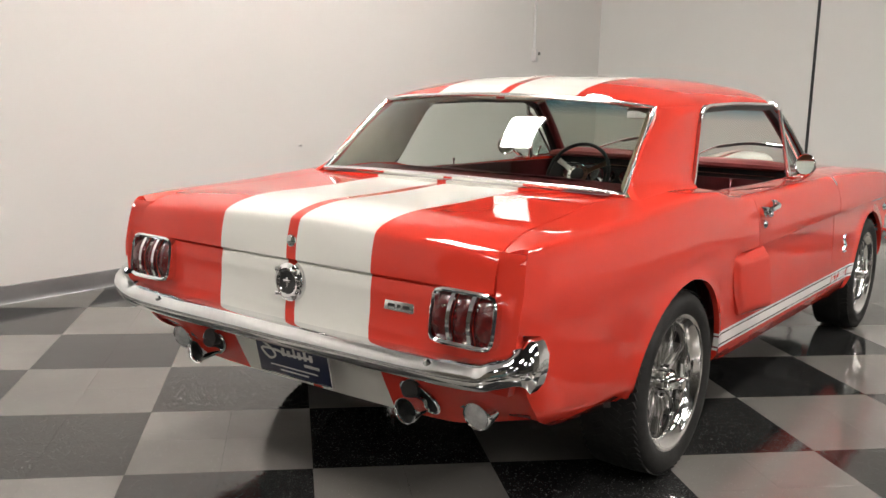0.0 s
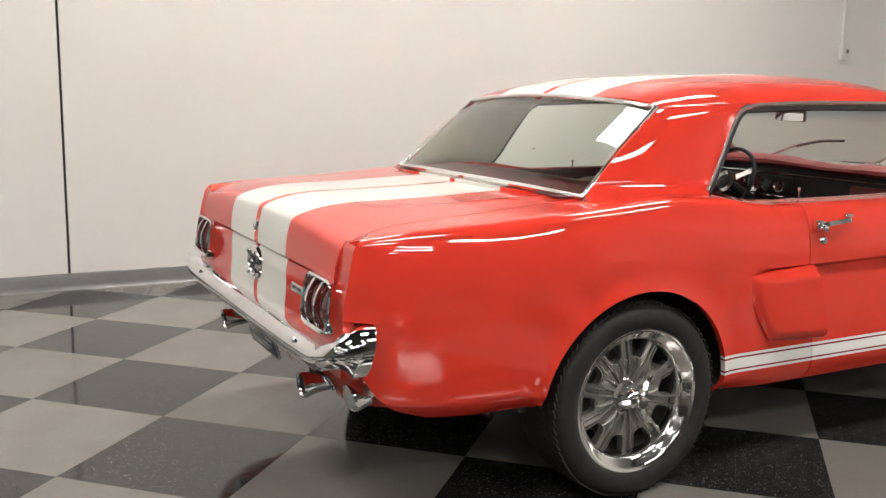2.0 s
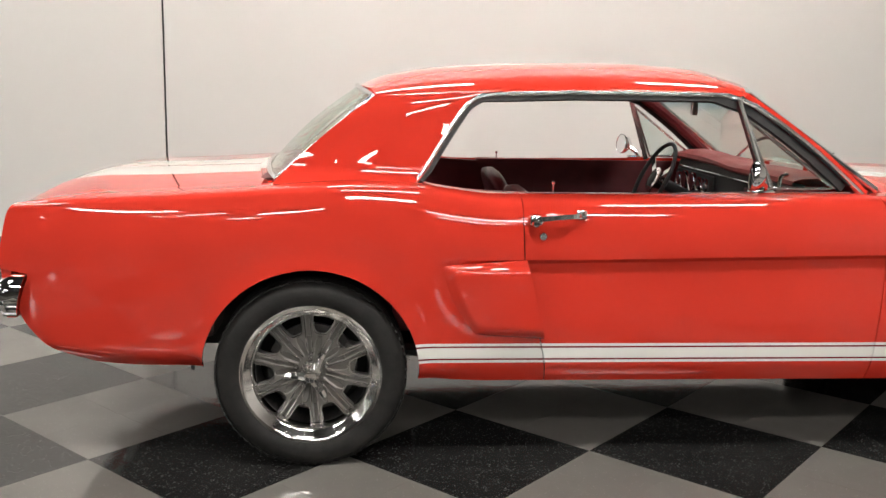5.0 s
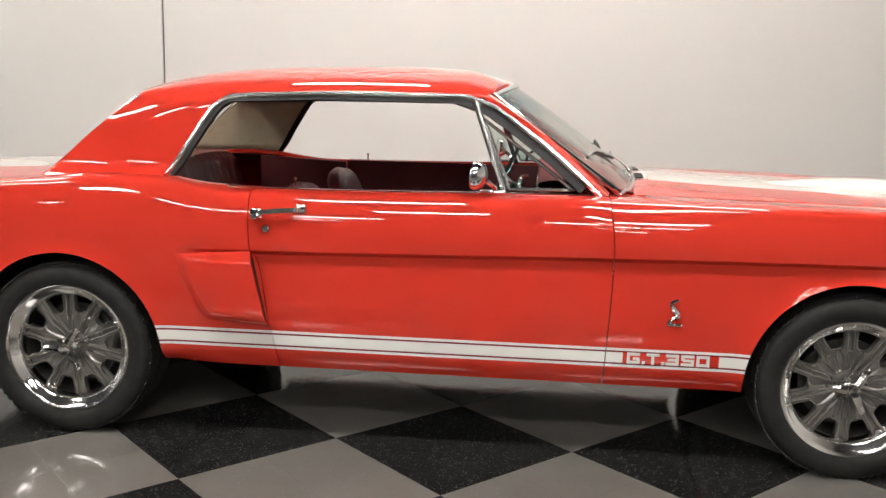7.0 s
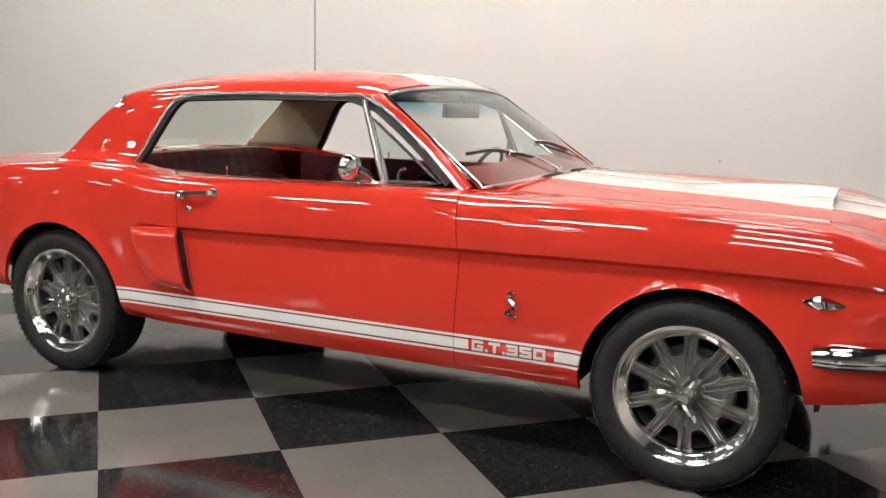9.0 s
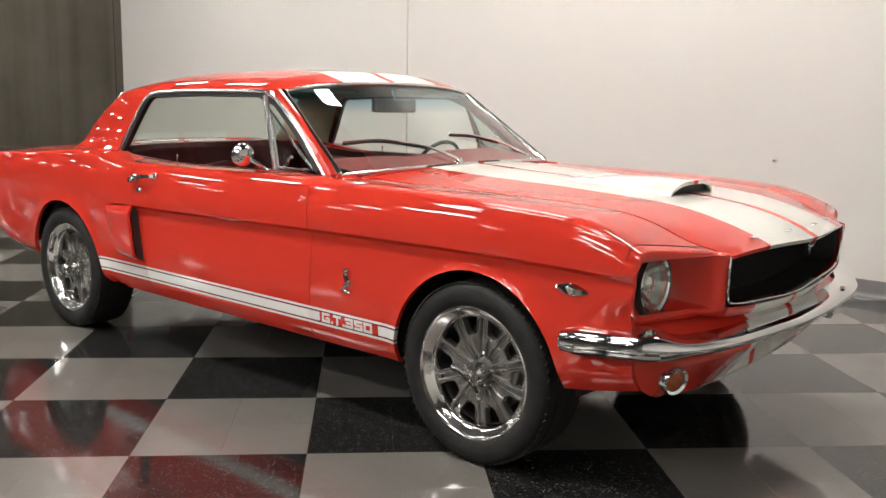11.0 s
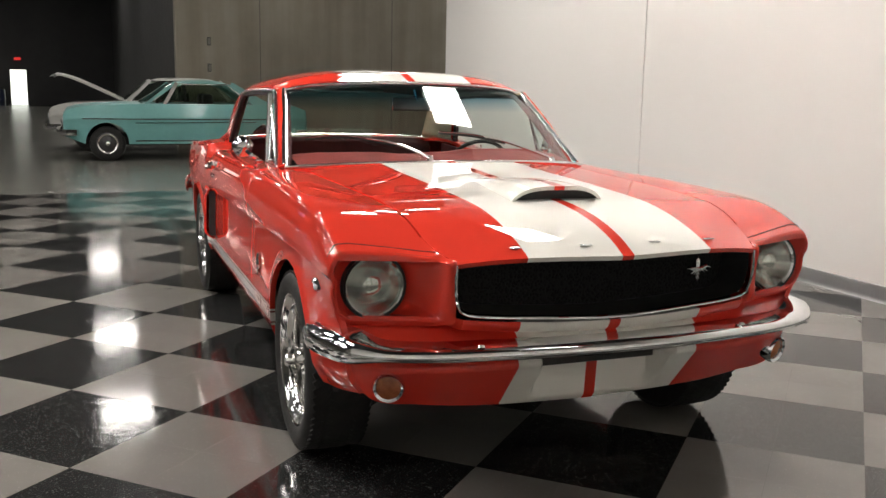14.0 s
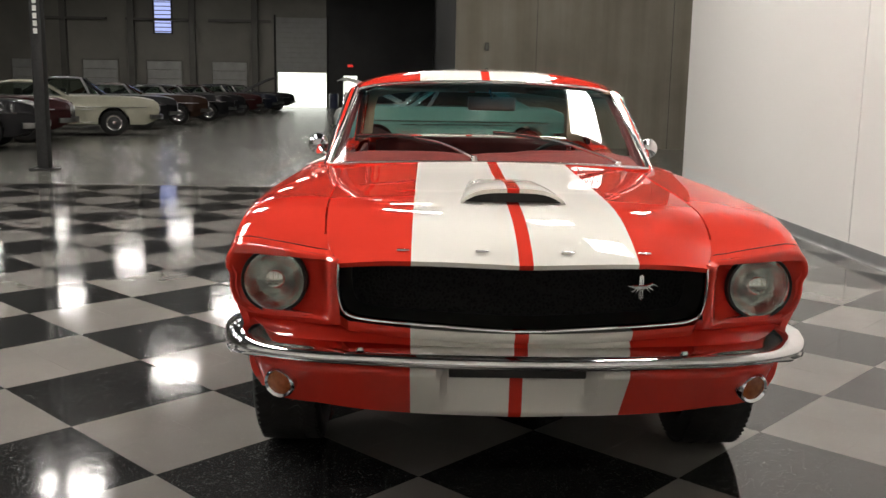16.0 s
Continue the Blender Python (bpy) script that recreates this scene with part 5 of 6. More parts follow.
    part("arm", flipb(tube([(0.160, -0.742, 0.935), (0.155, -0.765, 0.950), (0.130, -0.79, 0.972)], 0.009, 8, smooth_n=12)), CHROME, mb)
    head = lathe([(0.0, 0.036), (0.018, 0.033), (0.036, 0.023), (0.047, 0.007), (0.050, -0.008), (0.047, -0.014), (0.044, -0.012)], 32, "x", at=(0.100, -0.805, 0.990))
    face_disc = lathe([(0.0, -0.012), (0.0445, -0.012)], 32, "x", at=(0.100, -0.805, 0.990))
    for piece in (head, face_disc):
        bmesh.ops.rotate(piece, cent=(0.100, -0.805, 0.990), matrix=Matrix.Rotation(radians(-14), 3, "Z") @ Matrix.Rotation(radians(6), 3, "Y"), verts=piece.verts)
    part("head", flipb(head), CHROME, mb)
    part("mirror_glass", flipb(face_disc), MIRROR_GLASS, mb)
    # red-trimmed inner panel
    card = grid(lambda u, v: Vector((-0.66 + 1.16 * u, -0.655 - 0.03 * v + 0.012 * math.sin(math.pi * v), 0.38 + 0.535 * v)), 20, 12, flip=True)
    hem(card, 0.02, lambda p: (0, -1, 0))
    part("door_card", flipb(card), VINYL, door, "dark red vinyl door panel")
    part("arm_rest", flipb(box((0.42, 0.06, 0.05), (-0.12, -0.628, 0.66), 0.02)), VINYL, door)
    part("window_crank", flipb(tube([(0.12, -0.640, 0.70), (0.12, -0.612, 0.70), (0.18, -0.602, 0.72), (0.205, -0.590, 0.725)], 0.008, 8, smooth_n=12)), CHROME, door)


# the stripe's raised white characters, built from plain strokes
def strokes(ch):
    w, h, t = 0.0432, 0.0390, 0.0102
    bars = {
        "top": (w / 2, h - t / 2, w, t), "mid": (w / 2 + 0.003, h / 2, w - 0.006, t * 0.9), "low": (w / 2, t / 2, w, t),
        "tl": (t / 2, h * 0.75, t, h / 2), "bl": (t / 2, h * 0.25, t, h / 2), "tr": (w - t / 2, h * 0.75, t, h / 2), "br": (w - t / 2, h * 0.25, t, h / 2),
        "left": (t / 2, h / 2, t, h), "right": (w - t / 2, h / 2, t, h), "stem": (w / 2, h / 2, t, h), "dot": (t / 2, t / 2, t, t), "hook": (w * 0.72, h / 2 - 0.001, w * 0.5, t * 0.8),
    }
    sets = {"G": ("top", "left", "low", "br", "hook"), "T": ("top", "stem"), ".": ("dot",), "3": ("top", "mid", "low", "tr", "br"), "5": ("top", "tl", "mid", "br", "low"), "0": ("top", "low", "left", "right")}
    return [bars[k] for k in sets[ch]], {".": 0.0135}.get(ch, w + 0.0055)


for sgn in (-1, 1):
    x = 0.627 if sgn < 0 else 0.918
    for ch in "G.T.350":
        bm = bmesh.new()
        got, adv = strokes(ch)
        for cx, cz, w, h in got:
            xx = x + cx if sgn < 0 else x - cx
            p = on_side(xx, 0.3730 + cz, 0.0006)
            box((w, 0.0016, h), p, 0.0, bm)
        if sgn > 0:
            for v in bm.verts:
                v.co.y = -v.co.y
        bmesh.ops.recalc_face_normals(bm, faces=bm.faces)
        part("stripe_character", bm, DECAL_WHITE, CAR, "white character on the sill stripe", smooth=False)
        x += (adv * 1.04) * (1 if sgn < 0 else -1)

# fender badges: an upright curved figure and a barbed bar
for sgn in (-1, 1):
    curve = [(0.800, 0.517), (0.755, 0.519), (0.768, 0.536), (0.785, 0.552), (0.770, 0.572), (0.764, 0.592), (0.785, 0.602)]
    pts = [on_side(x, z, 0.006) for x, z in curve]
    bm = tube(pts, 0.0075, 8, smooth_n=30, scale=lambda t: 0.8 + 0.7 * math.sin(math.pi * min(1, t * 1.1)) * (t > 0.4))
    part("fender_badge", bm if sgn < 0 else mirrored(bm), CHROME, CAR, "upright curved chrome badge on the fender")
    c = on_side(1.772, 0.672, 0.004)
    bm = loft([[c + Vector((-0.058, 0.004, 0.004)), c + Vector((-0.058, 0.0, -0.002))] * 2, ] * 1 + [[c + Vector((-0.02, 0.004, 0.014)), c + Vector((-0.02, -0.006, 0.006)), c + Vector((-0.02, -0.006, -0.010)), c + Vector((-0.02, 0.004, -0.016))],
               [c + Vector((0.004, 0.004, 0.012)), c + Vector((0.004, -0.008, 0.004)), c + Vector((0.004, -0.008, -0.010)), c + Vector((0.004, 0.004, -0.016))],
               [c + Vector((0.058, 0.012, 0.001)), c + Vector((0.058, 0.006, 0.0)), c + Vector((0.058, 0.006, -0.002)), c + Vector((0.058, 0.012, -0.003))]], cap=(True, True))
    for v in bm.verts:
        v.co.x, v.co.z = c.x + (v.co.x - c.x) * 1.2, c.z + (v.co.z - c.z) * 1.45
    bmesh.ops.recalc_face_normals(bm, faces=bm.faces)
    part("fender_emblem", bm if sgn < 0 else mirrored(bm), CHROME, CAR, "barbed chrome emblem on the front fender", sharp=20)

# ---- wipers ----
def on_screen(y, v, out=0.012):
    n = len(ws_a) - 1
    u = (y + 0.69) / 1.38
    i = min(n, max(0, round(u * n)))
    p = ws_a[i].lerp(ws_b[i], v)
    return Vector((p.x, y, p.z)) + Vector((0.55, 0, 0.8)) * (0.010 * math.sin(math.pi * v) + out)


for pivot, path in (((0.667, -0.073, 0.962), [(-0.23, 0.19), (-0.40, 0.290), (-0.588, 0.312)]), ((0.600, 0.560, 0.945), [(0.31, 0.215), (0.17, 0.285), (0.015, 0.325)])):
    a = Vector(pivot)
    k = on_screen(path[0][0], path[0][1], 0.022)
    m_ = on_screen(path[1][0], path[1][1], 0.020)
    far = on_screen(path[2][0], path[2][1], 0.014)
    w = part("wiper", tube([a + Vector((0, 0, 0.012)), a.lerp(k, 0.5) + Vector((0, 0, 0.010)), k, k.lerp(m_, 0.6)], 0.0058, 8, smooth_n=16, scale=lambda t: 1.25 - 0.5 * t), CHROME, CAR, "chrome wiper arm with a black blade")
    part("wiper_cap", lathe([(0.0, 0.022), (0.011, 0.020), (0.015, 0.010), (0.017, 0.0), (0.017, -0.02)], 16, "z", at=pivot), CHROME, w)
    back_ = k.lerp(m_, -0.15)
    part("blade_spine", tube([back_, m_, far], 0.0036, 6, smooth_n=14), CHROME, w)
    part("blade", sweep([p - Vector((0.002, 0, 0.008)) for p in spline([back_, m_, far], 14)], [(0.0025, -0.006), (0.0025, 0.006), (-0.0025, 0.006), (-0.0025, -0.006)]), BLACK, w, "black wiper blade")

# ---- the cabin ----
part("cabin_floor", box((1.9, 1.30, 0.03), (-0.35, 0, 0.36), 0.01), CARPET, CAR, "dark red carpet")
part("transmission_tunnel", box((1.3, 0.26, 0.16), (-0.1, 0, 0.42), 0.05), CARPET, CAR)
part("parcel_shelf", grid(lambda u, v: Vector((-1.55 + 0.33 * u, -0.63 + 1.26 * v, 0.946 + 0.012 * u)), 6, 10), VINYL, CAR, "dark red rear parcel shelf")


def liner(u, v):
    s = (v - 0.5) * 2
    x = -1.17 + u * 1.26
    w = 0.585
    return Vector((x, s * w, rail_z(x) - 0.02 + (roof_top(x) - rail_z(x) - 0.012) * max(0, 1 - abs(s) ** 2.6) ** 0.7))


part("headliner", grid(liner, 20, 24, flip=True), HEADLINER, CAR, "beige headliner")
lin = grid(sail_point, 12, 20, flip=False)
for v in lin.verts:
    v.co.y += 0.034
    v.co.z -= 0.01
pair("pillar_trim", lin, HEADLINER, CAR, "beige trim inside the rear roof pillar")
qt = grid(lambda u, v: Vector((-1.10 + 0.44 * u, -0.64, 0.42 + (0.49 + 0.02 * (1 - u)) * v)), 8, 8, flip=True)
pair("quarter_trim", hem(qt, 0.02, lambda p: (0, -1, 0)), VINYL, CAR, "dark red rear side trim")
pil_in = sweep([Vector((p.x + 0.012, p.y + 0.028, p.z - 0.012)) for p in pil], circle(0.024, 8))
pair("pillar_cover", pil_in, VINYL, CAR, "red inner cover of the windscreen pillar")


def dash_point(u, v):
    s = (v - 0.5) * 2
    hood_up = 0.014 * (max(0, 1 - ((s * 0.63 - 0.36) / 0.24) ** 4) + max(0, 1 - ((s * 0.63 + 0.36) / 0.24) ** 4) * 0.8)
    prof = [(0.640, 0.934), (0.54, 0.954), (0.43, 0.970), (0.340, 0.968), (0.306, 0.958), (0.300, 0.944), (0.318, 0.934), (0.352, 0.930)]
    t = u * (len(prof) - 1)
    i = min(int(t), len(prof) - 2)
    k = t - i
    x = prof[i][0] * (1 - k) + prof[i + 1][0] * k
    z = prof[i][1] * (1 - k) + prof[i + 1][1] * k
    return Vector((x, s * 0.65, z + hood_up * math.sin(math.pi * min(1, u * 1.6)) ** 1.0 * (u < 0.62) + 0.010 * max(0, 1 - ((s * 0.63 - 0.30) / 0.34) ** 4) * (u > 0.3)))


part("dashboard", grid(dash_point, 40, 40, flip=True), DASH_PAD, CAR, "padded red dashboard top")
part("instrument_panel", grid(lambda u, v: Vector((0.352 - 0.030 * math.sin(math.pi * min(1, u * 1.1)) + 0.06 * max(0, u - 0.6), -0.65 + 1.30 * v, 0.945 - 0.33 * u)), 16, 24, flip=True), BLACK, CAR, "black instrument panel with round dials")
for z, x in ((0.905, 0.330), (0.795, 0.318)):
    part("panel_moulding", tube([(x, -0.60, z), (x - 0.004, 0, z + 0.002), (x, 0.60, z)], 0.0032, 6, smooth_n=8), CHROME, CAR, "thin chrome line across the instrument panel")
part("glove_box", box((0.012, 0.34, 0.075), (0.318, -0.38, 0.850), 0.006), VINYL, CAR, "dark red glove box lid")
part("dial_housing", box((0.016, 0.46, 0.092), (0.317, 0.35, 0.850), 0.008), BLACK, CAR, "black dial housing")
for y, r in ((0.26, 0.03), (0.34, 0.042), (0.44, 0.042), (0.52, 0.03), (0.18, 0.03)):
    part("dial", lathe([(0.0, -0.012), (r * 0.86, -0.012), (r, -0.016), (r * 1.06, -0.010), (r * 1.06, 0.0)], 24, "x", at=(0.308, y, 0.850)), CHROME, CAR, "bright-rimmed dial")
part("radio", box((0.02, 0.20, 0.05), (0.318, 0, 0.740), 0.004), BLACK, CAR)
for y in (-0.07, 0.07):
    part("radio_knob", lathe([(0.0, -0.03), (0.010, -0.03), (0.012, 0.0)], 14, "x", at=(0.308, y, 0.740)), CHROME, CAR)

# steering wheel
SW = pose(0.125, 0.37, 0.858, 0, -64, 0)
sw = new("steering_wheel")
sw.parent, sw.matrix_basis = CAR, SW
sw["label"] = "three-spoke steering wheel with a dark rim"
part("rim", lathe([(0.178 + 0.0095 * math.cos(a), 0.0095 * math.sin(a)) for a in [2 * math.pi * k / 10 for k in range(11)]], 44, "z"), BLACK, sw, "dark wooden wheel rim")
for a in (0, 120, 240):
    m = Matrix.Rotation(radians(a + 180), 4, "Z")
    bm = loft([[m @ Vector(p) for p in ((r, -w, -0.012), (r, w, -0.012), (r, w, -0.008), (r, -w, -0.008))] for r, w in ((0.04, 0.018), (0.10, 0.012), (0.174, 0.016))], cap=(True, True))
    part("spoke", bm, POLISHED, sw, "polished drilled spoke")
part("hub", lathe([(0.0, 0.004), (0.056, 0.004), (0.060, 0.001), (0.060, -0.004), (0.044, -0.010), (0.030, -0.05)], 36, "z"), POLISHED, sw, "polished hub ring with bolts")
part("horn_button", lathe([(0.0, 0.012), (0.026, 0.011), (0.036, 0.007), (0.039, 0.0045)], 28, "z"), BLACK, sw)
for k in range(9):
    a = 2 * math.pi * (k + 0.5) / 9
    part("bolt", lathe([(0.0, 0.0075), (0.003, 0.0075), (0.0034, 0.004)], 8, "z", at=(0.0485 * math.cos(a), 0.0485 * math.sin(a), 0)), BLACK, sw)
part("steering_column", tube([(0.14, 0.37, 0.858), (0.36, 0.37, 0.745)], 0.026, 12), BLACK, CAR)

# inside mirror
rm = part("inside_mirror", box((0.020, 0.23, 0.064), (0.172, 0.03, 1.196), 0.009, turn=Matrix.Rotation(radians(-16), 4, "Z"), segments=4), RIM_GREY, CAR, "grey-backed inside rear-view mirror")
part("mirror_glass", box((0.004, 0.226, 0.060), (0.1602, 0.0266, 1.196), 0.001, turn=Matrix.Rotation(radians(-16), 4, "Z")), MIRROR_GLASS, rm)
part("mirror_stem", tube([(0.178, 0.03, 1.215), (0.165, 0.02, 1.265)], 0.006, 8), CHROME, rm)
for y in (-0.33, 0.40):
    part("sun_visor", box((0.13, 0.40, 0.014), (0.085, y, 1.262), 0.006, turn=Matrix.Rotation(radians(6), 4, "Y")), HEADLINER, CAR, "folded beige sun visor")


def seat(name, y, width):
    """A bucket seat: cushion, ribbed back with a rounded top."""
    s = new(name)
    s.parent, s.location = CAR, (-0.30, y, 0.0)
    s["label"] = "dark red vinyl bucket seat with ribbed inserts"
    part("cushion", box((0.50, width, 0.15), (0.02, 0, 0.50), 0.05, segments=4), VINYL, s)

    def back(u, v):
        t = 2 * math.pi * u
        h = v
        w = width / 2 * (1 - 0.18 * h ** 2) * (1 if h < 0.8 else max(0.02, math.sqrt(max(0, 1 - ((h - 0.8) / 0.2) ** 2))))
        d = 0.058 * (1 - 0.35 * h) * (1 if h < 0.86 else max(0.05, math.sqrt(max(0, 1 - ((h - 0.86) / 0.145) ** 2))))
        c, q = math.cos(t), math.sin(t)
        k = (abs(c) ** 3.2 + abs(q) ** 3.2) ** (-1 / 3.2)
        rib = 0.005 * abs(math.sin(q * k * 9)) if c > 0 else 0
        return Vector((-0.19 - 0.15 * h + d * k * c + rib, w * k * q, 0.50 + 0.405 * h))
    bm = grid(back, 40, 24)
    bmesh.ops.remove_doubles(bm, verts=bm.verts, dist=1e-5)
    bmesh.ops.recalc_face_normals(bm, faces=bm.faces)
    part("backrest", bm, VINYL, s)
    for k in (-1, 1):
        part("side_hinge", box((0.05, 0.012, 0.05), (-0.19, k * (width / 2 + 0.004), 0.56), 0.005), CHROME, s)


seat("driver_seat", 0.36, 0.50)
seat("passenger_seat", -0.36, 0.50)


def bench(u, v):
    s = (v - 0.5) * 2
    prof = [(-0.82, 0.46), (-0.80, 0.56), (-0.90, 0.60), (-1.05, 0.585), (-1.10, 0.62), (-1.17, 0.80), (-1.205, 0.935), (-1.235, 0.964), (-1.285, 0.966)]
    t = u * (len(prof) - 1)
    i = min(int(t), len(prof) - 2)
    k = t - i
    k = k * k * (3 - 2 * k) * 0.5 + k * 0.5
    x = prof[i][0] * (1 - k) + prof[i + 1][0] * k
    z = prof[i][1] * (1 - k) + prof[i + 1][1] * k
    rib = 0.006 * abs(math.sin(s * 22)) if 0.15 < abs(s) < 0.8 else 0
    return Vector((x + rib, s * 0.60, z - 0.03 * abs(s) ** 6))


part("rear_bench", grid(bench, 48, 60, flip=True), VINYL, CAR, "dark red rear bench seat with ribbed back")

# ---- the hall beyond ----
FAR_X = -54.0
DAY = bpy.data.materials.new("daylight_outside")
DAY.use_nodes = True
dn = DAY.node_tree.nodes
dn.remove(dn["Principled BSDF"])
de = dn.new("ShaderNodeEmission")
de.inputs[0].default_value = (0.97, 1.0, 0.90, 1)
de.inputs[1].default_value = 1.7
DAY.node_tree.links.new(de.outputs[0], dn["Material Output"].inputs["Surface"])
SKY_PANE = bpy.data.materials.new("sky_pane")
SKY_PANE.use_nodes = True
dn = SKY_PANE.node_tree.nodes
dn.remove(dn["Principled BSDF"])
de = dn.new("ShaderNodeEmission")
de.inputs[0].default_value = (0.45, 0.52, 0.95, 1)
de.inputs[1].default_value = 1.1
SKY_PANE.node_tree.links.new(de.outputs[0], dn["Material Output"].inputs["Surface"])
SHUTTER = material("pale_roller_shutter", (0.26, 0.26, 0.25), 0.5)
vary(SHUTTER, 2.0, (0.24, 0.24, 0.23), (0.29, 0.29, 0.28), rough=(0.4, 0.6))
DOCK = material("pale_dock_door", (0.34, 0.34, 0.32), 0.55)
vary(DOCK, 2.0, (0.30, 0.30, 0.285), (0.38, 0.38, 0.36), rough=(0.45, 0.65))
SIGN_RED = bpy.data.materials.new("lit_exit_sign")
SIGN_RED.use_nodes = True
SIGN_RED.node_tree.nodes["Principled BSDF"].inputs["Base Color"].default_value = (0.3, 0.01, 0.01, 1)
SIGN_RED.node_tree.nodes["Principled BSDF"].inputs["Emission Color"].default_value = (1, 0.05, 0.04, 1)
SIGN_RED.node_tree.nodes["Principled BSDF"].inputs["Emission Strength"].default_value = 0.6

# far wall with its openings, built up of pieces round them
OPEN = [(-9.1, -6.05, 0.0, 2.15), (-5.02, -4.15, 0.0, 2.0)]
ys = [-34.0, -9.1, -6.05, -5.02, -4.15, 0.55]
for k in range(5):
    a, b = ys[k], ys[k + 1]
    z0 = {1: 2.15, 3: 2.0}.get(k, 0.0)
    m = HALL_PANEL if b <= -6.0 else HALL_WALL
    slab("wall_far", (FAR_X - 0.4, a, z0), (FAR_X, b, CEIL), m, label="dark clad far wall of the hall", category="wall")
part("backdrop_daylight", grid(lambda u, v: Vector((FAR_X - 1.6, -12 + 10 * u, -0.2 + 4 * v)), 1, 1), DAY, smooth=False)
tagged(bpy.data.objects["backdrop_daylight"], "bright daylight outside the far doors", "backdrop", "", "structure")
slab("floor_outside", (FAR_X - 1.6, -12, -0.3), (FAR_X - 0.0, -2, -0.002), SMOOTH_CONCRETE, label="concrete apron outside the far door", category="floor")

shutter = thing("roller_shutter", pose(FAR_X + 0.05, -7.575, 0), "pale roller shutter rolled half open at the far wall", "shutter")
for k in range(11):
    part("slat", box((0.05, 3.1, 0.29), (0, 0, 2.30 + k * 0.30), 0.015), SHUTTER, shutter, smooth=False)
for y in (-1.62, 1.62):
    part("guide_rail", box((0.1, 0.10, 5.6), (0.02, y, 2.8), 0.01), DARK, shutter, smooth=False)

sign = thing("exit_sign", pose(FAR_X + 0.06, -4.57, 2.60), "small lit red sign over the far exit door", "sign")
part("box", box((0.08, 0.34, 0.15), (0, 0, 0), 0.02), SIGN_RED, sign)

pane0 = thing("high_window", pose(FAR_X + 0.05, -16.0, 5.35), "tall high window with louvre slats, bluish sky behind", "window")
part("pane", box((0.04, 1.0, 1.9), (0, 0, 0)), SKY_PANE, pane0, smooth=False)
for k in range(8):
    part("louvre", box((0.08, 1.04, 0.05), (0.03, 0, -0.88 + k * 0.25)), HALL_PANEL, pane0, smooth=False)
part("frame", sweep([(0.03, -0.55, -1.0), (0.03, 0.55, -1.0), (0.03, 0.55, 1.0), (0.03, -0.55, 1.0)], [(0.05, -0.04), (0.05, 0.04), (-0.05, 0.04), (-0.05, -0.04)], up=(1, 0, 0), closed=True), HALL_WALL, pane0, smooth=False)

dock = None
for y in (-24.2, -19.9, -16.0, -12.0):
    if dock is None:
        dock = thing("dock_door", pose(FAR_X + 0.05, y, 0), "pale sectional dock door in the far wall", "door", "dock doors")
        for k in range(5):
            part("section", box((0.06, 2.1, 0.52), (0, 0, 0.27 + k * 0.54), 0.02), DOCK, dock, smooth=False)
        part("frame", sweep([(0, -1.1, 0), (0, -1.1, 2.75), (0, 1.1, 2.75), (0, 1.1, 0)], [(0.035, -0.05), (0.035, 0.05), (-0.03, 0.05), (-0.03, -0.05)], up=(1, 0, 0)), HALL_PANEL, dock, smooth=False)
    else:
        copy_thing(dock, pose(FAR_X + 0.05, y, 0))
COLUMN = material("grey_steel_paint", (0.10, 0.10, 0.09), 0.6)
vary(COLUMN, 1.5, (0.085, 0.082, 0.072), (0.11, 0.107, 0.095), rough=(0.5, 0.7))
for y in (-27.5, -22.0, -17.9, -14.2, -10.4):
    slab("column_far", (FAR_X, y - 0.18, 0), (FAR_X + 0.35, y + 0.18, CEIL), COLUMN, label="dark steel column on the far wall", category="column")
for y in (-21, -16, -11):
    slab("beam_far", (FAR_X + 0.02, y - 2.2, 5.1), (FAR_X + 0.3, y + 1.6, 5.25), COLUMN, label="dark crossbeam on the far wall", category="beam")

barrel = thing("waste_barrel", pose(FAR_X + 0.6, -5.55, 0), "dark blue plastic barrel standing by the far wall", "barrel")
part("drum", lathe([(0.0, 0.0), (0.27, 0.0), (0.29, 0.03), (0.29, 0.28), (0.30, 0.30), (0.29, 0.32), (0.29, 0.60), (0.30, 0.62), (0.29, 0.64), (0.29, 0.86), (0.27, 0.90), (0.0, 0.90)], 24, "z"), NAVY, barrel)
part("rim", lathe([(0.27, 0.89), (0.285, 0.905), (0.27, 0.92), (0.255, 0.905), (0.27, 0.89)], 24, "z"), BLACK, barrel)

pole = thing("signal_post", pose(-9.06, -5.70, 0), "tall black square post with a pale vertical sign", "post")
part("post", box((0.16, 0.16, 5.0), (0, 0, 2.5), 0.01), BLACK, pole)
part("base_plate", box((0.34, 0.34, 0.03), (0, 0, 0.015), 0.006), BLACK, pole)
for k in range(8):
    part("sign_mark", box((0.004, 0.055, 0.075), (0.083, 0.0, 1.98 + k * 0.105), 0.0), DECAL_WHITE, pole, smooth=False)

# small fittings on the long wall
nail = thing("wall_hook", pose(0.83, WALL_Y, 0.845), "small grey hook screwed to the white wall", "hook")
part("plate", box((0.016, 0.006, 0.022), (0, -0.003, 0), 0.002), HOUSING, nail)
part("peg", tube([(0, -0.004, 0), (0, -0.026, -0.004), (0, -0.030, 0.008)], 0.0035, 6), BASE, nail)
nail2 = thing("wall_hook", pose(FRONT_X, 2.99, 2.0, 0, 0, -90), "small grey hook screwed to the grey wall", "hook")
part("plate", box((0.016, 0.006, 0.022), (0, -0.003, 0), 0.002), HOUSING, nail2)
conduit = thing("conduit", pose(4.28, WALL_Y, 0), "thin grey conduit with a small switch box on the wall", "conduit")
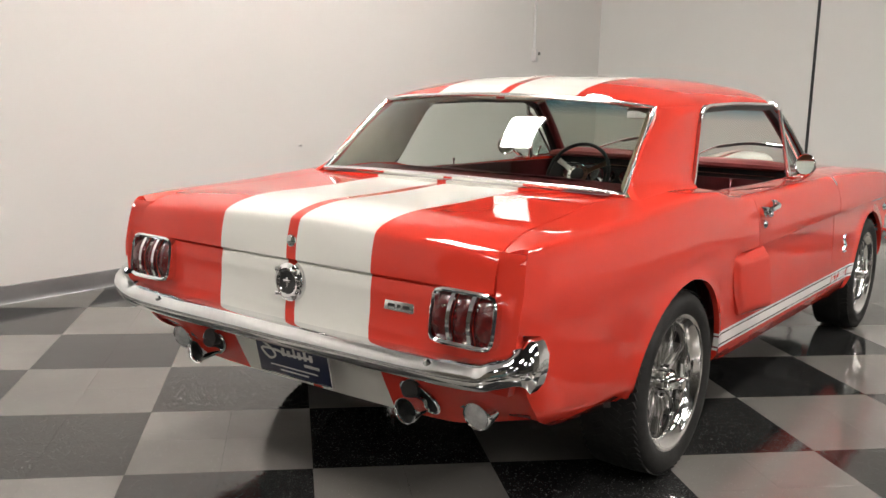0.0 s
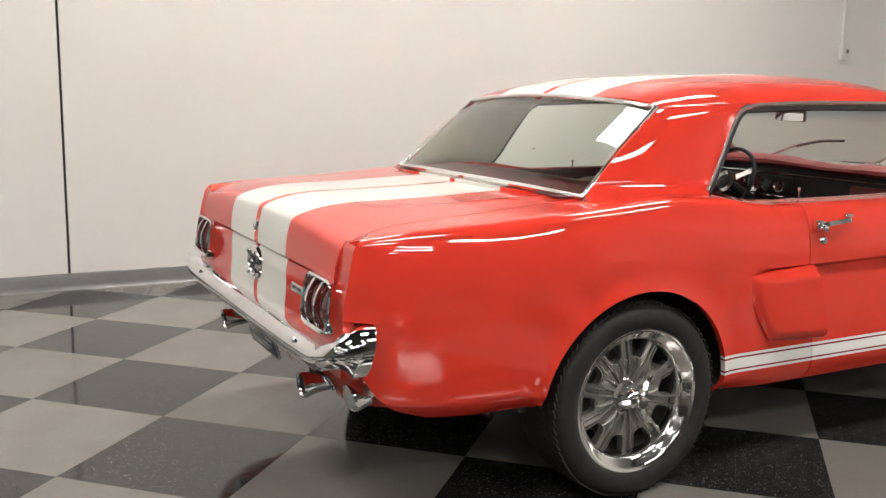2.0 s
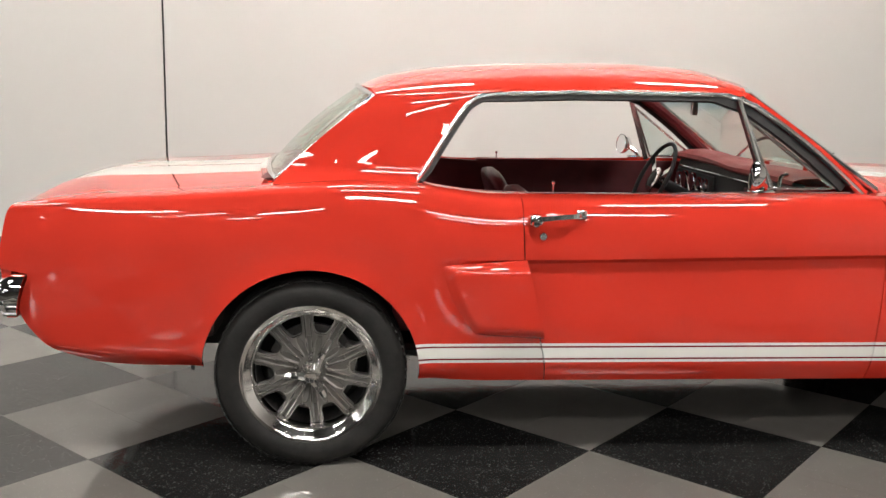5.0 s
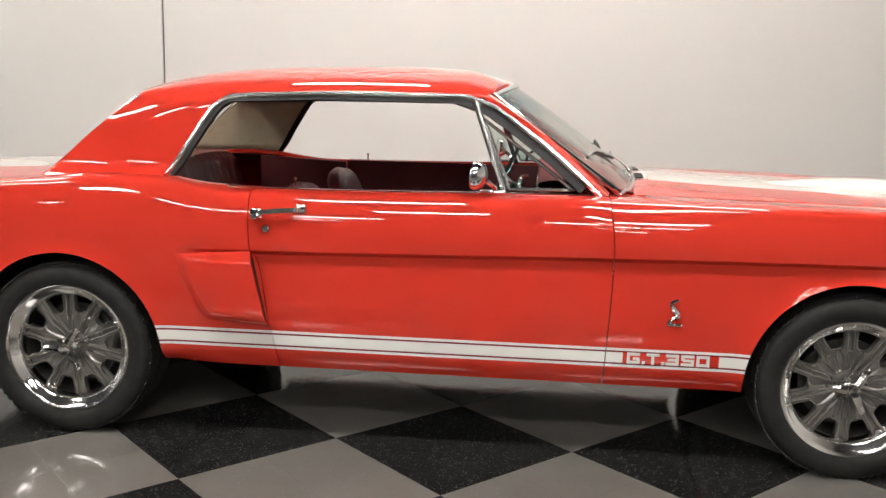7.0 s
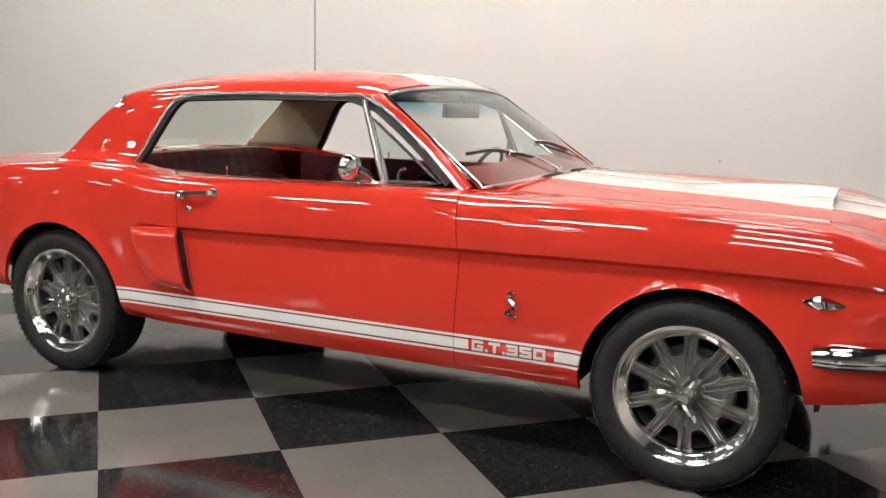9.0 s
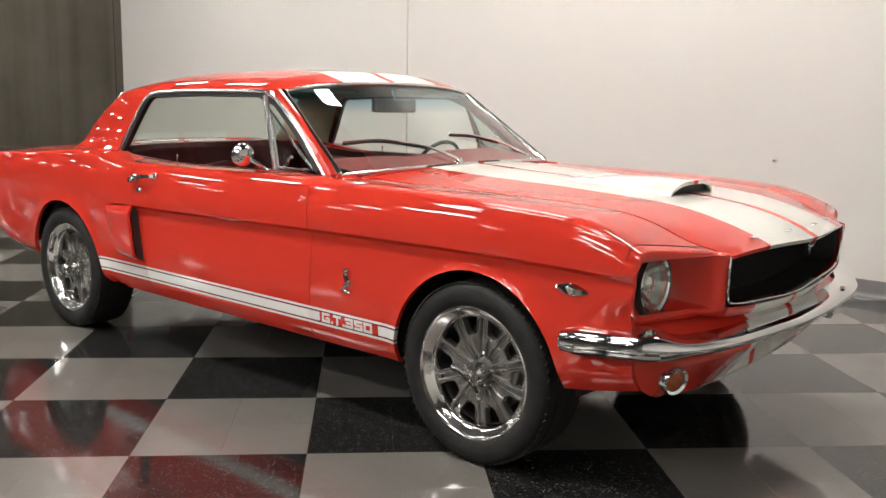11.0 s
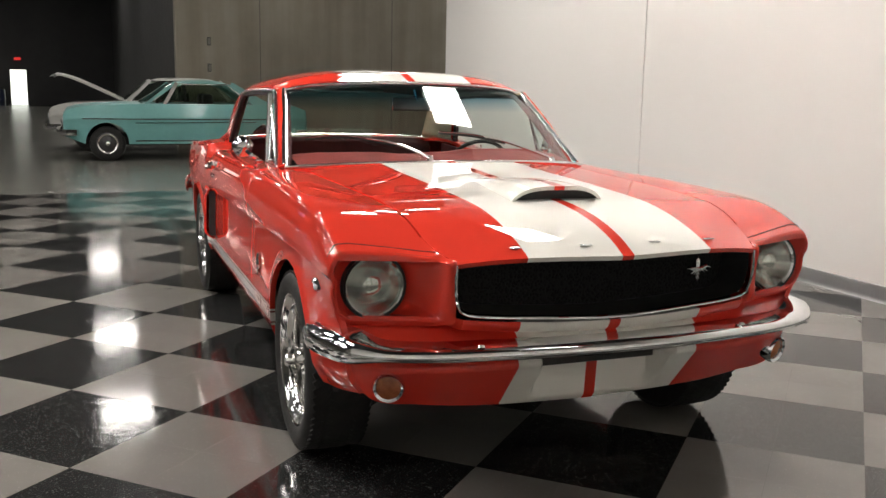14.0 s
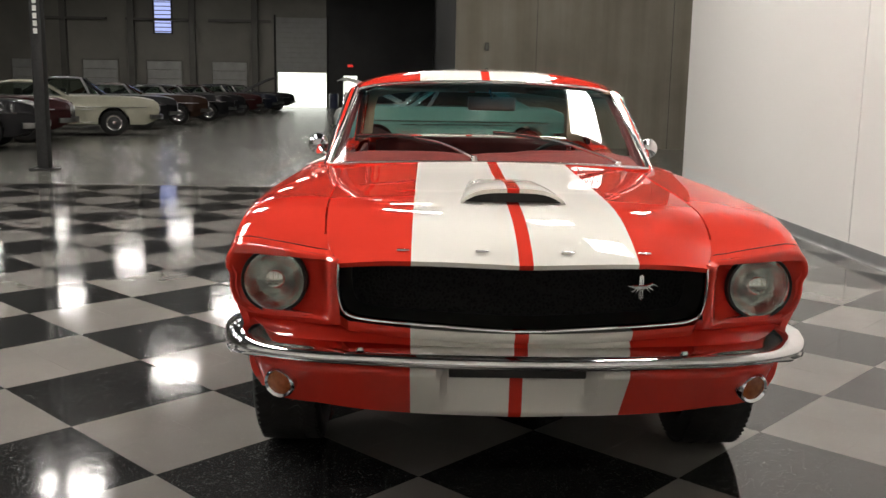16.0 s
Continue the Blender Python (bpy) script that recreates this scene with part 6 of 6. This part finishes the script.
part("pipe", tube([(0, -0.018, 1.74), (0, -0.018, CEIL)], 0.016, 10), HOUSING, conduit)
part("switch_box", box((0.055, 0.045, 0.125), (0.010, -0.024, 1.70), 0.006), HOUSING, conduit)
part("lever", box((0.02, 0.03, 0.035), (0.042, -0.050, 1.72), 0.004), RIM_GREY, conduit)


wall_box = thing("junction_box", pose(-16.5, 1.24, 2.22), "small dark electrical box on the concrete wall", "electrical box", "wall boxes")
part("box", box((0.06, 0.075, 0.17), (0.03, 0, 0), 0.008), HALL_WALL, wall_box)
part("cover", box((0.010, 0.06, 0.14), (0.062, 0, 0), 0.003), HALL_PANEL, wall_box)
copy_thing(wall_box, pose(-16.5, 1.24, 1.66))

# ---- parked cars in the hall ----
DULL_CHROME = material("dull_chrome", (0.38, 0.38, 0.37), 0.3, 1.0)
vary(DULL_CHROME, 9.0, (0.30, 0.30, 0.29), (0.45, 0.45, 0.44), rough=(0.22, 0.4))
CHARCOAL_RIM = material("charcoal_wheel_paint", (0.04, 0.04, 0.042), 0.4)
vary(CHARCOAL_RIM, 12.0, (0.03, 0.03, 0.032), (0.055, 0.055, 0.058))


def body_paint(name, base, coat=0.3):
    m = material(name, base, 0.35, 0.0, coat, 0.2)
    vary(m, 2.0, tuple(c * 0.93 for c in base), tuple(min(1, c * 1.06) for c in base))
    return m


def parked_car(place, paint, roof_paint, label, length=4.6, width=1.78, height=1.36, wheelbase=2.75, hood_open=False, bright=None, hardtop=False, cab=-0.30, wheel_r=0.32, group="parked cars"):
    bright = bright or DULL_CHROME
    car = thing("parked_car", place, label, "car", group)
    L, W, H = length / 2, width / 2, height
    top = hermite([(-L, 0.86), (-L + 0.25, 0.93), (-0.9, 0.95), (0.7, 0.95), (L - 0.5, 0.925), (L - 0.06, 0.84), (L, 0.76)])
    low = hermite([(-L, 0.42), (-L + 0.3, 0.30), (L - 0.4, 0.28), (L, 0.42)])
    wid = hermite([(-L, W * 0.82), (-L + 0.35, W * 0.95), (-0.5, W), (0.8, W), (L - 0.5, W * 0.96), (L, W * 0.80)])
    wb = wheelbase / 2

    def side(u, v):
        x = -L + 2 * L * u
        z0, z1, w = low(x), top(x), wid(x)
        z = z0 + (z1 - z0) * v
        y = w - 0.06 * (1 - v) ** 3 - 0.05 * v ** 4 + 0.012 * math.exp(-((v - 0.66) / 0.07) ** 2)
        return Vector((x, -y, z))
    bm = grid(side, 110, 22)
    for ax in (-wb, wb):
        c = Vector((ax, wheel_r + 0.01))
        inside = {v for v in bm.verts if (Vector((v.co.x, v.co.z)) - c).length < wheel_r + 0.05}
        bmesh.ops.delete(bm, geom=[f for f in bm.faces if all(v in inside for v in f.verts)], context="FACES")
        for v in inside:
            if v.is_valid and v.link_faces:
                d = (Vector((v.co.x, v.co.z)) - c).normalized() * (wheel_r + 0.05)
                v.co.x, v.co.z = c.x + d.x, c.y + d.y
        bmesh.ops.delete(bm, geom=[v for v in bm.verts if not v.link_faces], context="VERTS")
    hem(bm, 0.05, lambda p: (0, 1, 0))
    pair("body_side", bm, paint, car)

    def deck(u, v):
        x = -L + 2 * L * u
        s = (v - 0.5) * 2
        return Vector((x, s * (wid(x) - 0.05), top(x) + 0.03 * (1 - s * s)))
    cowl_u = (L + 0.72 + cab) / (2 * L)
    back_u = (L - 1.35 + cab) / (2 * L)
    part("trunk_lid", grid(lambda u, v: deck(u * back_u, v), 20, 12), paint, car)
    hood_bm = grid(lambda u, v: deck(cowl_u + u * (1 - cowl_u), v), 24, 12)
    hem(hood_bm, 0.03, lambda p: (0, 0, -1))
    if hood_open:
        piv = Vector((0.75 + cab, 0, 0.97))
        bmesh.ops.rotate(hood_bm, cent=piv, matrix=Matrix.Rotation(radians(-27), 3, "Y"), verts=hood_bm.verts)
        part("engine_bay", box((1.2, W * 1.5, 0.3), (L - 0.75, 0, 0.66), 0.05), DARK, car)
    part("hood", hood_bm, roof_paint if hood_open else paint, car)
    for sx, nm in ((-1, "rear_panel"), (1, "front_panel")):
        part(nm, grid(lambda u, v: Vector((sx * (L - 0.01 + 0.03 * math.sin(math.pi * v)), (u - 0.5) * 2 * wid(sx * L), low(sx * L) + (top(sx * L) - low(sx * L)) * v)), 12, 8, flip=sx < 0), paint if sx < 0 else BLACK, car)
    # cabin
    before = set(car.children)
    rear, ahead = (-0.74, 0.25) if hardtop else (-1.02, 0.32)

    def roof(u, v):
        s = (v - 0.5) * 2
        x = rear + (ahead - rear) * u
        z = hermite([(rear, H - 0.075), (rear + 0.24, H - 0.014), (-0.25, H), (ahead - 0.2, H - 0.015), (ahead, H - 0.07)])(x)
        return Vector((x, s * (W - 0.22), z - 0.05 * abs(s) ** 5))
    part("roof", hem(grid(roof, 20, 16), 0.02, lambda p: (0, 0, -1)), roof_paint, car)

    def screen(x0, x1, z0, z1, flip):
        return grid(lambda u, v: Vector((x0 + (x1 - x0) * v + (0.06 if x0 > 0 else -0.06) * (1 - (2 * u - 1) ** 2), (u - 0.5) * 2 * (W - 0.12 - 0.10 * v), z0 + (z1 - z0) * v)), 12, 6, flip=flip)
    part("windscreen", screen(0.80, ahead, 0.95, H - 0.07, False), GLASS_BACK, car)
    part("rear_window", screen(-1.45, rear, 0.95, H - 0.075, True), GLASS_BACK, car)
    sw_ = grid(lambda u, v: Vector(((-1.28 + 1.92 * u) * (1 - v) + (rear + 0.06 + (ahead - rear - 0.10) * u) * v, -(W - 0.10 - 0.115 * v), 0.955 + (H - 0.075 - 0.955) * v)), 12, 6)
    pair("side_window", sw_, GLASS_BACK, car)
    for x0, x1 in ((0.72, ahead - 0.02), (-1.36, rear + 0.02), (0.42, 0.20) if hardtop else (-0.35, -0.30)):
        pair("pillar", sweep([(x0, -(W - 0.095), 0.94), (x1, -(W - 0.215), H - 0.06)], [(0.03, -0.02), (0.03, 0.02), (-0.03, 0.02), (-0.03, -0.02)], up=(0, 1, 0)), roof_paint if x0 not in (-0.35, 0.42) else bright, car)
    if hardtop:
        sail = grid(lambda u, v: Vector(((-1.08 - 0.34 * u) * (1 - v) + (rear + 0.09 - 0.10 * u) * v, -(W - 0.094 - 0.115 * v), 0.945 + (H - 0.082 - 0.945) * v)), 8, 8, flip=True)
        pair("roof_quarter", hem(sail, 0.03, lambda p: (0, 1, 0)), roof_paint, car)
    part("cabin", box((1.7, W * 1.7, 0.5), (-0.3, 0, 0.62), 0.05), DARK, car)
    for y in (-0.36, 0.36):
        part("seat", box((0.14, 0.48, 0.5), (-0.35, y, 0.88), 0.05), DARK, car)
    frame_ = [((-1.28 if not hardtop else -1.06), 0.958, 0), (0.66, 0.958, 0), (ahead - 0.02, H - 0.078, 1), (rear + 0.10, H - 0.078, 1)]
    loop_ = [Vector((a_[0] + (b_[0] - a_[0]) * q / 6, -(W - 0.092 - 0.115 * (a_[2] + (b_[2] - a_[2]) * q / 6)), a_[1] + (b_[1] - a_[1]) * q / 6)) for a_, b_ in zip(frame_, frame_[1:] + frame_[:1]) for q in range(6)]
    pair("window_moulding", sweep(loop_, circle(0.011, 6), up=(0, 1, 0.2), closed=True), bright, car)
    for ob in set(car.children) - before:
        ob.location.x += cab
    if hardtop:
        pair("side_spear", sweep([Vector((-1.1 + k * 2.0 / 14, -(wid(-1.1 + k * 2.0 / 14) + 0.007), 0.655 - 0.02 * k / 14)) for k in range(15)], circle(0.007, 6)), bright, car)
        pair("sill_moulding", sweep([Vector((-wb + 0.45 + k * (2 * wb - 0.9) / 10, -(W - 0.045), 0.335)) for k in range(11)], circle(0.012, 6)), bright, car)
    pair("belt_moulding", sweep([Vector((-L + 0.3 + k * (2 * L - 0.6) / 20, -(wid(-L + 0.3 + k * (2 * L - 0.6) / 20) + 0.008), 0.70)) for k in range(21)], circle(0.010, 6)), bright, car)
    for sx in (-1, 1):
        pts = [(sx * (L - 0.22), -wid(sx * L) - 0.10, 0.47), (sx * (L + 0.05), -wid(sx * L) * 0.85, 0.47), (sx * (L + 0.09), 0, 0.47), (sx * (L + 0.05), wid(sx * L) * 0.85, 0.47), (sx * (L - 0.22), wid(sx * L) + 0.10, 0.47)]
        part("bumper", sweep(spline(pts, 31), [(-0.03, -0.05), (0.03, -0.05), (0.035, 0.0), (0.03, 0.05), (-0.03, 0.05)]), bright, car)
        for y in (-0.62, 0.62):
            part("lamp", lathe([(0.0, sx * 0.05), (0.06, sx * 0.035), (0.085, 0.0)], 20, "x", at=(sx * (L - 0.01), y * W / 0.89, 0.66)), CLEAR_LENS if sx > 0 else LENS_RED, car)
    for ax in (-wb, wb):
        for sy in (-1, 1):
            w = new("wheel")
            w.parent, w.location, w.scale = car, (ax, sy * (W - 0.14), wheel_r), [wheel_r / 0.32] * 3
            if sy > 0:
                w.rotation_euler = (0, 0, math.pi)
            part("tyre", lathe([(0.20, 0.09), (0.27, 0.10), (0.31, 0.08), (0.32, 0.0), (0.31, -0.08), (0.27, -0.10), (0.20, -0.09)], 36, "y"), RUBBER, w)
            part("rim", lathe([(0.0, -0.085), (0.05, -0.09), (0.10, -0.06), (0.165, -0.06), (0.185, -0.095), (0.205, -0.09)], 36, "y"), CHARCOAL_RIM, w)
            part("trim_ring", lathe([(0.150, -0.088), (0.162, -0.096), (0.178, -0.098), (0.182, -0.092)], 36, "y"), POLISHED, w)
            part("hub_cap", lathe([(0.0, -0.105), (0.03, -0.102), (0.042, -0.09)], 20, "y"), POLISHED, w)
    part("underbody", box((length * 0.86, width * 0.72, 0.16), (0, 0, 0.33), 0.04), DARK, car)
    return car


TEAL = body_paint("teal_paint", (0.20, 0.47, 0.45))
TEAL_ROOF = body_paint("teal_roof_paint", (0.22, 0.46, 0.44))
parked_car(pose(-12.85, 0.33, 0, 0, 0, -90), TEAL, TEAL_ROOF, "turquoise two-door coupe with chrome trim, parked side-on", length=4.05, wheelbase=2.70, height=1.37, bright=CHROME, hardtop=True, cab=0.0, wheel_r=0.29)
WHITE_CAR = body_paint("white_car_paint", (0.62, 0.62, 0.58))
parked_car(pose(-15.1, 0.08, 0, 0, 0, -92), WHITE_CAR, WHITE_CAR, "white coupe with its hood propped open, behind the turquoise one", hood_open=True, height=1.42, cab=-0.1, bright=CHROME, length=4.05, wheelbase=2.6)
CREAM = body_paint("cream_paint", (0.50, 0.49, 0.38))
BLACKCAR = body_paint("black_car_paint", (0.012, 0.012, 0.014))
MAROON = body_paint("maroon_paint", (0.035, 0.004, 0.005))
CHARCOAL = body_paint("charcoal_paint", (0.014, 0.014, 0.016))
COPPER = body_paint("copper_paint", (0.036, 0.017, 0.010))
NAVY_CAR = body_paint("navy_car_paint", (0.010, 0.013, 0.026))
row = [(-15.7, MAROON, "dark red coupe parked nose out in the row"), (-18.7, CREAM, "cream coupe parked nose out in the row"), (-22.2, BLACKCAR, "black saloon parked nose out in the row"), (-25.6, COPPER, "copper-brown coupe parked nose out in the row"),
       (-29.0, CHARCOAL, "charcoal saloon parked nose out in the row"), (-32.4, BLACKCAR, "black saloon parked nose out in the row"), (-35.8, MAROON, "dark red saloon parked nose out in the row"), (-39.2, NAVY_CAR, "navy saloon parked nose out in the row"),
       (-42.6, BLACKCAR, "black coupe parked nose out far down the row"), (-46.0, CHARCOAL, "charcoal coupe parked nose out far down the row")]
for k, (x, paint, label) in enumerate(row):
    parked_car(pose(x, -9.4 + 0.15 * math.sin(k * 2.1) - (0.75 if k == 0 else 0), 0, 0, 0, 107 + 3 * math.sin(k * 1.7)), paint, paint, label, height=1.46 if k == 2 else 1.30 + 0.04 * math.sin(k), hood_open=(k == 8), length=4.9 if k == 1 else 4.6, hardtop=True, cab=-0.42)
parked_car(pose(-13.0, -9.75, 0, 0, 0, 104), BLACKCAR, BLACKCAR, "tall black estate car parked beside the post", height=1.72, cab=-0.15, wheel_r=0.36)

# ---- floor tiles ----
TILE, HALF = 0.6096, 0.3048
TILE_DARK = material("black_vinyl_tile", (0.012, 0.012, 0.013), 0.12)
TILE_GREY = material("grey_vinyl_tile", (0.21, 0.198, 0.18), 0.12)


def finish_tile(m, dark, light, fleck, amount):
    t, n, l, b = nodes_of(m)
    k = noise_node(m, 2.3, 6.0)
    oi = n.new("ShaderNodeObjectInfo")
    rnd = n.new("ShaderNodeMapRange")
    rnd.inputs["To Min"].default_value, rnd.inputs["To Max"].default_value = 0.93, 1.05
    l.new(oi.outputs["Random"], rnd.inputs["Value"])
    c = ramp(m, k.outputs["Fac"], [(0.3, dark), (0.7, light)])
    v = n.new("ShaderNodeTexVoronoi")
    v.inputs["Scale"].default_value = 90.0
    co = n.new("ShaderNodeTexCoord")
    l.new(co.outputs["Object"], v.inputs["Vector"])
    big = noise_node(m, 30.0, 2.0)
    near = math_node(m, "LESS_THAN", v.outputs["Distance"], amount)
    some = math_node(m, "GREATER_THAN", big.outputs["Fac"], 0.47)
    c = mix(m, math_node(m, "MULTIPLY", near, some), c, fleck)
    hue = n.new("ShaderNodeHueSaturation")
    l.new(rnd.outputs["Result"], hue.inputs["Value"])
    l.new(c, hue.inputs["Color"])
    l.new(hue.outputs["Color"], b.inputs["Base Color"])
    r = n.new("ShaderNodeMapRange")
    r.inputs["To Min"].default_value, r.inputs["To Max"].default_value = 0.06, 0.125
    k2 = noise_node(m, 7.0, 5.0)
    l.new(k2.outputs["Fac"], r.inputs["Value"])
    l.new(r.outputs["Result"], b.inputs["Roughness"])
    w = noise_node(m, 4.5, 3.0)
    bump(m, w.outputs["Fac"], 0.075, 0.012)


finish_tile(TILE_DARK, (0.013, 0.013, 0.0135), (0.024, 0.024, 0.0235), (0.10, 0.10, 0.096), 0.23)
finish_tile(TILE_GREY, (0.163, 0.155, 0.142), (0.198, 0.187, 0.172), (0.27, 0.26, 0.24), 0.14)
STEP = TILE / math.sqrt(2)
CX, CY = -0.42, -0.66


def tile_mesh(mat, name):
    """One square of four foot-wide vinyl tiles with fine joints between them."""
    bm = bmesh.new()
    g = 0.0006
    for i in (-1, 1):
        for j in (-1, 1):
            box((HALF - g, HALF - g, 0.006), (i * HALF / 2, j * HALF / 2, -0.003), 0.0, bm)
    for v in bm.verts:
        if v.co.z > -0.001:
            v.co.z = 0.0
    me = bpy.data.meshes.new(name)
    bm.to_mesh(me)
    bm.free()
    me.materials.append(mat)
    return me


mesh_dark, mesh_grey = tile_mesh(TILE_DARK, "tile_dark"), tile_mesh(TILE_GREY, "tile_grey")
cells = []
for i in range(-30, 31):
    for j in range(-30, 31):
        # a square's centre lies half a step off the corners
        a, b = i, j
        if (a + b) % 2 == 0:
            continue
        x, y = CX + STEP * a, CY + STEP * b
        if not (TILE_END + 0.02 < x + STEP and x - STEP < FRONT_X and y - STEP < WALL_Y and y > -12.5):
            continue
        # the checker runs along the tile's own rows
        p, q = (a + b - 1) // 2, (a - b - 1) // 2
        cells.append((x, y, (p + q) % 2 == 0))
cells.sort(key=lambda c: (c[0] - 0.3) ** 2 / 1.6 + (c[1] + 0.3) ** 2)
near, far = [], []
for c in cells:
    (near if len(near) < 300 and c[0] - STEP > TILE_END else far).append(c)
for x, y, dark in near:
    ob = new("tile", mesh_dark if dark else mesh_grey)
    ob.matrix_basis = pose(x, y, 0, 0, 0, 45)
    ob.parent = floor
for dark, mat, nm in ((True, TILE_DARK, "far_tiles_black"), (False, TILE_GREY, "far_tiles_grey")):
    bm = bmesh.new()
    for x, y, d in far:
        if d != dark:
            continue
        pts = [(x - STEP, y), (x, y - STEP), (x + STEP, y), (x, y + STEP)]
        cut = []
        for k in range(4):
            p, q = pts[k], pts[(k + 1) % 4]
            if p[0] >= TILE_END:
                cut.append(p)
            if (p[0] - TILE_END) * (q[0] - TILE_END) < 0:
                s = (TILE_END - p[0]) / (q[0] - p[0])
                cut.append((TILE_END, p[1] + s * (q[1] - p[1])))
        if len(cut) < 3:
            continue
        top = [bm.verts.new((u, v, 0.0)) for u, v in cut]
        low = [bm.verts.new((u, v, -0.006)) for u, v in cut]
        bm.faces.new(top)
        for k in range(len(cut)):
            bm.faces.new((top[k - 1], low[k - 1], low[k], top[k])[::-1])
    bmesh.ops.recalc_face_normals(bm, faces=bm.faces)
    o = part(nm, bm, mat, floor, smooth=False)
    tagged(o, "", "", "", "stuff")
